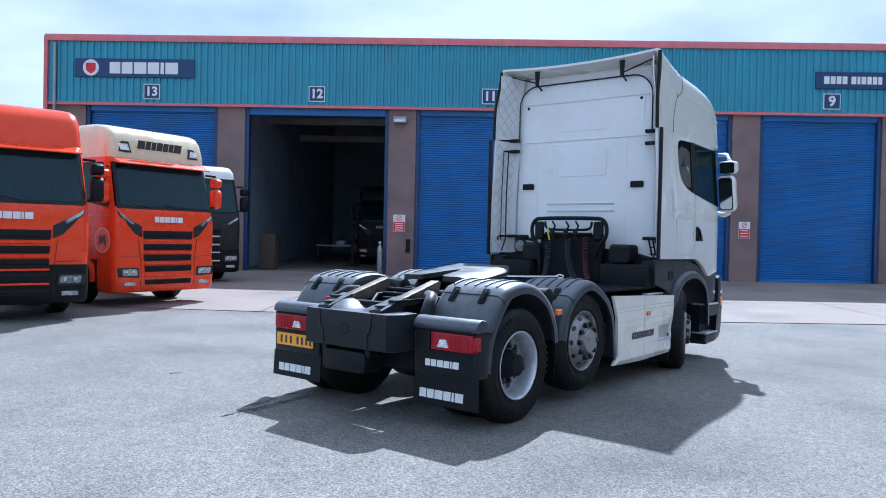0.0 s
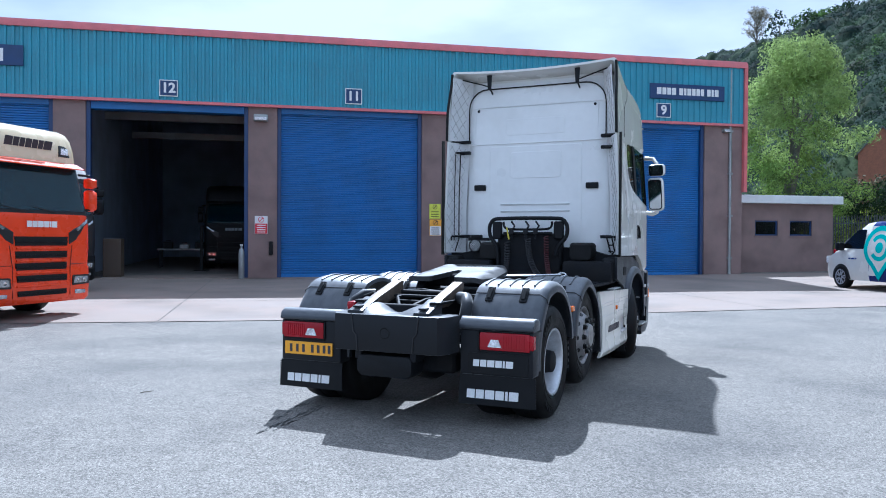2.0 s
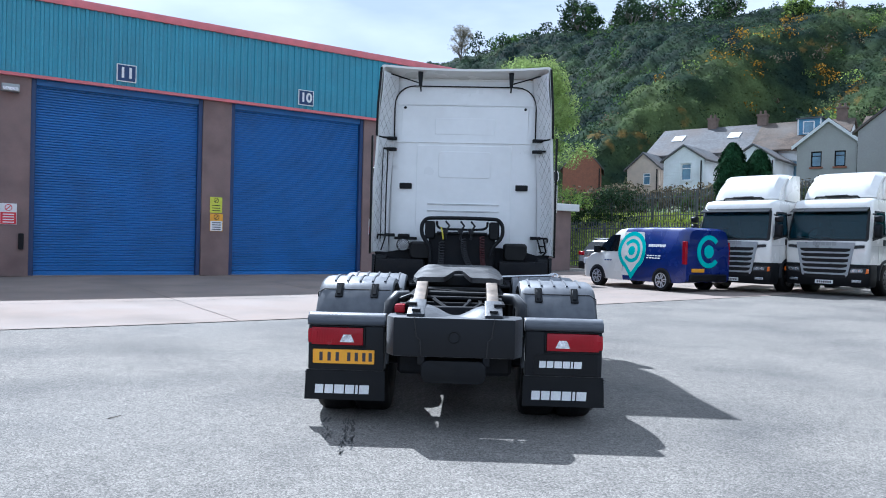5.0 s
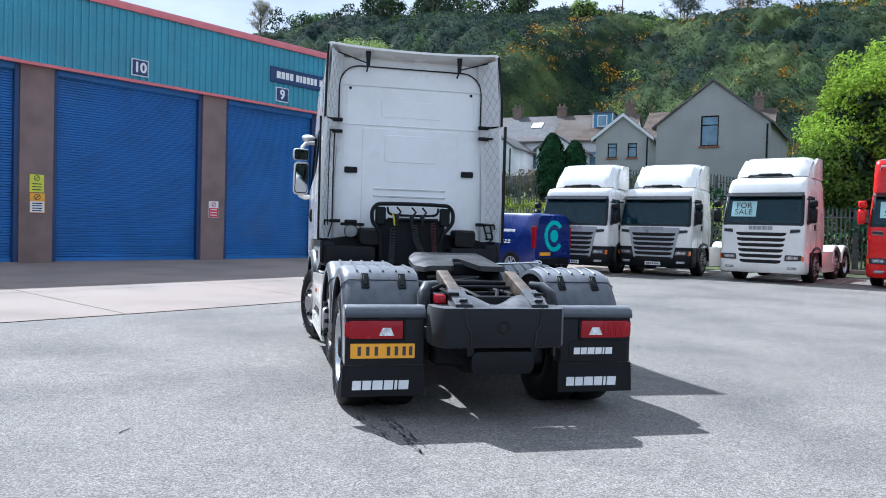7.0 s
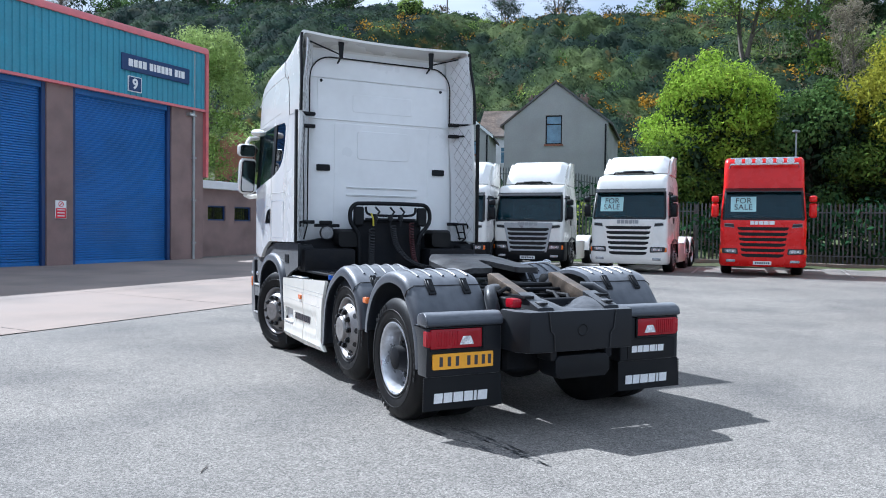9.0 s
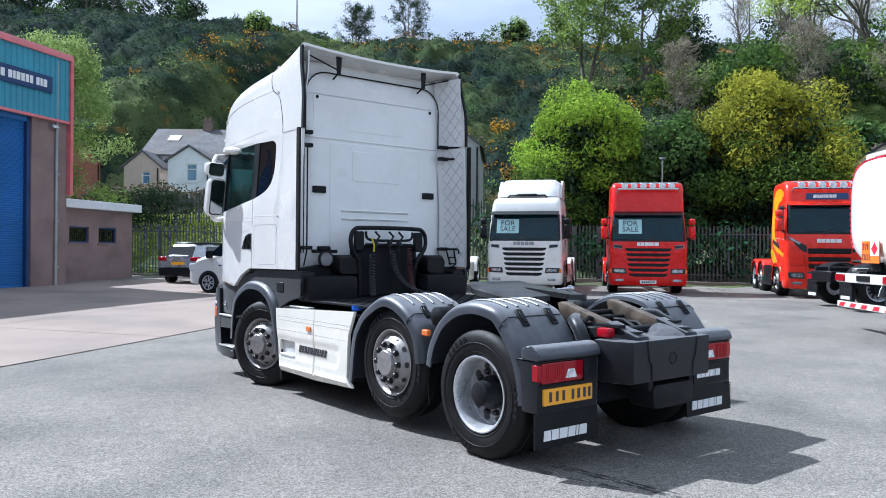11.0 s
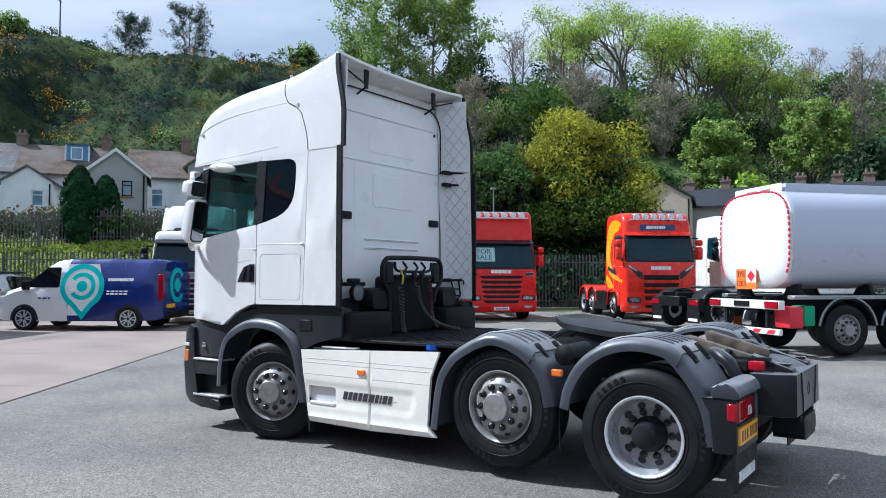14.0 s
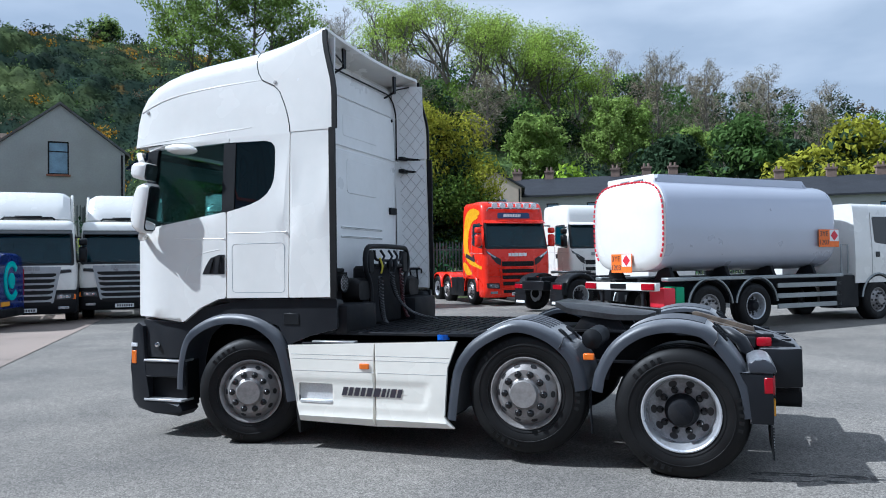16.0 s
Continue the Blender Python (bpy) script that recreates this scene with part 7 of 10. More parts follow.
for k, (y, w) in enumerate(((-0.9, 0.05), (0.75, 0.05), (2.2, 0.05), (3.6, 0.05))):
    for s in (-1, 1):
        bm = B()
        prism(bm, [(s * 0.5, 1.14), (s * 1.08, 1.18), (s * 0.98, 1.42), (s * 0.7, 1.40)], "y", y - w, y + w, 0.01)
        part("tank_cradle", bm, M_CHASSIS, tk)
for s in (-1, 1):
    flip = pose(0, 0, 0, 0, 0, 180) if s < 0 else Matrix()
    for y, deep in ((0.0, False), (1.42, True), (5.72, False)):
        wheel(tk, deep, pose(s * 1.20, y, 0.515) @ flip)
        line = arc(y, 0.515, 0.66, 8, 172, 14)
        mud = arch(y, line, s * 0.80, s * 1.24, "wing", 0.06, M_DARK, parent=tk)
        bm = B()
        tube(bm, [(s * 1.245, a, b) for a, b in line], 0.022, 6)
        part("wing_edge", bm, M_STEEL, mud, "bright metal edge strip")
    for z in (0.42, 0.66, 0.90):
        bm = B()
        box(bm, s * 1.16, s * 1.20, 2.15, 4.35, z, z + 0.11, 0.008)
        part("side_guard", bm, M_STEEL, tk)
    bm = B()
    box(bm, s * 1.02, s * 1.24, -1.2, 4.4, 1.12, 1.20, 0.015)
    part("side_rail", bm, M_STEEL, tk)
    bm = B()
    box(bm, s * 0.72, s * 1.20, 4.15, 5.0, 0.35, 1.15, 0.03)
    part("side_locker", bm, M_DARK, tk)
# rear bar with lamps and the coloured hose box
bm = B()
box(bm, -1.20, 1.20, -1.52, -1.38, 0.92, 1.10, 0.012)
bar = part("rear_bar", bm, M_CAB, tk, "white rear bar")
for s in (-1, 1):
    bm = B()
    box(bm, s * 0.78, s * 1.18, -1.55, -1.5, 0.94, 1.08, 0.01)
    part("tail_light", bm, M_REDLAMP, bar)
bm = B()
box(bm, -0.26, 0.26, -1.54, -1.5, 0.96, 1.07)
part("number_plate", bm, M_DARK, bar)
bm = B()
box(bm, -1.18, 1.18, -1.50, -1.42, 0.42, 0.54, 0.01)
low = part("under_run_bar", bm, M_CAB, tk, "white under-run bar with red chevrons")
for k in range(5):
    bm = B()
    prism(bm, [(-1.1 + k * 0.47, 0.44), (-0.88 + k * 0.47, 0.44), (-0.80 + k * 0.47, 0.52), (-1.02 + k * 0.47, 0.52)], "y", -1.506, -1.49)
    part("chevron", bm, M_SIGNRED, low)
for x in (-0.7, 0.7):
    bm = B()
    box(bm, x - 0.04, x + 0.04, -1.45, -1.38, 0.5, 0.95, 0.008)
    part("bar_leg", bm, M_CHASSIS, tk)
bm = B()
box(bm, 0.75, 1.22, -1.30, -0.98, 0.56, 0.98, 0.04, 2)
part("red_box", bm, M_SIGNRED, tk, "red moulded locker")
bm = B()
box(bm, 0.80, 1.22, -0.97, -0.72, 0.60, 1.0, 0.04, 2)
part("green_box", bm, mat("green_plastic", (0.01, 0.28, 0.12), 0.4), tk, "green moulded locker")
# its cab
bm = B()
CL = [(0.95, 7.05, 1.22), (1.5, 7.07, 1.24), (1.9, 7.03, 1.235), (2.7, 6.85, 1.19), (2.85, 6.75, 1.17), (2.92, 6.5, 1.1)]
loft(bm, [plan_ring(z, y, w, 4.85, 0.25) for z, y, w in CL])
part("cab", bm, M_CAB, tk, smooth=50)
for s in (-1, 1):
    bm = B()
    panel(bm, soften([(6.55, 1.85), (5.60, 1.95), (5.55, 2.60), (6.45, 2.60)], 0.06), [], lambda u, v, d: (s * (1.243 - 0.045 * smooth(1.85, 2.7, v) - d), u, v), 0.012, 0.2)
    part("side_window", bm, M_PRIV, tk)
    bm = B()
    box(bm, s * 1.235, s * 1.255, 5.62, 5.78, 1.58, 1.72, 0.01)
    part("door_handle", bm, M_BLACK, tk)
    bm = B()
    tube(bm, [(s * 1.245, 5.48, 1.0), (s * 1.243, 5.48, 1.9), (s * 1.20, 5.48, 2.7)], 0.006, 4)
    part("door_seam", bm, M_STITCH, tk)
bm = B()
loft(bm, [plan_ring(z, y, w, 6.3, 0.22) for z, y, w in ((0.3, 7.0, 1.2), (0.5, 7.08, 1.24), (0.97, 7.08, 1.24))])
part("bumper", bm, M_CAB, tk)
bm = B()
panel(bm, [(-1.0, 1.85), (1.0, 1.85), (0.98, 2.62), (-0.98, 2.62)], [], lambda u, v, d: (u, 7.08 - 0.22 * (v - 1.85) - 0.05 * u * u - d, v), 0.02, 0.2)
part("windscreen", bm, M_PRIV, tk)
for s in (-1, 1):
    bm = B()
    box(bm, s * 1.28, s * 1.46, 6.75, 6.9, 1.95, 2.45, 0.04, 2)
    part("mirror_head", bm, M_DARK, tk)
bm = B()
tube(bm, [(1.1, 4.5, 1.2), (1.1, 4.5, 1.9), (1.1, 4.75, 1.9), (1.1, 4.75, 1.2)], 0.02, 6)
part("hand_rail", bm, M_STEEL, tk)

cone = thing("traffic_cone", "small orange traffic cone with a white band on the asphalt", "cone", m=spot(19.1, 4.16, 0, 1.0))
bm = B()
box(bm, -0.19, 0.19, -0.19, 0.19, 0.0, 0.035, 0.008)
part("base", bm, M_BLACK, cone)
bm = B()
lathe(bm, [(0.15, 0.035), (0.035, 0.72), (0.001, 0.725)], axis="z", n=20)
body = part("body", bm, M_HAZARD, cone)
bm = B()
lathe(bm, [(0.105, 0.33), (0.075, 0.49)], axis="z", n=20)
part("band", bm, M_WHITE, body, "white reflective band")

# ---- delivery van: y = 0 at the front axle ----
van = thing("delivery_van", "white and dark blue van with a teal ring print", "van", m=spot(5.69, 21.47, 121.8, 1.07))


def van_ring(y, w, z0, zs, zt, wt):
    """A cross-section: sill, shoulder and roof."""
    pts = [(w * 0.96, z0), (w, z0 + 0.18), (w, zs), (wt, zt - 0.14), (wt - 0.10, zt - 0.03), (wt - 0.3, zt)]
    return [(x, y, z) for x, z in pts] + [(-x, y, z) for x, z in reversed(pts)]


SECT = [(0.86, 0.70, 0.42, 0.62, 0.74, 0.55), (0.82, 0.86, 0.32, 0.75, 0.92, 0.74), (0.62, 0.95, 0.28, 0.92, 1.10, 0.84), (0.30, 0.985, 0.26, 1.05, 1.20, 0.86), (0.02, 0.99, 0.26, 1.12, 1.29, 0.86),
        (-0.30, 0.99, 0.26, 1.14, 1.56, 0.84), (-0.62, 0.99, 0.26, 1.15, 1.83, 0.82), (-0.85, 0.99, 0.26, 1.15, 1.94, 0.83), (-1.20, 0.99, 0.26, 1.15, 1.985, 0.84)]
TAIL = [(-1.20, 0.99, 0.26, 1.15, 1.985, 0.84), (-2.4, 0.99, 0.26, 1.15, 1.99, 0.85), (-3.55, 0.985, 0.28, 1.15, 1.975, 0.845), (-3.80, 0.975, 0.32, 1.15, 1.95, 0.84), (-3.88, 0.95, 0.40, 1.12, 1.90, 0.80)]
bm = B()
loft(bm, [van_ring(*r) for r in SECT])
part("front_body", bm, M_CAB, van, smooth=35)
bm = B()
loft(bm, [van_ring(*r) for r in TAIL])
part("rear_body", bm, M_VANBLUE, van, "dark blue wrapped rear body", smooth=35)
for s in (-1, 1):
    bm = B()
    panel(bm, soften([(0.0, 1.19), (-0.98, 1.18), (-0.98, 1.74), (-0.62, 1.74), (-0.10, 1.30)], 0.05), [], lambda u, v, d: (s * (0.99 - 0.205 * max(0, v - 1.15) + 0.010 - d), u, v), 0.012, 0.15)
    part("side_window", bm, M_PRIV, van)
    bm = B()
    box(bm, s * 1.0, s * 1.2, -0.18, -0.02, 1.12, 1.36, 0.04, 2)
    part("wing_mirror", bm, M_DARK, van)
    f = lambda u, v, d: (s * (0.99 - 0.195 * max(0, v - 1.15) + 0.014 - d), u, v)
    # ring print: a pin shape of rings
    out = arc(-1.62, 1.22, 0.62, -60, 240, 26) + [(-1.62, 0.30)]
    inn = arc(-1.62, 1.22, 0.48, -58, 238, 26) + [(-1.62, 0.52)]
    bm = B()
    panel(bm, out, [inn], f, 0.004, 0)
    pr = part("ring_print", bm, M_TEALLOGO, van, "teal ring print")
    for r0, r1 in ((0.38, 0.26), (0.15, 0.0)):
        bm = B()
        ring = arc(-1.62, 1.22, r0, 35 if r1 else 0, 325 if r1 else 360, 24)
        panel(bm, (ring + list(reversed(arc(-1.62, 1.22, r1, 35, 325, 24)))) if r1 else ring[:-1], [], f, 0.004, 0)
        part("ring", bm, M_TEALLOGO, pr)
    bm = B()
    panel(bm, out[:-1] + [(-1.62, 0.34)], [], lambda u, v, d: (s * (0.99 - 0.195 * max(0, v - 1.15) + 0.010 - d), u, v), 0.004, 0.2)
    part("print_field", bm, M_CAB, pr)
    bm = B()
    panel(bm, [(-1.19, 0.42), (-1.19, 1.83), (-2.05, 1.83), (-2.20, 1.30), (-1.66, 0.42)], [], lambda u, v, d: (s * (0.99 - 0.195 * max(0, v - 1.15) + 0.006 - d), u, v), 0.004, 0.2)
    part("white_wrap", bm, M_CAB, van, "white forward part of the wrap")
    mk = B()
    box(mk, -0.4, 0.4, -0.001, 0.001, 0.0, 0.003)
    mk = part("side_print", mk, M_VANBLUE, van, m=pose(s * 0.955, -2.75, 1.36, 0, 0, 90 * s) @ pose(0, 0, 0, -13, 0, 0))
    letters(mk, M_WHITE, (0.8, 0.6, 0.8, 0.6, 0.5, 0.6, 0.8, 0.6, 0.4, 0.25, 0.6, 0.5), -0.42, 0.0, 0.085, 0.0, 0.12)
    for k in range(2):
        letters(mk, M_WHITE, (2.2, 3.0, 1.8, 2.6, 3.0), -0.42, -0.30 - k * 0.075, 0.035, 0.0, 1.0)
    letters(mk, M_VANBLUE, (2.2, 3.0, 1.8), 2.02 * (1 if s > 0 else -1) - 0.3, -0.50, 0.04, 0.0, 0.8)
    bm = B()
    box(bm, s * 0.90, s * 0.985, -3.89, -3.74, 0.85, 1.55, 0.015)
    part("tail_light", bm, M_REDLAMP, van)
    for y in (0.0, -2.93):
        flip = pose(0, 0, 0, 0, 0, 180) if s < 0 else Matrix()
        bm = B()
        lathe(bm, [(0.225, 0.0), (0.235, 0.012), (0.31, 0.012), (0.335, -0.02), (0.335, -0.20), (0.2, -0.2)], n=36, closed=True)
        w = part("wheel", bm, M_RUBBER, van, m=pose(s * 1.0, y, 0.335) @ flip)
        bm = B()
        lathe(bm, [(0.235, 0.0), (0.225, 0.012), (0.21, -0.02), (0.06, -0.005), (0.05, 0.012), (0.001, 0.014)], n=30)
        rim = part("rim", bm, M_BLACK, w)
        bm = B()
        for k in range(10):
            a = 2 * math.pi * k / 10
            box(bm, -0.004, 0.014, -0.017, 0.017, 0.04, 0.22, m=Matrix.Rotation(a + (0.09 if k % 2 else -0.09), 4, "X"))
        lathe(bm, [(0.225, 0.0), (0.232, 0.016), (0.205, 0.014), (0.205, 0.0)], n=30, closed=True)
        part("spoked_rim", bm, M_RIM, w)
        bm = B()
        prism(bm, arc(y, 0.335, 0.385, -8, 188, 20), "x", s * 0.90, s * 0.995)
        part("wheel_arch", bm, M_BLACK, van)
    bm = B()
    box(bm, s * 0.60, s * 0.93, 0.55, 0.82, 0.72, 0.95, 0.05, 2)
    part("headlight", bm, M_CLEARLAMP, van)
bm = B()
panel(bm, [(-0.78, 0.02), (0.78, 0.02), (0.72, 0.72), (-0.72, 0.72)], [], lambda u, v, d: (u, -0.08 - v * 0.86, 1.34 + v * 0.70 + 0.012 - d), 0.01, 0.2)
part("windscreen", bm, M_PRIV, van)
bm = B()
box(bm, -0.80, 0.80, -3.93, -3.80, 0.34, 0.56, 0.03)
part("rear_bumper", bm, M_DARK, van)
bm = B()
box(bm, -0.72, -0.20, -3.91, -3.88, 0.62, 0.73)
part("number_plate", bm, M_PLATE, van)
bm = B()
ring = arc(0.0, 1.25, 0.50, 40, 320, 24) + list(reversed(arc(0.0, 1.25, 0.36, 40, 320, 24)))
prism(bm, ring, "y", -3.905, -3.87)
part("rear_ring_print", bm, M_TEALLOGO, van)
bm = B()
prism(bm, arc(0.0, 1.25, 0.20, 0, 345, 20), "y", -3.905, -3.87)
part("rear_disc_print", bm, M_TEALLOGO, van)

# ---- small estate car beyond the van, seen from behind ----
car = thing("hatchback_car", "pale silver hatchback car by the boundary fence", "car", m=spot(5.45, 25.6, 35.4, 1.05))
CS = [(0.0, 0.78, 0.40, 0.85, 0.98, 0.66), (-0.08, 0.86, 0.32, 0.92, 1.05, 0.70), (0.35, 0.89, 0.24, 0.92, 1.50, 0.58), (1.2, 0.90, 0.22, 0.92, 1.55, 0.62), (2.3, 0.90, 0.22, 0.92, 1.42, 0.62), (2.9, 0.90, 0.22, 0.90, 1.02, 0.70), (3.9, 0.85, 0.26, 0.78, 0.86, 0.62), (4.15, 0.70, 0.36, 0.6, 0.68, 0.5)]
bm = B()
loft(bm, [van_ring(*r) for r in CS[1:]])
part("body", bm, M_SILVERCAR, car, smooth=35)
bm = B()
panel(bm, soften([(-0.60, 1.02), (0.60, 1.02), (0.52, 1.42), (-0.52, 1.42)], 0.06), [], lambda u, v, d: (u, -0.10 + 0.86 * (v - 1.0) - 0.02 + d, v), 0.02, 0.2)
part("rear_window", bm, M_PRIV, car)
for s in (-1, 1):
    bm = B()
    box(bm, s * 0.52, s * 0.86, -0.13, 0.1, 0.86, 1.02, 0.03)
    part("tail_light", bm, M_REDLAMP, car)
    bm = B()
    panel(bm, soften([(0.6, 0.98), (2.75, 0.98), (2.3, 1.38), (0.8, 1.42)], 0.08), [], lambda u, v, d: (s * (0.90 - 0.55 * max(0, v - 0.92) + 0.01 - d), u, v), 0.012, 0.25)
    part("side_window", bm, M_PRIV, car)
    for y in (0.62, 3.2):
        bm = B()
        lathe(bm, [(0.001, 0.0), (0.22, 0.0), (0.23, 0.01), (0.31, 0.0), (0.325, -0.03), (0.325, -0.2), (0.001, -0.2)], c=(s * 0.90, y, 0.325), axis="x", n=28, sign=s)
        part("wheel", bm, M_RUBBER, car)
bm = B()
box(bm, -0.82, 0.82, -0.14, 0.05, 0.30, 0.62, 0.05, 2)
part("rear_bumper", bm, M_DARK, car)
bm = B()
box(bm, -0.26, 0.26, -0.15, -0.08, 0.72, 0.83)
part("number_plate", bm, M_PLATE, car)
bm = B()
box(bm, -0.55, 0.55, 0.45, 2.2, 1.50, 1.58, 0.03)
part("roof_panel", bm, M_BLACK, car, "black roof")

# ---- annex and fittings of the workshop ----
M_FASCIA = mat("white_fascia", (0.72, 0.73, 0.74), 0.6, var=0.06)
M_SLATE = mat("grey_slate", (0.12, 0.122, 0.128), 0.75, var=0.4, scale=1.1, fine=7, bump=0.02, bump_scale=6, dirt=(0.13, 0.095, 0.072), dirt_amount=0.95, dirt_scale=0.3, spec=0.2)
M_RENDER_G = mat("grey_render", (0.36, 0.36, 0.35), 0.9, var=0.08, scale=0.6, fine=12, dirt=(0.28, 0.27, 0.25), dirt_amount=0.6, dirt_scale=0.5)
M_RENDER_W = mat("white_render", (0.80, 0.81, 0.82), 0.9, var=0.06, scale=0.8, fine=12, dirt=(0.50, 0.49, 0.46), dirt_amount=0.5, dirt_scale=0.6)
M_RENDER_C = mat("cream_render", (0.58, 0.47, 0.38), 0.9, var=0.06, dirt=(0.42, 0.38, 0.31), dirt_amount=0.5)
M_BRICKR = mat("red_brick", (0.27, 0.11, 0.07), 0.9, var=0.15, fine=8)
M_SOOT = mat("sooty_brick", (0.19, 0.135, 0.11), 0.95, var=0.2)
M_FENCE = mat("weathered_palisade", (0.13, 0.138, 0.14), 0.65, metal=0.2, var=0.25, scale=1.5, fine=20, dirt=(0.09, 0.075, 0.06), dirt_amount=0.6, dirt_scale=2)
M_BARK = mat("bark", (0.13, 0.112, 0.092), 0.95, var=0.3, scale=3, fine=20)

annex = thing("annex_building", "low brown brick annex with a white flat-roof fascia", "building", m=FAC)
AX0, AX1, AY = 22.36, 27.45, 1.05
wins = [(23.68, 24.76, 1.86, 2.50), (25.34, 26.42, 1.86, 2.50)]
bm = B()
panel(bm, [(AX0, 0.0), (AX1, 0.0), (AX1, 3.3), (AX0, 3.3)], [[(a, c), (b, c), (b, d), (a, d)] for a, b, c, d in wins], lambda u, v, d: (u, AY + d, v), 0.25, 0)
part("wall", bm, M_PIER, annex, smooth=0)
bm = B()
box(bm, AX1 - 0.25, AX1, AY + 0.25, AY + 7, 0.0, 3.3)
part("wall", bm, M_PIER, annex)
bm = B()
box(bm, AX0, AX1 + 0.3, AY - 0.28, AY + 7, 3.22, 3.56, 0.015)
part("roof", bm, M_FASCIA, annex, "white fascia and flat roof")
for a, b, c, d in wins:
    bm = B()
    for q in ((a, b, c, c + 0.06), (a, b, d - 0.06, d), (a, a + 0.06, c, d), (b - 0.06, b, c, d)):
        box(bm, q[0], q[1], AY + 0.06, AY + 0.14, q[2], q[3])
    w = part("window", bm, M_NAVY, annex, "small dark blue window frame")
    bm = B()
    box(bm, a + 0.05, b - 0.05, AY + 0.10, AY + 0.11, c + 0.05, d - 0.05)
    part("pane", bm, M_PRIV, w)
    bm = B()
    box(bm, a - 0.05, b + 0.05, AY - 0.04, AY + 0.1, c - 0.06, c)
    part("sill", bm, M_PIER, w)
pipe = thing("downpipe", "grey rainwater downpipe fixed to the corner pier", "pipe", m=FAC)
bm = B()
tube(bm, [(21.78, -0.02, 0.05), (21.78, -0.02, 8.5)], 0.06, 10)
part("pipe", bm, M_STEEL, pipe)
for z in (0.9, 2.6, 4.3, 6.0):
    bm = B()
    box(bm, 21.69, 21.87, -0.09, 0.03, z, z + 0.07)
    part("bracket", bm, M_STEEL, pipe)
pipe = thing("downpipe", "grey rainwater downpipe fixed to the end of the front", "pipe", m=FAC)
bm = B()
tube(bm, [(-9.45, -0.14, 0.05), (-9.45, -0.14, 8.5)], 0.06, 10)
part("pipe", bm, M_STEEL, pipe)
for x, z, s in ((3.36, 5.86, 1.0), (21.55, 6.05, 0.6)):
    fl = thing("floodlight", "small grey floodlight fixed to a pier", "light", group="floodlights", m=FAC @ pose(x, -0.1, z))
    bm = B()
    box(bm, -0.24 * s, 0.24 * s, -0.16 * s, 0.12, -0.12 * s, 0.10 * s, 0.03, 2)
    part("housing", bm, M_STEEL, fl)
    bm = B()
    box(bm, -0.2 * s, 0.2 * s, -0.18 * s, -0.1 * s, -0.10 * s, 0.0, 0.01)
    part("lens", bm, M_CLEARLAMP, fl)
bx = thing("isolator_box", "small dark switch box on the pier", "switch", m=FAC @ pose(3.72, 0.0, 1.28))
bm = B()
box(bm, -0.07, 0.07, -0.08, 0.03, -0.24, 0.24, 0.015)
part("housing", bm, M_DARK, bx)
# inside the open bay
st = thing("storage_cupboard", "tall wooden cupboard standing inside the open bay", "cupboard", m=FAC @ pose(-1.75, 1.3, BASE + 0.02))
bm = B()
box(bm, -0.3, 0.3, -0.3, 0.3, 0.0, 1.35, 0.01)
part("carcass", bm, mat("plywood", (0.10, 0.07, 0.05), 0.7), st)
bm = B()
box(bm, -0.27, 0.27, -0.32, -0.30, 0.05, 1.30, 0.005)
part("door", bm, mat("plywood_door", (0.085, 0.06, 0.045), 0.7), st)
bn = thing("workbench", "cluttered steel workbench at the back of the bay", "table", m=FAC @ pose(0.2, 8.0, BASE + 0.02))
bm = B()
box(bm, -1.4, 1.4, -0.4, 0.4, 0.85, 0.92, 0.01)
part("top", bm, M_STEEL, bn)
for x in (-1.3, 1.3):
    for y in (-0.33, 0.33):
        bm = B()
        box(bm, x - 0.04, x + 0.04, y - 0.04, y + 0.04, 0.0, 0.85)
        part("leg", bm, M_DARK, bn)
for k, (x, h, c) in enumerate(((-1.0, 0.3, M_DARK), (-0.3, 0.2, M_STEEL), (0.35, 0.28, M_DARK), (0.9, 0.35, M_STEEL))):
    tb = thing("tool_box", "small tool box standing on the workbench", "box", group="tool boxes", m=FAC @ pose(0.2 + x, 8.0, BASE + 0.94))
    bm = B()
    box(bm, -0.2, 0.2, -0.15, 0.15, 0.0, h, 0.02)
    part("body", bm, c, tb)
    bm = B()
    tube(bm, [(-0.1, 0, h), (-0.1, 0, h + 0.06), (0.1, 0, h + 0.06), (0.1, 0, h)], 0.012, 6)
    part("handle", bm, M_DARK, tb)
jk = thing("jack_stand", "dark steel lifting column in the dim bay", "stand", m=FAC @ pose(0.85, 5.5, BASE + 0.02))
bm = B()
box(bm, -0.06, 0.06, -0.06, 0.06, 0.0, 1.9, 0.01)
part("column", bm, M_DARK, jk)
bm = B()
box(bm, -0.3, 0.3, -0.3, 0.3, 0.0, 0.06, 0.01)
part("base", bm, M_DARK, jk)
bt = thing("gas_cylinder", "tall grey gas cylinder beside the doorway", "cylinder", m=FAC @ pose(2.72, -0.25, BASE))
bm = B()
lathe(bm, [(0.09, 0.0), (0.1, 0.03), (0.1, 0.9), (0.07, 1.02), (0.03, 1.06), (0.03, 1.16), (0.001, 1.17)], axis="z", n=16)
part("body", bm, M_STEEL, bt)
bm = B()
box(bm, -0.05, 0.05, -0.02, 0.02, 1.12, 1.2, 0.01)
part("valve", bm, M_CHROME, bt)
parked_truck("parked_tractor", "dark tractor unit standing inside the dim open bay", FAC @ pose(2.1, 6.5, BASE + 0.02, 0, 0, 180), "new", M_DARK, roof=HIGH, axles=(-1.42, -5.3), plate_on=False)
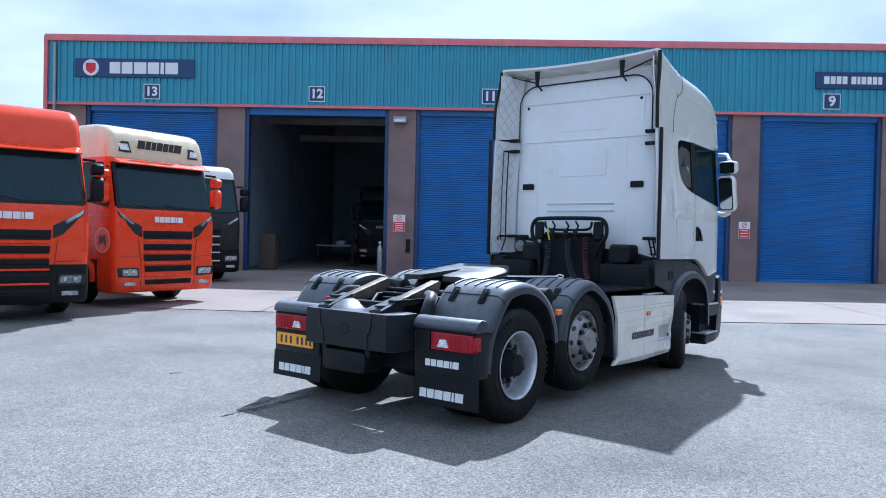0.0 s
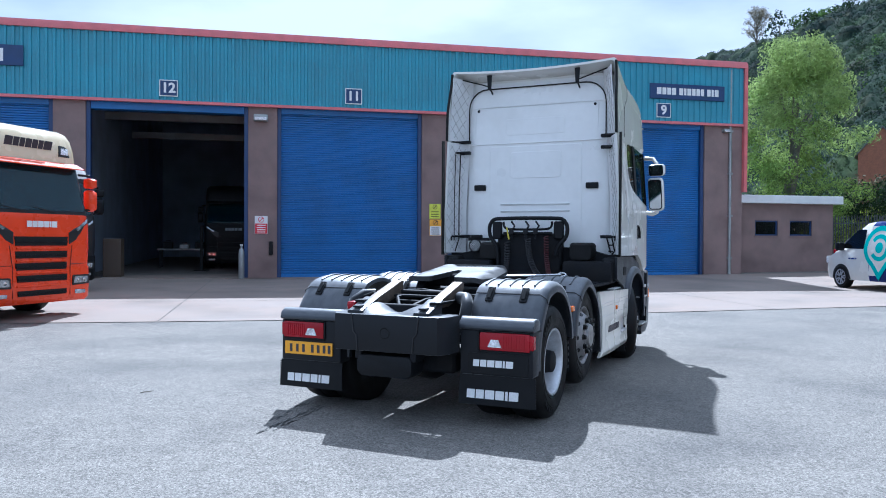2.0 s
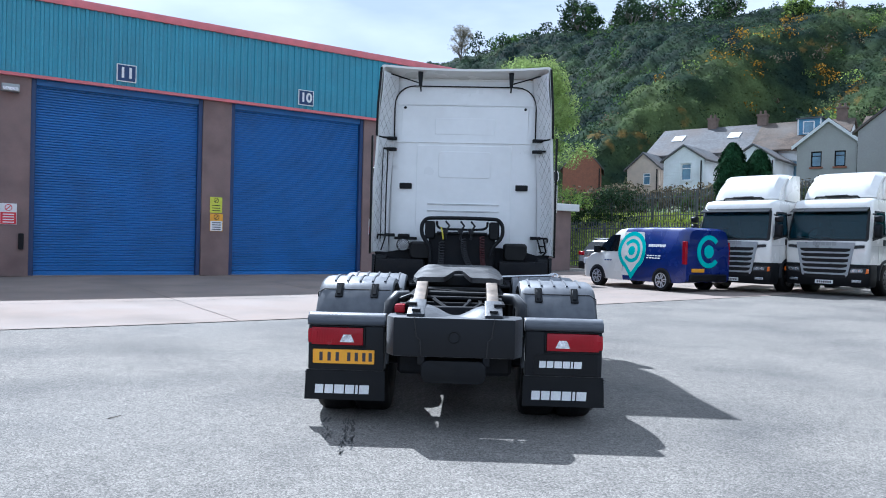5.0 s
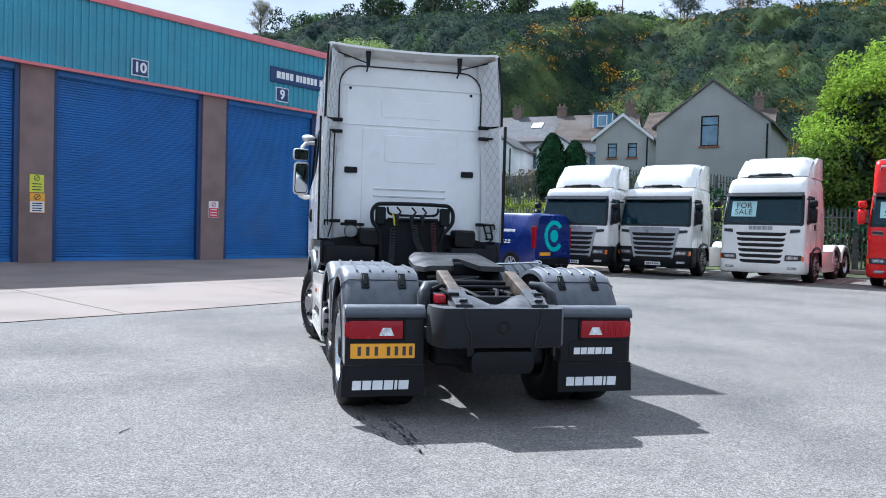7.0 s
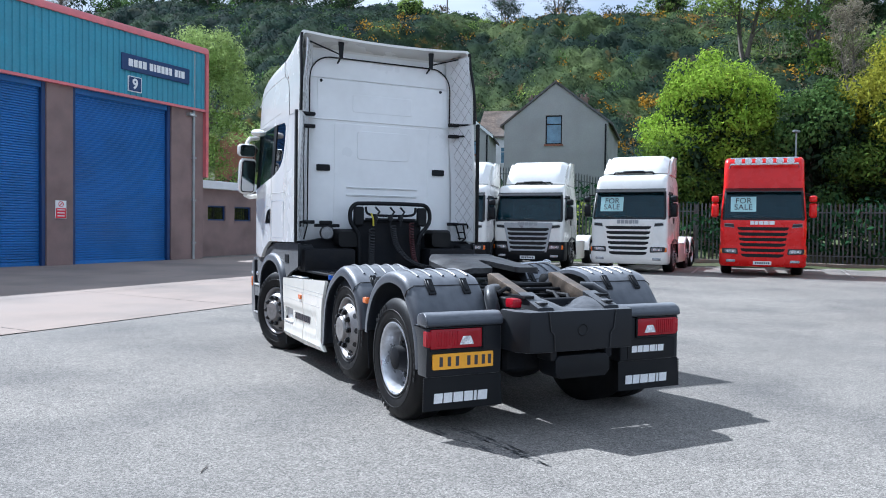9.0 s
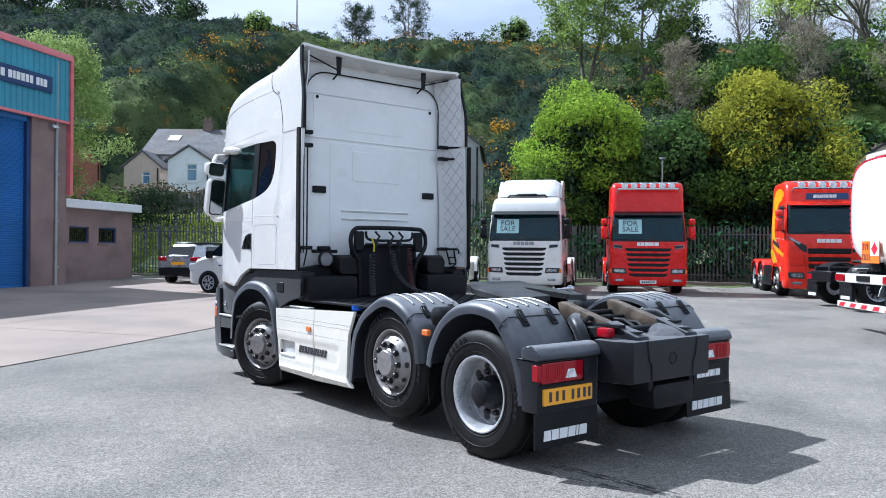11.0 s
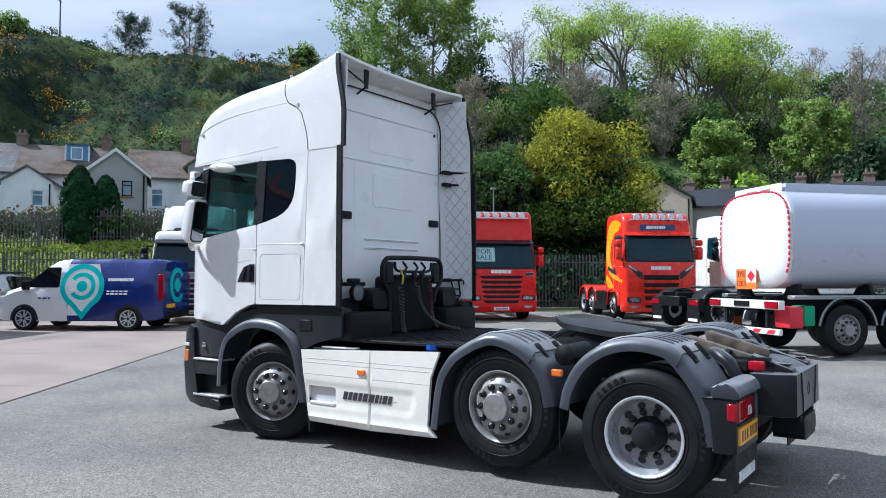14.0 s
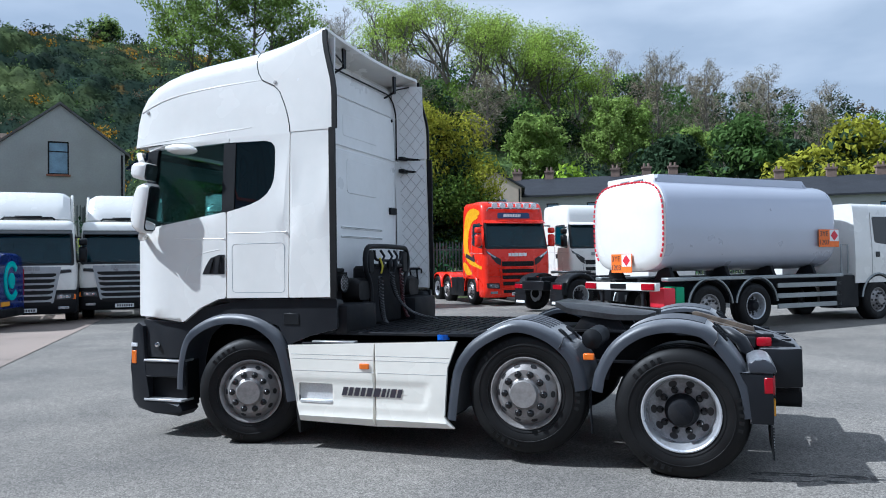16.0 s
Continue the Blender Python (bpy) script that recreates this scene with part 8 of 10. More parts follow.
for k, y in enumerate((6.0, 12.0)):
    bm = B()
    box(bm, -3.0, 9.4, y - 0.1, y + 0.1, 6.5, 6.8)
    fpart("beam_%d" % (k + 1), bm, M_STEEL, "grey steel roof beam across the bay", "beam")

# ---- palisade fences ----


def palisade(line, height, label, pitch=0.155):
    """Posts and rails as parts; the many pales are one mesh of stuff."""
    f = thing("palisade_fence", label, "fence")
    pal = B()
    for (x0, y0), (x1, y1) in zip(line, line[1:]):
        L = math.hypot(x1 - x0, y1 - y0)
        d = Vector(((x1 - x0) / L, (y1 - y0) / L))
        n = Vector((d.y, -d.x))
        ang = math.degrees(math.atan2(d.y, d.x))
        k = int(L / pitch)
        for i in range(k):
            q = (i + 0.5) * pitch
            x, y = x0 + d.x * q, y0 + d.y * q
            z = land(x, y)
            h = height + 0.02 * math.sin(i * 1.7)
            m = pose(x, y, z, random.uniform(-0.8, 0.8), 0, ang)
            vs = [m @ Vector(p) for p in ((-0.034, -0.012, 0.05), (0, 0.012, 0.05), (0.034, -0.012, 0.05), (0.034, -0.012, h - 0.10), (0.0, 0.0, h), (-0.034, -0.012, h - 0.10), (0, 0.012, h - 0.10))]
            v = [pal.verts.new(p) for p in vs]
            pal.faces.new((v[0], v[1], v[6], v[5]))
            pal.faces.new((v[1], v[2], v[3], v[6]))
            pal.faces.new((v[5], v[6], v[4]))
            pal.faces.new((v[6], v[3], v[4]))
        for i in range(int(L / 2.75) + 1):
            q = min(L, i * 2.75)
            x, y = x0 + d.x * q + n.x * -0.06, y0 + d.y * q + n.y * -0.06
            bm = B()
            box(bm, -0.05, 0.05, -0.03, 0.03, -0.2, height - 0.12)
            part("post", bm, M_FENCE, f, m=pose(x, y, land(x, y), 0, 0, ang))
            if i < int(L / 2.75):
                q2 = min(L, q + 2.75)
                a, b = (x0 + d.x * q, y0 + d.y * q), (x0 + d.x * q2, y0 + d.y * q2)
                for z in (0.35, height - 0.40):
                    bm = B()
                    tube(bm, [(*a, land(*a) + z), (*b, land(*b) + z)], 0.03, 4)
                    part("rail", bm, M_FENCE, f)
    p = part("paling", pal, M_FENCE, f, smooth=0)
    p["kind"] = "stuff"


palisade(FENCE, 2.5, "weathered steel palisade fence along the yard's edge")
palisade([(6.5, 40.5), (12.3, 34.6), (21.5, 29.4), (29.0, 22.5)], 1.75, "rusty steel palisade fence on top of the bank")
lp = thing("lamp_post", "thin grey lamp post behind the fence", "lamp post", m=pose(23.9, 16.2, land(23.9, 16.2)))
bm = B()
tube(bm, [(0, 0, 0), (0, 0, 5.4)], 0.035, 8)
part("pole", bm, M_STEEL, lp)
bm = B()
box(bm, -0.16, 0.16, -0.08, 0.08, 5.36, 5.46, 0.02)
part("head", bm, M_STEEL, lp)

# pale kerb at the foot of the yard fence
kb = thing("kerb", "pale concrete kerb edging at the foot of the fence", "kerb", kind="structure")
for (x0, y0), (x1, y1) in zip(FENCE, FENCE[1:]):
    L = math.hypot(x1 - x0, y1 - y0)
    for i in range(int(L / 2)):
        a, b = i * 2 / L, (i * 2 + 1.98) / L
        pa, pb = (x0 + (x1 - x0) * a, y0 + (y1 - y0) * a), (x0 + (x1 - x0) * b, y0 + (y1 - y0) * b)
        ang = math.degrees(math.atan2(y1 - y0, x1 - x0))
        bm = B()
        box(bm, 0, 1.98, -0.75, -0.35, -0.1, 0.06, 0.01)
        part("kerb_stone", bm, M_CONCRETE, kb, m=pose(*pa, land(*pa), 0, 0, ang))

# ---- houses ----


def house(label, x, y, az, width, depth, eaves, ridge, wall, base=None, gable_front=True, windows=(), chimneys=(), lights=(), category="house", dormer=None, slate=None, size=1.0):
    """Front looks along az. gable_front: the ridge runs front to back."""
    z = land(x, y) if base is None else base
    h = thing("house", label, category, group="hillside houses", m=pose(x, y, z, 0, 0, az + 90) @ Matrix.Scale(size, 4))
    w = width / 2
    bm = B()
    holes = [[(a - b / 2, c), (a + b / 2, c), (a + b / 2, c + d), (a - b / 2, c + d)] for a, c, b, d in windows]
    outline = [(-w, -1.5), (w, -1.5), (w, eaves), (0, ridge), (-w, eaves)] if gable_front else [(-w, -1.5), (w, -1.5), (w, eaves), (-w, eaves)]
    panel(bm, outline, holes, lambda u, v, d: (u, d, v), 0.25, 0)
    part("front_wall", bm, wall, h, smooth=0)
    bm = B()
    if gable_front:
        prism(bm, [(-w, -1.5), (w, -1.5), (w, eaves), (0, ridge), (-w, eaves)], "y", 0.3, depth)
    else:
        prism(bm, [(0.3, -1.5), (depth, -1.5), (depth, eaves), (depth / 2, ridge), (0.3, eaves + 0.1)], "x", -w, w)
    part("body", bm, wall, h, smooth=0)
    for s in (-1, 1):
        bm = B()
        if gable_front:
            k = (ridge - eaves) / w
            prism(bm, [(s * (w + 0.25), eaves - 0.25 * k + 0.02), (0, ridge + 0.02), (0, ridge + 0.16), (s * (w + 0.25), eaves - 0.25 * k + 0.16)], "y", -0.12, depth + 0.12)
        else:
            k = (ridge - eaves) / (depth / 2)
            y0 = -0.3 if s < 0 else depth + 0.3
            prism(bm, [(y0, eaves - 0.3 * k + 0.02), (depth / 2, ridge + 0.02), (depth / 2, ridge + 0.16), (y0, eaves - 0.3 * k + 0.16)], "x", -w - 0.15, w + 0.15)
        part("roof", bm, slate or M_SLATE, h, smooth=0)
    for a, c, b, d in windows:
        bm = B()
        for q in ((a - b / 2, a + b / 2, c, c + 0.07), (a - b / 2, a + b / 2, c + d - 0.07, c + d), (a - b / 2, a - b / 2 + 0.07, c, c + d), (a + b / 2 - 0.07, a + b / 2, c, c + d), (a - b / 2, a + b / 2, c + d * 0.68, c + d * 0.68 + 0.05)):
            box(bm, q[0], q[1], 0.06, 0.14, q[2], q[3])
        wd = part("window", bm, M_WHITE if wall is not M_RENDER_G else M_DARK, h)
        bm = B()
        box(bm, a - b / 2 + 0.05, a + b / 2 - 0.05, 0.10, 0.11, c + 0.05, c + d - 0.05)
        part("pane", bm, M_WINDOW, wd)
        bm = B()
        box(bm, a - b / 2 - 0.08, a + b / 2 + 0.08, -0.08, 0.1, c - 0.10, c)
        part("sill", bm, M_BRICKR if wall is M_RENDER_G else wall, wd)
    for cx, cy, ch in chimneys:
        bm = B()
        box(bm, cx - 0.34, cx + 0.34, cy - 0.28, cy + 0.28, eaves, ridge + ch)
        box(bm, cx - 0.40, cx + 0.40, cy - 0.34, cy + 0.34, ridge + ch - 0.15, ridge + ch)
        c = part("chimney", bm, M_SOOT, h)
        for k in (-0.17, 0.17):
            bm = B()
            lathe(bm, [(0.10, 0.0), (0.08, 0.24), (0.10, 0.25), (0.09, 0.28)], c=(cx + k, cy, ridge + ch), axis="z", n=10)
            part("chimney_pot", bm, M_SOOT, c)
    for lx, q in lights:
        k = (ridge - eaves) / (depth / 2)
        yy = depth / 2 * q
        bm = B()
        box(bm, lx - 0.45, lx + 0.45, -0.5, 0.5, 0.1, 0.2, m=pose(0, yy, eaves + k * yy, math.degrees(math.atan(k)), 0, 0))
        part("roof_light", bm, M_WHITE, h)
    if gable_front and "verge" in label:
        for s in (-1, 1):
            bm = B()
            k = (ridge - eaves) / w
            prism(bm, [(s * (w + 0.28), eaves - 0.28 * k - 0.10), (0, ridge - 0.10), (0, ridge + 0.12), (s * (w + 0.28), eaves - 0.28 * k + 0.12)], "y", -0.19, -0.13)
            part("verge_board", bm, M_FASCIA, h)
    if "boarded" in label:
        a, c, b, d = windows[0]
        for i in range(11):
            z0 = eaves - 0.06 - 0.20 * (i + 1)
            spans = [(-w, w)] if z0 > c + d or z0 + 0.19 < c - 0.1 else [(-w, a - b / 2 - 0.1), (a + b / 2 + 0.1, w)]
            for x0, x1 in spans:
                bm = B()
                prism(bm, [(-0.035, z0), (-0.004, z0), (-0.004, z0 + 0.19), (-0.012, z0 + 0.19)], "x", x0, x1)
                part("board", bm, wall, h)
    bm = B()
    tube(bm, [(w - 0.15, -0.06, 0), (w - 0.15, -0.06, eaves - 0.1)], 0.05, 6)
    part("downpipe", bm, M_DARK, h)
    if dormer is not None:
        k = (ridge - eaves) / (depth / 2)
        bm = B()
        box(bm, dormer - 0.8, dormer + 0.8, depth * 0.22, depth / 2, eaves + k * depth * 0.22, ridge - 0.05)
        dm = part("dormer", bm, mat("blue_cladding", (0.10, 0.26, 0.42), 0.5), h)
        bm = B()
        y1, z1, z2 = depth * 0.22, eaves + k * depth * 0.22 + 0.22, ridge - 0.22
        for q in ((-0.42, 0.36, z1, z1 + 0.07), (-0.42, 0.36, z2 - 0.07, z2), (-0.42, -0.34, z1 + 0.07, z2 - 0.07), (0.28, 0.36, z1 + 0.07, z2 - 0.07)):
            box(bm, dormer + q[0], dormer + q[1], y1 - 0.06, y1, q[2], q[3])
        part("dormer_window", bm, M_WHITE, dm, "white dormer window frame")
        bm = B()
        box(bm, dormer - 0.34, dormer + 0.28, y1 - 0.03, y1 - 0.005, z1 + 0.07, z2 - 0.07)
        part("pane", bm, M_WINDOW, dm)
        bm = B()
        box(bm, dormer - 0.9, dormer + 0.9, y1 - 0.14, depth / 2, ridge - 0.05, ridge + 0.04)
        part("flat_roof", bm, M_SLATE, dm, "grey flat dormer roof")
        for s in (-0.8, 0.7):
            bm = B()
            box(bm, dormer + s, dormer + s + 0.1, y1 - 0.03, y1, z1 - 0.2, ridge - 0.05)
            part("corner_board", bm, M_WHITE, dm)
    return h


# the blue base colour stands in for sky mirrored in the panes
M_WINDOW = mat("sky_blue_window_glass", (0.13, 0.24, 0.34), 0.06, var=0.3, scale=1.5, coat=0.6)
M_SLATE_B = mat("brown_slate", (0.115, 0.088, 0.07), 0.85, var=0.4, scale=1.2, fine=7, bump=0.02, bump_scale=6, dirt=(0.18, 0.165, 0.15), dirt_amount=0.9, dirt_scale=0.35, spec=0.15)
M_SLATE_D = mat("dark_slate", (0.028, 0.030, 0.036), 0.7, spec=0.25, var=0.2, scale=0.8, fine=6, bump=0.02, bump_scale=6)
# grey gabled house that looks over the yard
house("grey rendered gabled house with one dark upper window", 23.15, 32.6, -133, 6.3, 9.0, 4.55, 7.0, M_RENDER_G, base=3.55, windows=((-0.1, 3.3, 1.0, 1.75),))
# terrace behind: two runs with rear wings
house("white terrace house with slate roof and roof lights", 21.7, 67.3, -126, 8.0, 8.0, 4.2, 6.6, M_RENDER_W, base=5.37, size=1.26, gable_front=False, windows=((-3.2, 2.2, 0.8, 1.3), (2.4, 2.0, 0.8, 1.4)), chimneys=((-0.15, 4.0, 0.9), (3.7, 4.0, 0.9)), lights=((-2.3, 0.60), (2.1, 0.60)))
house("white terrace house with slate roof beneath the hill", 28.9, 62.1, -124.6, 6.1, 8.0, 4.2, 6.6, M_RENDER_W, base=5.37, size=1.26, gable_front=False, windows=((-2.0, 2.1, 0.8, 1.3), (0.1, 2.1, 0.9, 1.3)), chimneys=((2.3, 4.0, 1.0),), dormer=0.54, slate=M_SLATE_B)
house("brown-roofed terrace house beneath the hill", 37.1, 55.6, -128, 9.0, 8.0, 4.2, 6.6, M_RENDER_W, base=5.37, size=1.26, gable_front=False, windows=((-2.4, 2.1, 0.8, 1.3),), chimneys=((3.4, 4.0, 1.1), (-0.6, 4.0, 1.1)), lights=((0.8, 0.5), (2.2, 0.5)), slate=M_SLATE_B)
house("cream rear wing of a terrace house", 16.5, 66.7, -128, 2.6, 4.5, 2.95, 4.05, M_RENDER_C, base=5.37, size=1.26, windows=((0.3, 1.7, 0.6, 0.9),))
house("white boarded rear wing of a terrace house", 18.9, 61.5, -128, 2.9, 5.0, 3.2, 4.15, M_RENDER_W, base=5.37, size=1.26, windows=((0.2, 1.75, 0.75, 1.2),))
house("white rear wing of a terrace house", 24.1, 59.1, -128, 2.9, 4.5, 3.1, 4.05, M_RENDER_W, base=5.37, size=1.26, windows=((0.6, 1.6, 0.7, 1.0),))
house("grey rear wing with a white verge and two windows", 27.1, 51.8, -125, 3.5, 6.0, 3.6, 5.0, M_RENDER_G, base=5.24, size=1.26, windows=((-0.65, 2.2, 0.6, 0.95), (0.65, 2.2, 0.6, 0.95)))
house("small red brick house behind the willow", 10.0, 62.0, -100, 3.4, 6.0, 3.2, 5.2, M_BRICKR, base=5.4)
# row of houses beyond the tanker
house("terrace row of grey rendered houses with many chimneys", 49.6, 10.5, -172, 17.0, 8.0, 4.0, 5.6, M_RENDER_G, base=2.9, gable_front=False, windows=((6.4, 2.2, 0.9, 1.2), (1.5, 2.2, 0.9, 1.2), (-1.5, 2.2, 0.9, 1.2), (-5.5, 2.2, 0.9, 1.2)), chimneys=((7.6, 4.0, 0.75), (5.6, 4.0, 0.75), (3.2, 4.0, 0.75), (-2.0, 4.0, 0.75), (-4.6, 4.0, 0.75), (-7.5, 4.0, 0.75)), slate=M_SLATE_D)
house("terrace row of grey houses with chimneys, further along", 53.5, -6.0, -176, 15.0, 8.0, 4.0, 5.6, M_RENDER_G, base=2.4, gable_front=False, windows=((5.0, 2.2, 0.9, 1.2), (0.0, 2.2, 0.9, 1.2)), chimneys=((5.6, 4.0, 0.8), (2.2, 4.0, 0.8), (-1.5, 4.0, 0.8)), slate=M_SLATE_D)
house("pinkish gabled house at the end of the row", 44.6, 15.0, -165, 3.6, 6.0, 4.3, 5.4, M_RENDER_C, base=2.9, windows=((0.3, 2.6, 1.0, 0.9),), slate=M_SLATE_D)

# ---- foliage ----


def foliage(name, color, island=0.35, through_light=0.25):
    """Leaves: their tone varies leaf by leaf and in larger patches; some light passes through."""
    m = mat(name, color, 0.9, var=0.30, scale=0.35, fine=3.0, island=island, spec=0.06)
    n, l = m.node_tree.nodes, m.node_tree.links
    b = n["Principled BSDF"]
    tr = n.new("ShaderNodeBsdfTranslucent")
    src = b.inputs["Base Color"].links[0].from_socket
    l.new(src, tr.inputs["Color"])
    mx = n.new("ShaderNodeMixShader")
    mx.inputs["Fac"].default_value = through_light
    l.new(b.outputs["BSDF"], mx.inputs[1])
    l.new(tr.outputs["BSDF"], mx.inputs[2])
    l.new(mx.outputs["Shader"], n["Material Output"].inputs["Surface"])
    return m


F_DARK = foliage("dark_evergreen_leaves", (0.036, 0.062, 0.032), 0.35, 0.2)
F_MID = foliage("green_shrub_leaves", (0.090, 0.155, 0.045), 0.35, 0.3)
F_BRIGHT = foliage("bright_spring_leaves", (0.29, 0.42, 0.050), 0.4, 0.45)
F_LIGHT = foliage("pale_spring_leaves", (0.37, 0.48, 0.100), 0.4, 0.58)
F_YELLOW = foliage("yellow_green_needles", (0.33, 0.335, 0.040), 0.42, 0.42)
F_GORSE = foliage("gorse_flowers", (0.40, 0.225, 0.028), 0.7, 0.25)
F_BROWN = foliage("brown_scrub_twigs", (0.15, 0.125, 0.085), 0.5, 0.15)
F_TWIG = foliage("grey_bare_twigs", (0.30, 0.265, 0.195), 0.4, 0.2)
F_GRASSY = foliage("rough_hill_grass", (0.13, 0.165, 0.075), 0.4, 0.25)
F_LEAF = foliage("mid_spring_leaves", (0.24, 0.33, 0.085), 0.4, 0.42)
F_WILLOW = foliage("pale_willow_leaves", (0.30, 0.385, 0.13), 0.2, 0.5)
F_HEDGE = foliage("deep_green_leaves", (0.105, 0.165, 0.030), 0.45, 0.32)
F_CYP = foliage("cypress_sprays", (0.022, 0.062, 0.026), 0.4, 0.15)
rng = np.random.default_rng(7)


def leaf_mesh(name, material, centres, outward, size, long=1.6, parent=None, bend=0.6):
    """One mesh of pointed leaves: centres, the way each faces and its size."""
    n = len(centres)
    c = np.asarray(centres, float)
    nrm = np.asarray(outward, float) + rng.normal(0, bend, (n, 3))
    nrm /= np.linalg.norm(nrm, axis=1, keepdims=True) + 1e-9
    a = np.cross(nrm, rng.normal(0, 1, (n, 3)))
    a /= np.linalg.norm(a, axis=1, keepdims=True) + 1e-9
    b = np.cross(nrm, a)
    s = (np.asarray(size, float) * rng.uniform(0.6, 1.35, n))[:, None]
    v = np.stack([c - a * s * long * 0.5, c - b * s * 0.42 + nrm * s * 0.12, c + a * s * long * 0.5, c + b * s * 0.42 + nrm * s * 0.12], axis=1).reshape(-1, 3)
    me = bpy.data.meshes.new(name)
    me.vertices.add(n * 4)
    me.vertices.foreach_set("co", v.ravel())
    me.loops.add(n * 4)
    me.loops.foreach_set("vertex_index", np.arange(n * 4, dtype=np.int32))
    me.polygons.add(n)
    me.polygons.foreach_set("loop_start", np.arange(0, n * 4, 4, dtype=np.int32))
    me.update(calc_edges=True)
    me.validate()
    me.materials.append(material)
    ob = new(name, me)
    ob.parent = parent
    return ob


def ball_points(n):
    p = rng.normal(0, 1, (n, 3))
    return p / np.linalg.norm(p, axis=1, keepdims=True)


def clump_cloud(centres, radii, per, size, squash=0.8, low_cut=-0.5):
    """Leaves on the outside of many clumps."""
    cs, ns, ss = [], [], []
    for c, r in zip(centres, radii):
        k = max(8, int(per * r * r))
        u = ball_points(k)
        u = u[u[:, 2] > low_cut]
        rad = r * rng.uniform(0.55, 1.2, len(u))[:, None]
        cs.append(np.asarray(c) + u * rad * np.array([1, 1, squash]))
        ns.append(u)
        ss.append(np.full(len(u), size))
    return np.concatenate(cs), np.concatenate(ns), np.concatenate(ss)


def limbs(bm, p, d, length, radius, depth, tips, spread=0.6, up=0.25, ratio=0.72, sides=5):
    """Grow a tapered limb and its forks."""
    pts = [p]
    q, e = Vector(p), Vector(d)
    n = 3 if depth > 1 else 1 + depth
    for i in range(n):
        e = (e + Vector((random.gauss(0, 0.13), random.gauss(0, 0.13), random.gauss(0.02, 0.08)))).normalized()
        q = q + e * (length / n)
        pts.append(q.copy())
    tube(bm, pts, radius, sides if depth > 1 else 3, radius * 0.62)
    if depth == 0:
        tips.append(q)
        return
    for i in range(random.choice((2, 3, 3))):
        side = Vector((random.gauss(0, 1), random.gauss(0, 1), random.gauss(0, 0.5)))
        side = (side - e * side.dot(e)).normalized()
        nd = (e + side * spread * random.uniform(0.6, 1.3) + Vector((0, 0, up * random.uniform(0.2, 1)))).normalized()
        limbs(bm, q if i else pts[2] * 0.5 + q * 0.5, nd, length * ratio * random.uniform(0.8, 1.15), radius * 0.6, depth - 1, tips, spread, up, ratio, sides)


def tree(label, x, y, height, leaf, leaf_size, per_tip, tip_spread, depth=4, spread=0.6, up=0.25, first=0.26, trunk_r=None, droop=0.0, long=1.6):
    z = land(x, y) - 0.1
    t = thing("tree", label, "tree", m=pose(x, y, z, 0, 0, random.uniform(0, 360)))
    bm = B()
    tips = []
    limbs(bm, Vector((0, 0, 0)), Vector((0, 0, 1)), height * first, trunk_r or height * 0.022, depth, tips, spread, up, 0.74)
    part("trunk", bm, M_BARK, t, smooth=60)
    if leaf is not None:
        tp = np.array([list(v) for v in tips])
        k = per_tip
        c = np.repeat(tp, k, axis=0) + rng.normal(0, tip_spread, (len(tp) * k, 3)) * np.array([1, 1, 0.7])
        c[:, 2] -= np.abs(rng.normal(0, droop, len(c))) if droop else 0
        o = c - np.repeat(tp, k, axis=0) + np.array([0, 0, 0.25])
        leaf_mesh("crown", leaf, c, o / (np.linalg.norm(o, axis=1, keepdims=True) + 1e-6), np.full(len(c), leaf_size), long, parent=t)
    return t


def bush_tree(label, x, y, w, h, leaf, size, per, clumps=70, lean=(0, 0), pointed=0.0, long=1.6, dark=None, under=None):
    """A dense crown of many leafy clumps over a short trunk."""
    z = land(x, y) - 0.1
    t = thing("tree", label, "tree", m=pose(x, y, z))
    bm = B()
    tips = []
    limbs(bm, Vector((0, 0, 0)), Vector((0, 0, 1)), h * 0.25, h * 0.035, 3, tips, 0.5, 0.5, 0.8)
    part("trunk", bm, M_BARK, t, smooth=60)
    cen, rad = [], []
    for i in range(clumps):
        u = ball_points(1)[0]
        f = rng.uniform(0.5, 1.0) ** 0.5
        zz = u[2] * f
        k = (1.0 - pointed * max(0.0, zz)) * (0.92 + 0.55 * noise.noise(Vector((u[0] * 1.4 + x, u[1] * 1.4 + y, u[2] * 1.4))))
        cen.append((u[0] * f * w / 2 * k + lean[0] * zz, u[1] * f * w / 2 * k + lean[1] * zz, h * 0.53 + zz * h * 0.45 * (0.85 + 0.25 * k)))
        rad.append(w * rng.uniform(0.075, 0.185))
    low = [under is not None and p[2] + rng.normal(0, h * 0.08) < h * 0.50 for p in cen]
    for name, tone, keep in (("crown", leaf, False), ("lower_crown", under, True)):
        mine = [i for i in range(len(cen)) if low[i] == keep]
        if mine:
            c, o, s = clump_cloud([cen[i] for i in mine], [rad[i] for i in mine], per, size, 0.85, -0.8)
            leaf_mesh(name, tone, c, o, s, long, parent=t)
    # darker leaves within: the crown's inner shade is put into their colour
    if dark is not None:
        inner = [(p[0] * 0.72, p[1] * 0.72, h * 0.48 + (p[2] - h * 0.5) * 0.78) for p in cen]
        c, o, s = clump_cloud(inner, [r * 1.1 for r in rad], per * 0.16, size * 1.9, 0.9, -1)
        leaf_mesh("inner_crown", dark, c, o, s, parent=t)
    return t


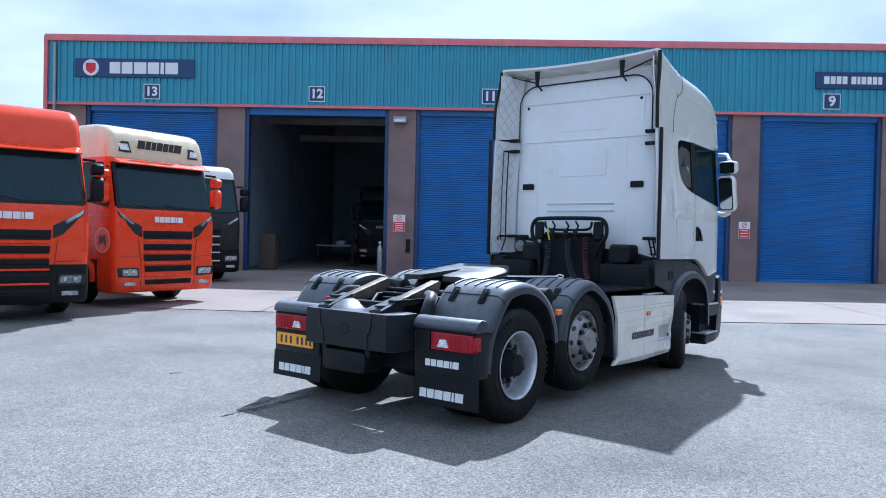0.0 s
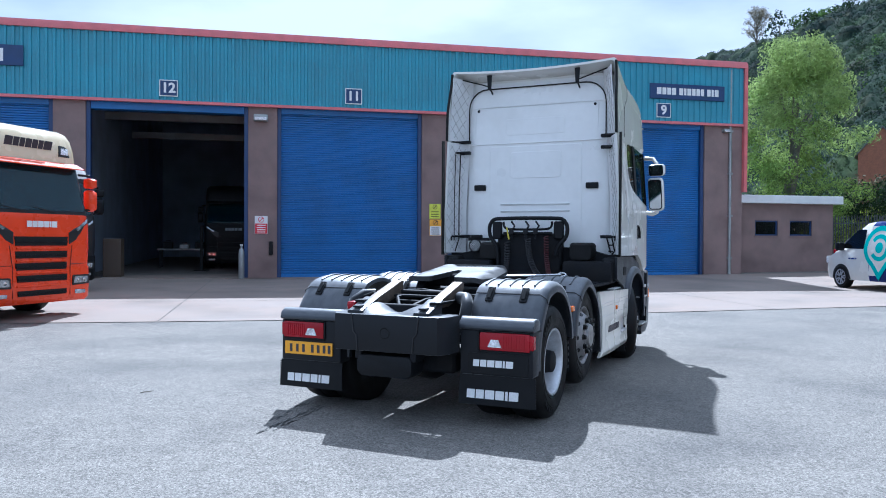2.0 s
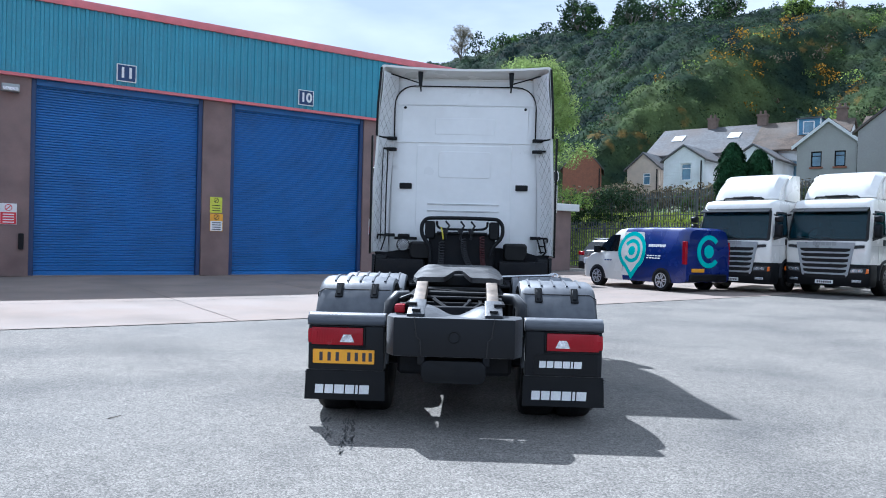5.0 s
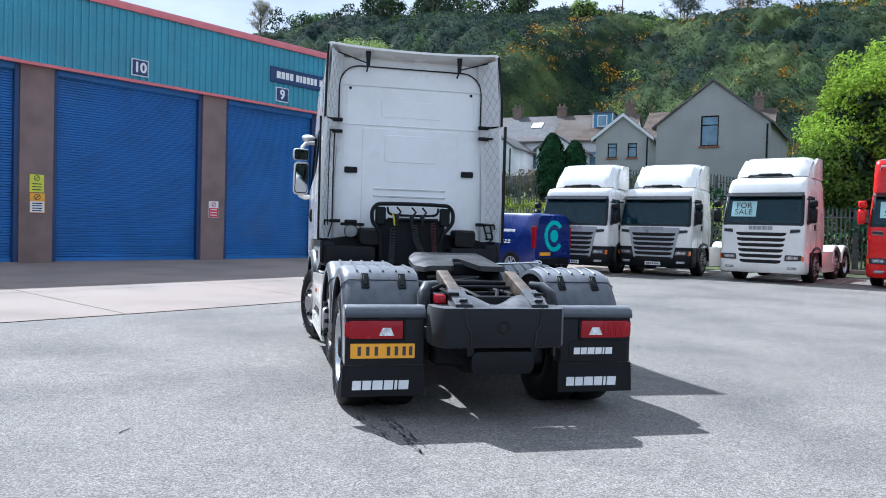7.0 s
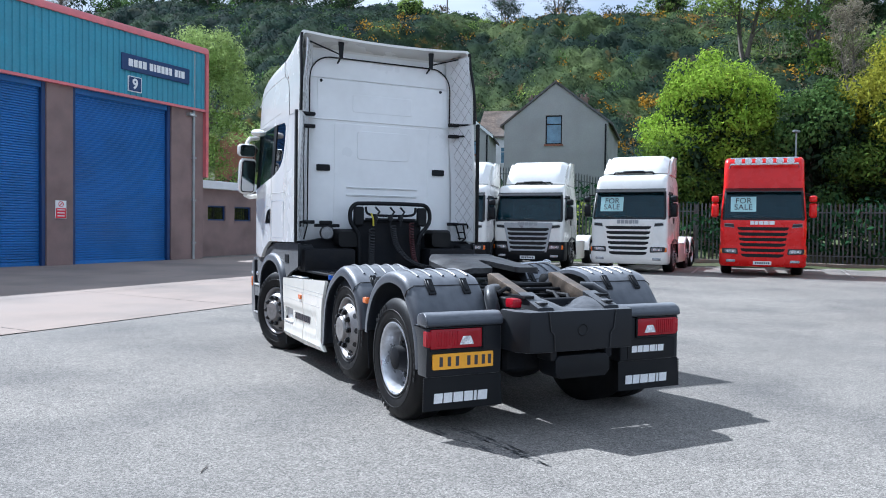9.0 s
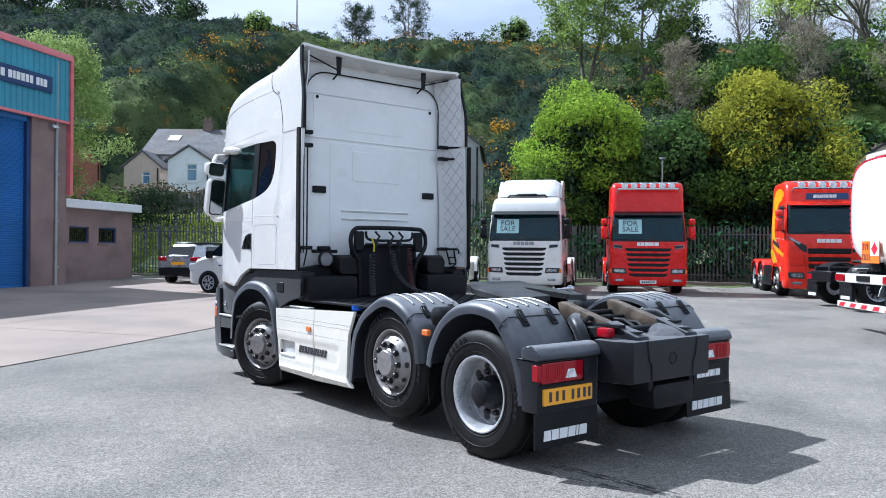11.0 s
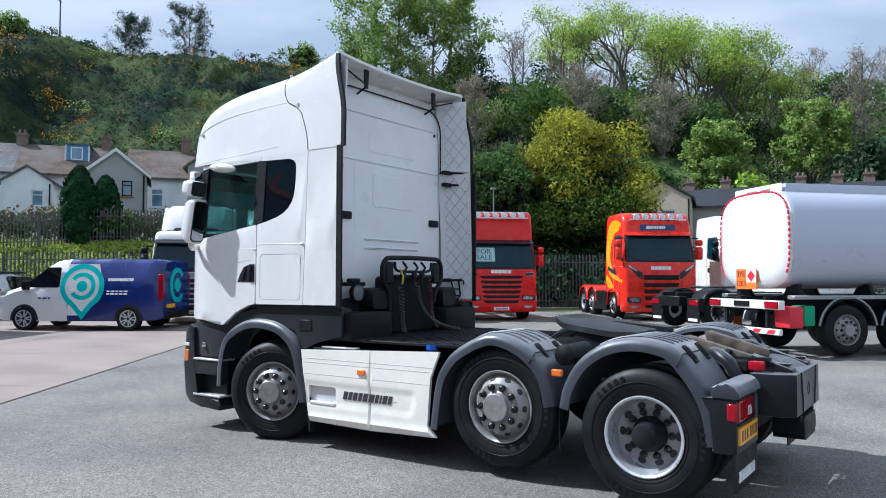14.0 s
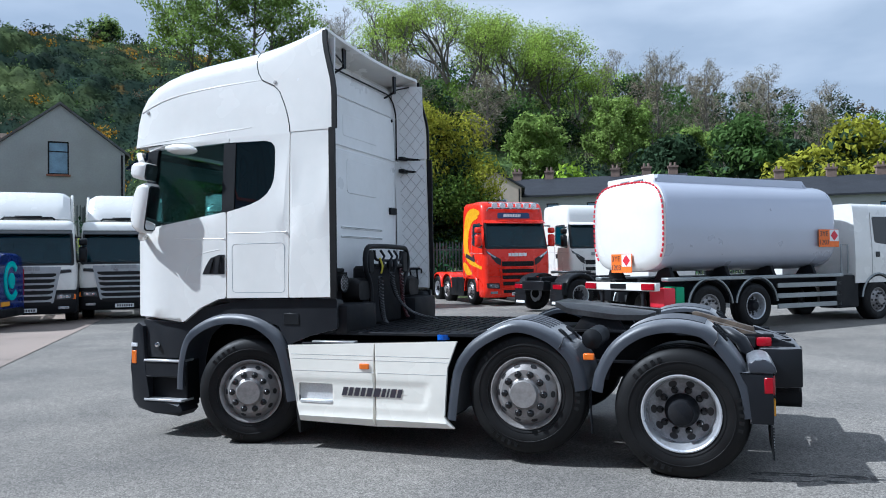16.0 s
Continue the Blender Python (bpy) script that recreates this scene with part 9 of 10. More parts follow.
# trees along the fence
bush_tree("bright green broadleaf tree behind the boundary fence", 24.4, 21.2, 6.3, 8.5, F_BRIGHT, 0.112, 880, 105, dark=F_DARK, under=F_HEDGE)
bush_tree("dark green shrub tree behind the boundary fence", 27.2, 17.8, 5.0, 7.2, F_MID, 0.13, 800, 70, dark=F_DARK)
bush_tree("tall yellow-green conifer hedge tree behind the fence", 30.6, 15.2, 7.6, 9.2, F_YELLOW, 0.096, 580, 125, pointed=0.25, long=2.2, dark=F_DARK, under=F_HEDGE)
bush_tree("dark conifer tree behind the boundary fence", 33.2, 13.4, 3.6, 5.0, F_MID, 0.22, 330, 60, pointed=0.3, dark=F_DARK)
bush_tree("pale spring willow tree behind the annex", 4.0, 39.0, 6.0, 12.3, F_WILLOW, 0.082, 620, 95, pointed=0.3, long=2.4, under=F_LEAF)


def cypress(x, y, w, h):
    """A narrow column of upright sprays, dense from foot to tip."""
    t = thing("tree", "narrow dark green cypress beside the upper fence", "tree", group="cypresses", m=pose(x, y, land(x, y) - 0.1))
    bm = B()
    tube(bm, [(0, 0, 0), (0.03, 0, h * 0.5), (0, 0, h * 0.93)], 0.09, 7, 0.02)
    part("trunk", bm, M_BARK, t)
    n = 5200
    q = rng.uniform(0.02, 1.0, n)
    prof = w / 2 * np.minimum(1.0, 0.55 + q * 2.2) * np.sqrt(np.clip(1.0 - q ** 3.0, 0.02, 1))
    ang = rng.uniform(0, 2 * math.pi, n)
    lump = 1 + 0.14 * np.sin(ang * 3 + q * 9) + 0.10 * np.sin(ang * 5 - q * 21)
    rr = prof * lump * rng.uniform(0.72, 1.05, n)
    c = np.stack([rr * np.cos(ang), rr * np.sin(ang), q * h], 1)
    o = np.stack([np.cos(ang), np.sin(ang), 0.25 + 0 * ang], 1)
    leaf_mesh("crown", F_CYP, c, o, np.full(n, 0.13), 2.0, parent=t, bend=0.35)
    heart = B()
    lathe(heart, [(w * 0.28, 0.1), (w * 0.38, h * 0.3), (w * 0.36, h * 0.65), (w * 0.22, h * 0.85), (0.02, h * 0.95)], axis="z", n=14)
    part("inner_crown", heart, F_CYP, t)


for x, y, w, h in ((13.95, 34.0, 1.65, 3.9), (15.3, 33.9, 1.55, 3.5)):
    cypress(x, y, w, h)
# hedge and brambles on the bank
cen, rad = [], []
for i in range(90):
    x, y = rng.uniform(4.0, 17.5), 0
    d = rng.uniform(6.5, 9.5)
    s = rng.uniform(-6, 10)
    x, y = 5.2 + d * 0.767 + s * 0.642, 35.0 + d * 0.642 - s * 0.767
    cen.append((x, y, land(x, y) + rng.uniform(0.3, 1.5)))
    rad.append(rng.uniform(0.5, 1.0))
c, o, s = clump_cloud(cen, rad, 170, 0.16)
h1 = leaf_mesh("hedge", F_BROWN, c, o, s)
tagged(h1, "tangled brown bramble hedge on the bank", "hedge", kind="stuff")
c, o, s = clump_cloud([(p[0] + 0.3, p[1] - 0.5, p[2] - 0.25) for p in cen[::2]], rad[::2], 160, 0.16)
tagged(leaf_mesh("hedge", F_MID, c, o, s), "green leafy growth through the bank hedge", "hedge", kind="stuff")
# ivy swallowing the end of the bank's fence
cen, rad = [], []
for i in range(70):
    q = rng.random()
    x, y = 4.2 + 5.2 * q + rng.normal(0, 0.4), 42.3 - 5.0 * q + rng.normal(0, 0.4)
    cen.append((x, y, land(x, y) + rng.uniform(0.1, 1.9)))
    rad.append(rng.uniform(0.4, 0.8))
c, o, s = clump_cloud(cen, rad, 190, 0.12)
tagged(leaf_mesh("ivy", F_DARK, c, o, s), "dark ivy grown over the bank's fence", "ivy", kind="stuff")
# dark leaves added where only shade lies between the fence and the trees
cen, rad = [], []
for i in range(230):
    s, d = rng.uniform(15.5, 52), rng.uniform(1.0, 4.5)
    x, y = 5.2 + d * 0.767 + s * 0.642, 35.0 + d * 0.642 - s * 0.767
    cen.append((x, y, land(x, y) + rng.uniform(0.2, 2.0)))
    rad.append(rng.uniform(0.5, 1.0))
c, o, s = clump_cloud(cen, rad, 95, 0.16)
tagged(leaf_mesh("shade_leaves", F_CYP, c, o, s), "dark leaves added for the shade behind the yard fence", "shrubs", kind="stuff")
# grass tufts on the bank
n = 30000
dd, ss = rng.uniform(0.4, 9.0, n), rng.uniform(-10, 17, n)
gx, gy = 5.2 + dd * 0.767 + ss * 0.642, 35.0 + dd * 0.642 - ss * 0.767
gz = np.array([land(a, b) for a, b in zip(gx, gy)])
gr = leaf_mesh("grass", foliage("bank_grass", (0.36, 0.43, 0.085), 0.4, 0.4), np.stack([gx, gy, gz + 0.07], 1), rng.normal(0, 1, (n, 3)) * np.array([1, 1, 0.5]), np.full(n, 0.11), long=2.4, bend=0.3)
tagged(gr, "long bright grass on the bank", "grass", kind="stuff")

# hillside scrub: one unbroken cover of rounded bushes, with its leaves


def cover(name, dark, mid, light, bloom, bloom_at):
    """Leaves of mixed shrubs: drifts of tone, drifts of blossom, and a tone of its own for each leaf."""
    m = foliage(name, mid, 0.38, 0.42)
    n, l = m.node_tree.nodes, m.node_tree.links
    tint = [x for x in n if x.bl_idname == "ShaderNodeMix"][0]
    co = [x for x in n if x.bl_idname == "ShaderNodeTexCoord"][0].outputs["Object"]
    def noise_at(scale, detail, off):
        mp = n.new("ShaderNodeMapping")
        mp.inputs["Location"].default_value = (off, off * 0.7, off * 0.3)
        t = n.new("ShaderNodeTexNoise")
        t.inputs["Scale"].default_value, t.inputs["Detail"].default_value = scale, detail
        l.new(co, mp.inputs["Vector"])
        l.new(mp.outputs["Vector"], t.inputs["Vector"])
        return t.outputs["Fac"]
    r = n.new("ShaderNodeValToRGB")
    e = r.color_ramp.elements
    e[0].position, e[0].color = 0.40, (*dark, 1)
    e[1].position, e[1].color = 0.53, (*mid, 1)
    x = e.new(0.67)
    x.color = (*light, 1)
    l.new(noise_at(0.11, 5, 3.0), r.inputs["Fac"])
    k = n.new("ShaderNodeMapRange")
    k.inputs["From Min"].default_value, k.inputs["From Max"].default_value = bloom_at, bloom_at + 0.06
    k.inputs["To Max"].default_value = 0.85
    l.new(noise_at(0.16, 6, 40.0), k.inputs["Value"])
    mx = n.new("ShaderNodeMix")
    mx.data_type = "RGBA"
    mx.inputs[7].default_value = (*bloom, 1)
    l.new(k.outputs["Result"], mx.inputs["Factor"])
    l.new(r.outputs["Color"], mx.inputs[6])
    l.new(mx.outputs[2], tint.inputs[6])
    return m


# the wood's darker tones also hold the shade of its steep backlit face
C_WOOD = cover("shaded_wood_leaves", (0.022, 0.040, 0.034), (0.044, 0.070, 0.046), (0.080, 0.118, 0.060), (0.060, 0.072, 0.045), 0.60)
C_SCRUB = cover("open_slope_leaves", (0.026, 0.046, 0.034), (0.060, 0.090, 0.042), (0.125, 0.165, 0.065), (0.26, 0.165, 0.05), 0.63)
C_LOWER = cover("lower_slope_leaves", (0.036, 0.058, 0.036), (0.100, 0.150, 0.055), (0.19, 0.27, 0.075), (0.13, 0.105, 0.07), 0.57)
DS, SS = np.arange(21.0, 126.0, 0.8), np.arange(-176.0, 150.0, 0.95)
top = np.zeros((len(DS), len(SS)))
kind = np.zeros((len(DS), len(SS)), int)
for i, d in enumerate(DS):
    for j, s in enumerate(SS):
        x, y = 5.2 + d * 0.767 + s * 0.642, 35.0 + d * 0.642 - s * 0.767
        w = noise.noise(Vector((x * 0.05, y * 0.05, 7.0)))
        k = 0 if s + 14 * w < -40 else (2 if s + 14 * w > 34 and d < 78 + 14 * w else 1)
        kind[i, j] = k
        c1, c2 = ((3.0, 3.0), (2.6, 2.9), (3.4, 3.4))[k]
        f1 = noise.voronoi(Vector((x / c1, y / c1, 0.5)))[0][0]
        f2 = noise.voronoi(Vector((x / 1.1, y / 1.1, 3.5)))[0][0]
        edge = 21 + 27 * smooth(-38, -28, s) * (1 - smooth(14, 26, s))
        lift = smooth(edge, edge + 6, d)
        h = max(0.0, 1 - 1.5 * f1 * f1) * c2 * (0.65 + 0.7 * w) + 0.8 * max(0.0, 1 - f2)
        top[i, j] = land(x, y) + h * lift - 0.05
gx = 5.2 + DS[:, None] * 0.767 + SS[None, :] * 0.642
gy = 35.0 + DS[:, None] * 0.642 - SS[None, :] * 0.767
nd, ns = top.shape
vv = np.stack([gx, gy, top], -1).reshape(-1, 3)
ii, jj = np.meshgrid(np.arange(nd - 1), np.arange(ns - 1), indexing="ij")
q0 = (ii * ns + jj).ravel()
me = bpy.data.meshes.new("scrub")
me.from_pydata(vv.tolist(), [], np.stack([q0, q0 + ns, q0 + ns + 1, q0 + 1], 1)[:, ::-1].tolist())
for one in (C_WOOD, C_SCRUB, C_LOWER):
    me.materials.append(one)
me.polygons.foreach_set("material_index", kind[:-1, :-1].ravel().astype(np.int32))
me.shade_smooth()
tagged(new("scrub", me), "dense green and brown scrub covering the hillside", "shrubs", kind="stuff")
nleaf = 240000
fi, fj = rng.uniform(0, nd - 1.001, nleaf), rng.uniform(0, ns - 1.001, nleaf)
i0, j0 = fi.astype(int), fj.astype(int)
a, b = fi - i0, fj - j0
zz = top[i0, j0] * (1 - a) * (1 - b) + top[i0 + 1, j0] * a * (1 - b) + top[i0, j0 + 1] * (1 - a) * b + top[i0 + 1, j0 + 1] * a * b
dd, ss = 21.0 + fi * 0.8, -176.0 + fj * 0.95
px, py = 5.2 + dd * 0.767 + ss * 0.642, 35.0 + dd * 0.642 - ss * 0.767
gd, gs = (top[i0 + 1, j0] - top[i0, j0]) / 0.8, (top[i0, j0 + 1] - top[i0, j0]) / 0.95
nn = np.stack([-(gd * 0.767 + gs * 0.642), -(gd * 0.642 - gs * 0.767), np.ones(nleaf)], 1)
nn /= np.linalg.norm(nn, axis=1, keepdims=True)
cc = np.stack([px, py, zz], 1) + nn * (np.abs(rng.normal(0, 0.26, nleaf)) + 0.02)[:, None]
for k, (leaf, text) in enumerate(((C_WOOD, "dark evergreen leaves of the wooded slope"), (C_SCRUB, "leaves and blossom of the open scrub slope"), (C_LOWER, "fresh spring leaves of the lower slope"))):
    pick = (kind[i0, j0] == k) & (rng.random(nleaf) < (0.9, 1.0, 0.9)[k]) & (dd < 114) & ((ss > -110) | (rng.random(nleaf) < 0.35))
    ob = leaf_mesh("scrub_leaves", leaf, cc[pick], nn[pick], np.full(int(pick.sum()), (0.29, 0.26, 0.28)[k]), bend=0.75)
    tagged(ob, text, "shrubs", kind="stuff")

# thin bare saplings standing in drifts on the slope
cs, hs = [], []
while len(cs) < 3000:
    a, r = radians(rng.uniform(-25, 75)), rng.uniform(55, 150)
    x, y = r * math.cos(a) - 3, r * math.sin(a) - 3
    d = beyond(x, y)
    if along(x, y) < 8 or d < (50 if along(x, y) < 22 else 24) or d > 98 or noise.noise(Vector((x * 0.045, y * 0.045, 21.0))) < (0.12 if along(x, y) > 22 else 0.3):
        continue
    h = rng.uniform(2.5, 5.5)
    cs.append((x, y, land(x, y) + h * 0.5))
    hs.append(h)
n = len(cs)
cs, hs = np.array(cs), np.array(hs)
lean = rng.normal(0, 0.16, (n, 3)) * np.array([1, 1, 0])
side = rng.normal(0, 1, (n, 3)) * np.array([1, 1, 0])
side /= np.linalg.norm(side, axis=1, keepdims=True)
up = (np.array([0, 0, 0.5]) + lean * 0.5) * hs[:, None]
thick = rng.uniform(0.018, 0.04, (n, 1))
vv = np.stack([cs - up - side * thick, cs - up + side * thick, cs + up], axis=1).reshape(-1, 3)
me = bpy.data.meshes.new("saplings")
me.from_pydata(vv.tolist(), [], np.arange(3 * n).reshape(-1, 3).tolist())
me.materials.append(F_TWIG)
tagged(new("saplings", me), "thin bare saplings on the hillside", "saplings", kind="stuff")

# single larger bushes standing out of the scrub
bushes = {"dark": (F_DARK, [], "dark evergreen bushes standing on the hillside"), "mid": (F_LEAF, [], "green bushes standing on the hillside"), "deep": (F_MID, [], "deep green bushes in the wood on the hillside"), "brown": (F_BROWN, [], "brown leafless bushes standing on the hillside"), "pale": (F_GRASSY, [], "grey-green sallow bushes standing on the hillside"), "gorse": (F_GORSE, [], "orange-flowered gorse bushes standing on the hillside")}
tries = 0
while tries < 2300:
    s0, d0 = rng.uniform(-84, 112), rng.uniform(24, 114)
    x, y = 5.2 + d0 * 0.767 + s0 * 0.642, 35.0 + d0 * 0.642 - s0 * 0.767
    tries += 1
    if d0 < 50 and -36 < s0 < 22:
        continue
    drift = noise.noise(Vector((x * 0.06, y * 0.06, 31.0)))
    k = rng.choice(["dark", "dark", "deep", "dark", "deep"] if s0 < -38 else ["dark", "dark", "deep", "mid", "brown", "pale"] if s0 < 12 else ["dark", "mid", "mid", "brown", "pale"])
    if -40 < s0 < 40 and d0 > 56 and drift > -0.08 and rng.random() < 0.6:
        k = "gorse"
    R = rng.uniform(0.85, 1.4) ** 2 * (0.95 if k == "gorse" else 1.0)
    for q in range(4):
        u = rng.normal(0, 0.45, 3)
        bushes[k][1].append((x + u[0] * R, y + u[1] * R, land(x, y) + R * 0.75 + u[2] * R * 0.5, R * rng.uniform(0.4, 0.75)))
for leaf, spots, text in bushes.values():
    c, o, s = clump_cloud([p[:3] for p in spots], [p[3] for p in spots], 26, 0.25, 0.9, -0.7)
    tagged(leaf_mesh("bushes", leaf, c, o, s, bend=0.5), text, "bushes", kind="stuff")

# trees on and below the crest
crest = [(89, 41, 20, 0), (95, 37, 23, 0), (98, 29, 22, 0), (95.5, 21.5, 20, 0), (96, 16.5, 18, 0), (92, 33, 19, 0), (97, 25, 20, 0), (94, 27, 18, 0), (102, 33, 19, 0), (92, 45, 17, 0), (75.5, 55, 15, 1), (71, 61, 15, 1), 
         (112, -5.7, 12, 3), (102, 9, 14, 3), (112, -13, 10, 3), (108, 2, 13, 3), (105, -22, 10, 3), (84, 12, 11, 1), (82, 2, 10, 1), (78, 26, 10, 3), (74, 34, 10, 3), (66, 44, 9, 3), (70, 18, 9, 1)]


def tall_tree(label, x, y, h, w, leaf, size, per, low=0.28, leaders=2, sides=34, long=1.6, rise=0.75, thick=0.016):
    """Leaders that run to the top, with limbs all the way up and leaves along the outer limbs."""
    t = thing("tree", label, "tree", m=pose(x, y, land(x, y) - 0.2, 0, 0, random.uniform(0, 360)))
    bm = B()
    spots = []
    for n in range(leaders):
        az = 2 * math.pi * n / leaders + random.uniform(-0.5, 0.5)
        reach = 0.0 if leaders == 1 else w * random.uniform(0.10, 0.22)
        hh = h * random.uniform(0.86, 1.0)
        def stem(q):
            return Vector((math.cos(az) * reach * q ** 0.8 + 0.02 * h * math.sin(q * 5 + n), math.sin(az) * reach * q ** 0.8 + 0.02 * h * math.cos(q * 4 + n), hh * q))
        tube(bm, [stem(i / 7) for i in range(8)], h * thick, 6, h * 0.002)
        for i in range(sides // leaders):
            q = low + (0.97 - low) * (i + random.random()) / (sides // leaders)
            u = (q - low) / (1 - low)
            length = w * 0.5 * (0.35 + 0.75 * math.sin(math.pi * min(1.0, 0.16 + 0.84 * u) ** 0.85)) * random.uniform(0.7, 1.12)
            out = random.uniform(0, 2 * math.pi)
            d = Vector((math.cos(out), math.sin(out), rise * random.uniform(0.6, 1.3))).normalized()
            p = stem(q)
            pts = [p]
            for k in range(3):
                d = (d + Vector((random.gauss(0, 0.16), random.gauss(0, 0.16), random.gauss(0.06, 0.10)))).normalized()
                p = p + d * length / 3
                pts.append(p)
            tube(bm, pts, h * thick * 0.36 * (1.1 - u * 0.7), 4, 0.02)
            spots += [(pts[2], 0.7), (pts[3], 1.0)]
            for k in range(5):
                base = pts[1 + k % 3] if k < 3 else pts[2].lerp(pts[3], random.random())
                e = (d + Vector((random.gauss(0, 0.75), random.gauss(0, 0.75), random.gauss(0.15, 0.45)))).normalized()
                tip = base + e * length * random.uniform(0.28, 0.5)
                mid = base.lerp(tip, 0.5) + Vector((random.gauss(0, 0.1), random.gauss(0, 0.1), 0.1))
                tube(bm, [base, mid, tip], h * thick * 0.12, 3, 0.012)
                spots += [(mid, 0.6), (tip, 1.0)]
    part("trunk", bm, M_BARK, t, smooth=60)
    sp = np.array([list(v) for v, _ in spots])
    wt = np.array([k for _, k in spots])
    idx = rng.choice(len(sp), size=per * len(sp), p=wt / wt.sum())
    off = rng.normal(0, w * 0.042, (len(idx), 3)) * np.array([1, 1, 0.75])
    o = off + np.array([0, 0, 0.3])
    leaf_mesh("crown", leaf, sp[idx] + off, o / (np.linalg.norm(o, axis=1, keepdims=True) + 1e-6), np.full(len(idx), size), long, parent=t)
    return t


for x, y, h, k in crest:
    if k == 0:
        tree("tall spring beech tree on the hill crest", x, y, h * 1.15, F_LIGHT, 0.18, 15, 0.70, depth=6, spread=0.54, up=0.27, first=0.236, trunk_r=h * 0.020)
    elif k == 1:
        tall_tree("green broadleaf tree on the hillside", x, y, h * (1.3 if h > 12 else 1.0), h * (0.85 if h > 12 else 0.65), F_LEAF, 0.25, 32, low=0.2)
    else:
        tall_tree("bare grey-brown tree on the hillside", x, y, h * 1.1, h * 0.6, F_TWIG, 0.048, 7, low=0.2, long=14.0, leaders=2, sides=40, rise=1.1)
for i in range(46):
    s0 = 46 + i * 2.3 + rng.uniform(-1.5, 1.5)
    d0 = rng.uniform(84, 116)
    x, y = 5.2 + d0 * 0.767 + s0 * 0.642, 35.0 + d0 * 0.642 - s0 * 0.767
    if i % 5 < 3:
        h = rng.uniform(9, 13)
        tall_tree("bare grey-brown tree in the wood on the ridge", x, y, h, h * 0.62, F_TWIG, 0.048, 6, low=0.2, long=14.0, leaders=2, sides=26, rise=1.1)
    else:
        bush_tree("ivy-clad dark tree in the wood on the ridge", x, y, rng.uniform(4, 7), rng.uniform(6, 9), F_DARK if i % 2 else F_MID, 0.36, 26, 40)
for i in range(26):
    s0, d0 = 30 + i * 2.0 + rng.uniform(-1.2, 1.2), rng.uniform(54, 66)
    x, y = 5.2 + d0 * 0.767 + s0 * 0.642, 35.0 + d0 * 0.642 - s0 * 0.767
    bush_tree("ivy-clad green tree below the hill crest", x, y, rng.uniform(5, 8), rng.uniform(5.5, 8.5), (F_MID, F_HEDGE, F_LEAF, F_MID, F_DARK)[i % 5], 0.30, 40, 44)
for x, y, w, h, f in ((70.5, -1.5, 8.5, 12, F_MID), (66, -9.5, 11, 10.5, F_YELLOW), (71, -16, 10, 10, F_YELLOW), (64, -21, 9, 9, F_MID), (76, -6, 8, 10, F_DARK), (77, 5, 9, 9, F_DARK), (62, 6, 7, 6, F_MID), (60, 13, 7, 6, F_BRIGHT), (58, 22, 7, 7, F_MID)):
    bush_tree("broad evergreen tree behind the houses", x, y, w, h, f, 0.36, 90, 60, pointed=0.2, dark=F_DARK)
for i in range(34):
    s0 = rng.uniform(-140, -58)
    d0 = rng.uniform(100, 121)
    x, y = 5.2 + d0 * 0.767 + s0 * 0.642, 35.0 + d0 * 0.642 - s0 * 0.767
    bush_tree("dark leafy tree of the wood on the ridge", x, y, rng.uniform(5, 9), rng.uniform(6, 10), F_DARK if rng.random() < 0.7 else F_MID, 0.42, 22, 40)
for i in range(30):
    s0, d0 = 84 + i * 2.9 + rng.uniform(-1.5, 1.5), rng.uniform(62, 100)
    x, y = 5.2 + d0 * 0.767 + s0 * 0.642, 35.0 + d0 * 0.642 - s0 * 0.767
    bush_tree("dense green tree in the wood on the slope", x, y, rng.uniform(6, 9), rng.uniform(7, 10.5), (F_DARK, F_MID, F_MID, F_BROWN)[i % 4], 0.40, 20, 40)
# the hedge along the crest, with its taller trees
bush_tree("rounded green bush on the hill crest", 92.1, 97.1, 6.6, 5.6, F_LEAF, 0.26, 90, 50, dark=F_DARK)
bush_tree("rounded green bush on the hill crest", 56.6, 129.5, 6.0, 5.0, F_LEAF, 0.26, 80, 46, dark=F_DARK)
bush_tree("dark evergreen tree below the beeches", 84.0, 56.5, 9.0, 10.5, F_DARK, 0.28, 60, 70, pointed=0.3)
tall_tree("dark thinly leaved tree on the hill crest", 72.7, 120.5, 10.0, 7.5, F_DARK, 0.17, 14, low=0.12, leaders=3, sides=40, rise=0.9)
tall_tree("dark thinly leaved tree on the hill crest", 79.7, 113.1, 10.5, 8.0, F_DARK, 0.17, 14, low=0.12, leaders=3, sides=40, rise=0.9)
for i in range(15):
    s0, d0 = -44 + i * 4.4 + rng.uniform(-1.2, 1.2), 107 + rng.uniform(-2, 2)
    x, y = 5.2 + d0 * 0.767 + s0 * 0.642, 35.0 + d0 * 0.642 - s0 * 0.767
    bush_tree("low hedgerow shrub on the hill crest", x, y, rng.uniform(3, 5), rng.uniform(2.0, 4.2), (F_DARK, F_MID, F_BROWN, F_DARK, F_LEAF)[i % 5], 0.24, 60, 26)
up_pole = thing("utility_pole", "thin wooden utility pole with a crossarm on the hill crest", "pole", m=pose(63.0, 126.2, land(63.0, 126.2) - 0.3, 0, 0, 40))
bm = B()
tube(bm, [(0, 0, 0), (0.02, 0, 4.5), (0, 0, 9.0)], 0.15, 10, 0.10)
part("pole", bm, M_BARK, up_pole, smooth=60)
bm = B()
box(bm, -0.9, 0.9, 0.10, 0.20, 8.5, 8.62, 0.01)
part("crossarm", bm, M_BARK, up_pole)
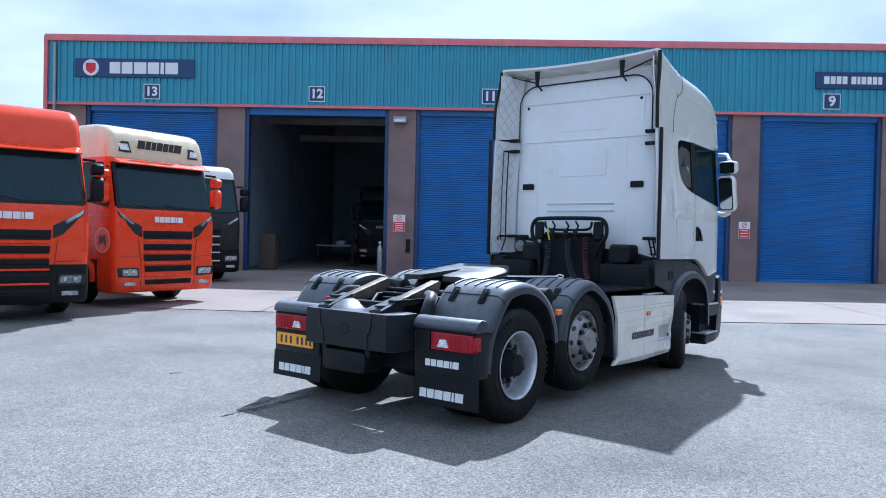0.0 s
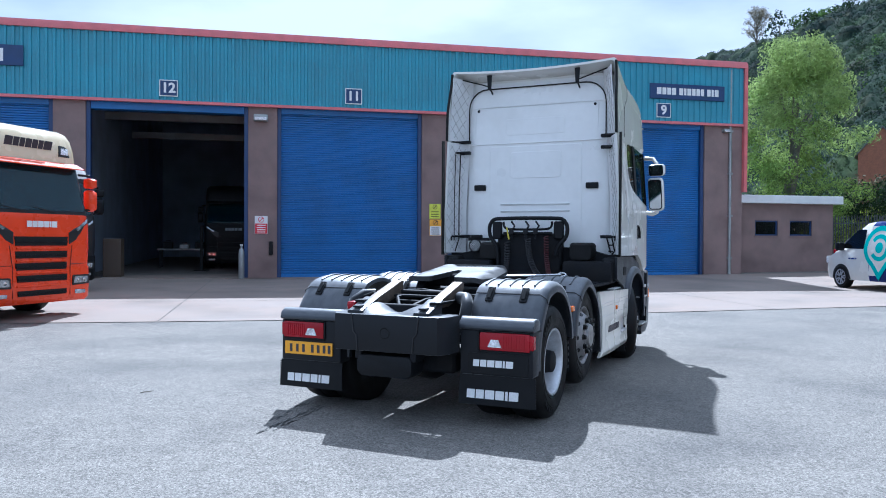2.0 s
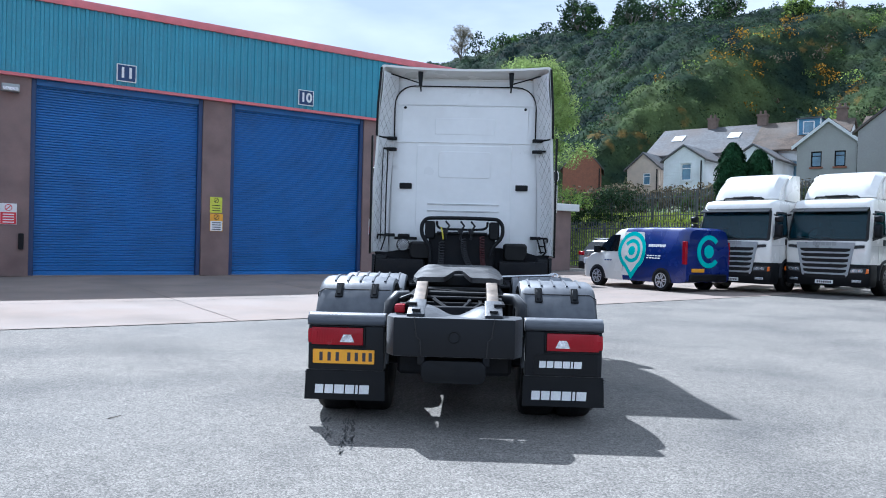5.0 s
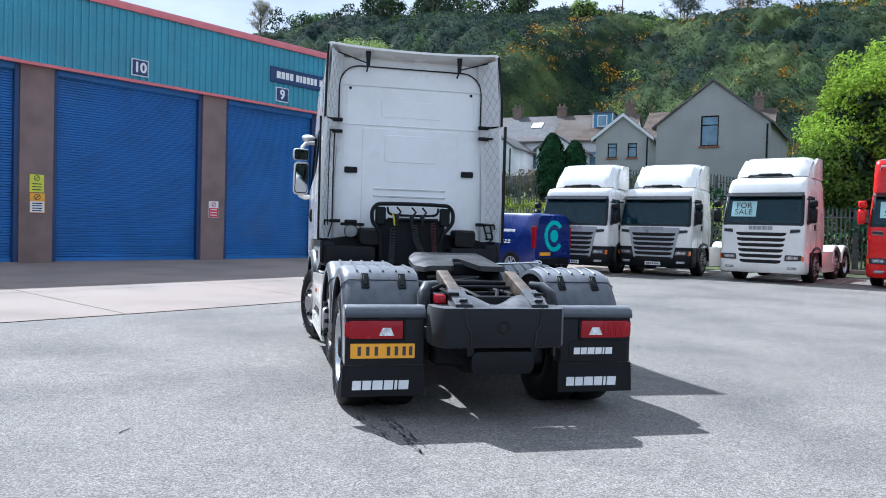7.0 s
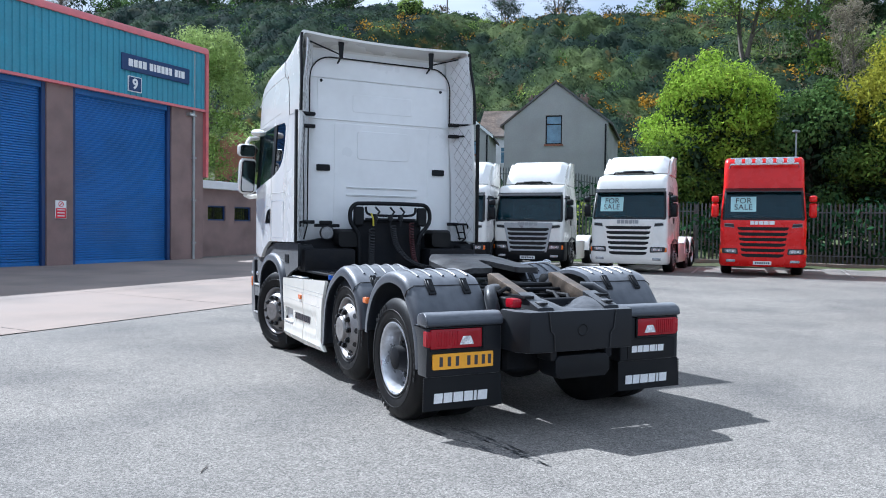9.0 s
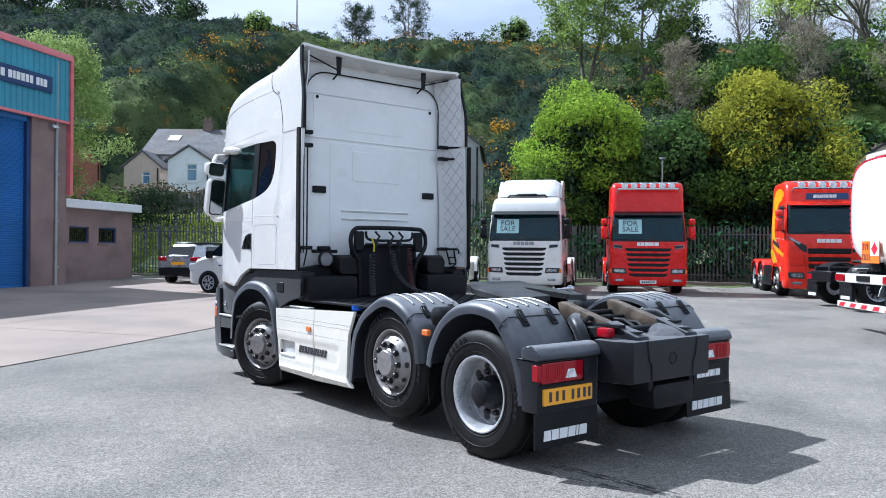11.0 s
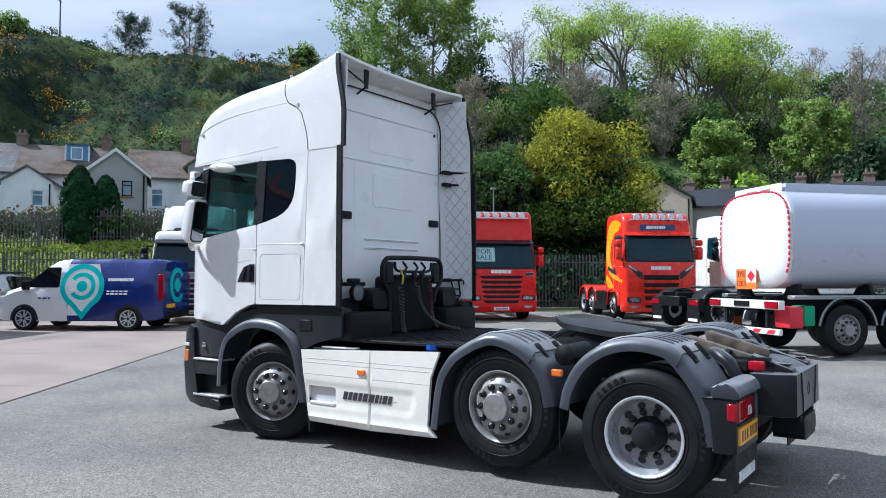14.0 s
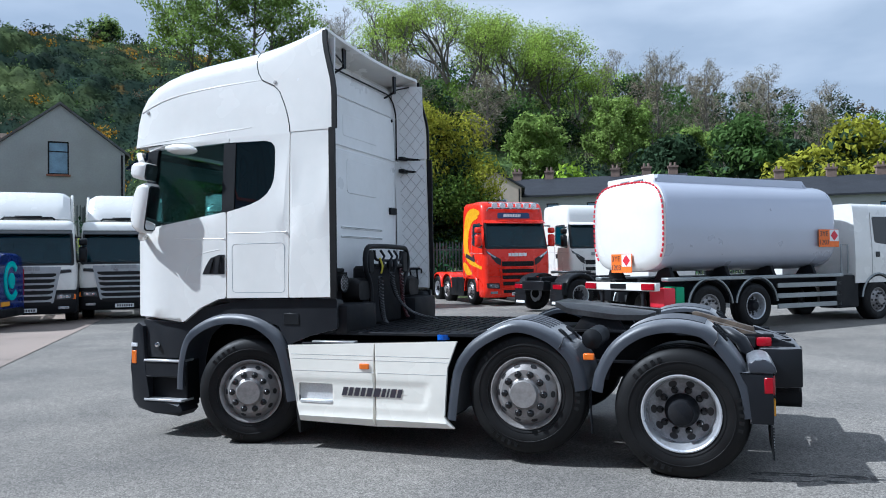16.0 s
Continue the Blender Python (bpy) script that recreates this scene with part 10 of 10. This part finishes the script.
for px in (-0.8, 0.0, 0.8):
    bm = B()
    lathe(bm, [(0, 0.03), (0.03, 0.05), (0.07, 0.035), (0.10, 0.05), (0.14, 0.0)], (px, 0.15, 8.62), "z", 10)
    part("insulator", bm, M_GREY, up_pole)
tall_tree("lone bare tree on the skyline", -3.4, 180.0, 10.6, 6.0, F_TWIG, 0.07, 8, low=0.28, long=12.0, leaders=1, sides=30, rise=1.1, thick=0.024)

# ---- small things on the ground ----
bm = B()
for (xa, ya), (xb, yb), n, spread in (((-0.93, -0.50), (-0.80, -1.62), 60, 0.012), ((-0.87, -0.55), (-0.75, -1.5), 44, 0.010), ((-1.12, -0.50), (-0.99, -1.2), 30, 0.02)):
    for i in range(n):
        q = rng.random()
        x, y = xa + (xb - xa) * q + rng.normal(0, spread), ya + (yb - ya) * q
        box(bm, -0.006, 0.006, -0.03, 0.03, 0.0, 0.0015, m=pose(x, y, 0.001, 0, 0, rng.uniform(0, 14)) @ Matrix.Diagonal((rng.uniform(0.4, 1.3), rng.uniform(0.4, 1.5), 1, 1)))
tagged(part("tyre_marks", bm, mat("rubber_smear", (0.085, 0.083, 0.08), 0.9)), "dark rubber tyre marks on the asphalt", "marks", kind="stuff")
st = thing("stick", "short thin brown stick lying on the asphalt", "stick", m=pose(-2.90, -0.76, 0.006, 0, 0, 62))
bm = B()
tube(bm, [(-0.065, 0, 0.0), (-0.02, 0.006, 0.003), (0.03, 0.0, 0.002), (0.07, 0.008, 0.004)], 0.005, 6, 0.003)
part("twig", bm, M_BARK, st)
M_LINE = mat("worn_white_line", (0.42, 0.41, 0.39), 0.8, var=0.3, fine=20, dirt=(0.2, 0.19, 0.18), dirt_amount=0.9, dirt_scale=6)
for k, (x, y, a) in enumerate(((12.6, 16.2, 41), (15.4, 13.4, 41), (18.8, 9.9, 40))):
    bm = B()
    c, sn = math.cos(radians(a)), math.sin(radians(a))
    for i in range(8):
        p, q = i * 0.5, i * 0.5 + 0.49
        a0, b0 = (x + c * p, y + sn * p), (x + c * q, y + sn * q)
        vs = [bm.verts.new((px - sn * w, py + c * w, land(px, py) + 0.012)) for (px, py), w in ((a0, 0.05), (a0, -0.05), (b0, -0.05), (b0, 0.05))]
        bm.faces.new(vs)
    bmesh.ops.solidify(bm, geom=bm.faces[:], thickness=0.006)
    tagged(part("bay_line_%d" % (k + 1), bm, M_LINE), "worn white parking bay line on the asphalt", "line", kind="structure")
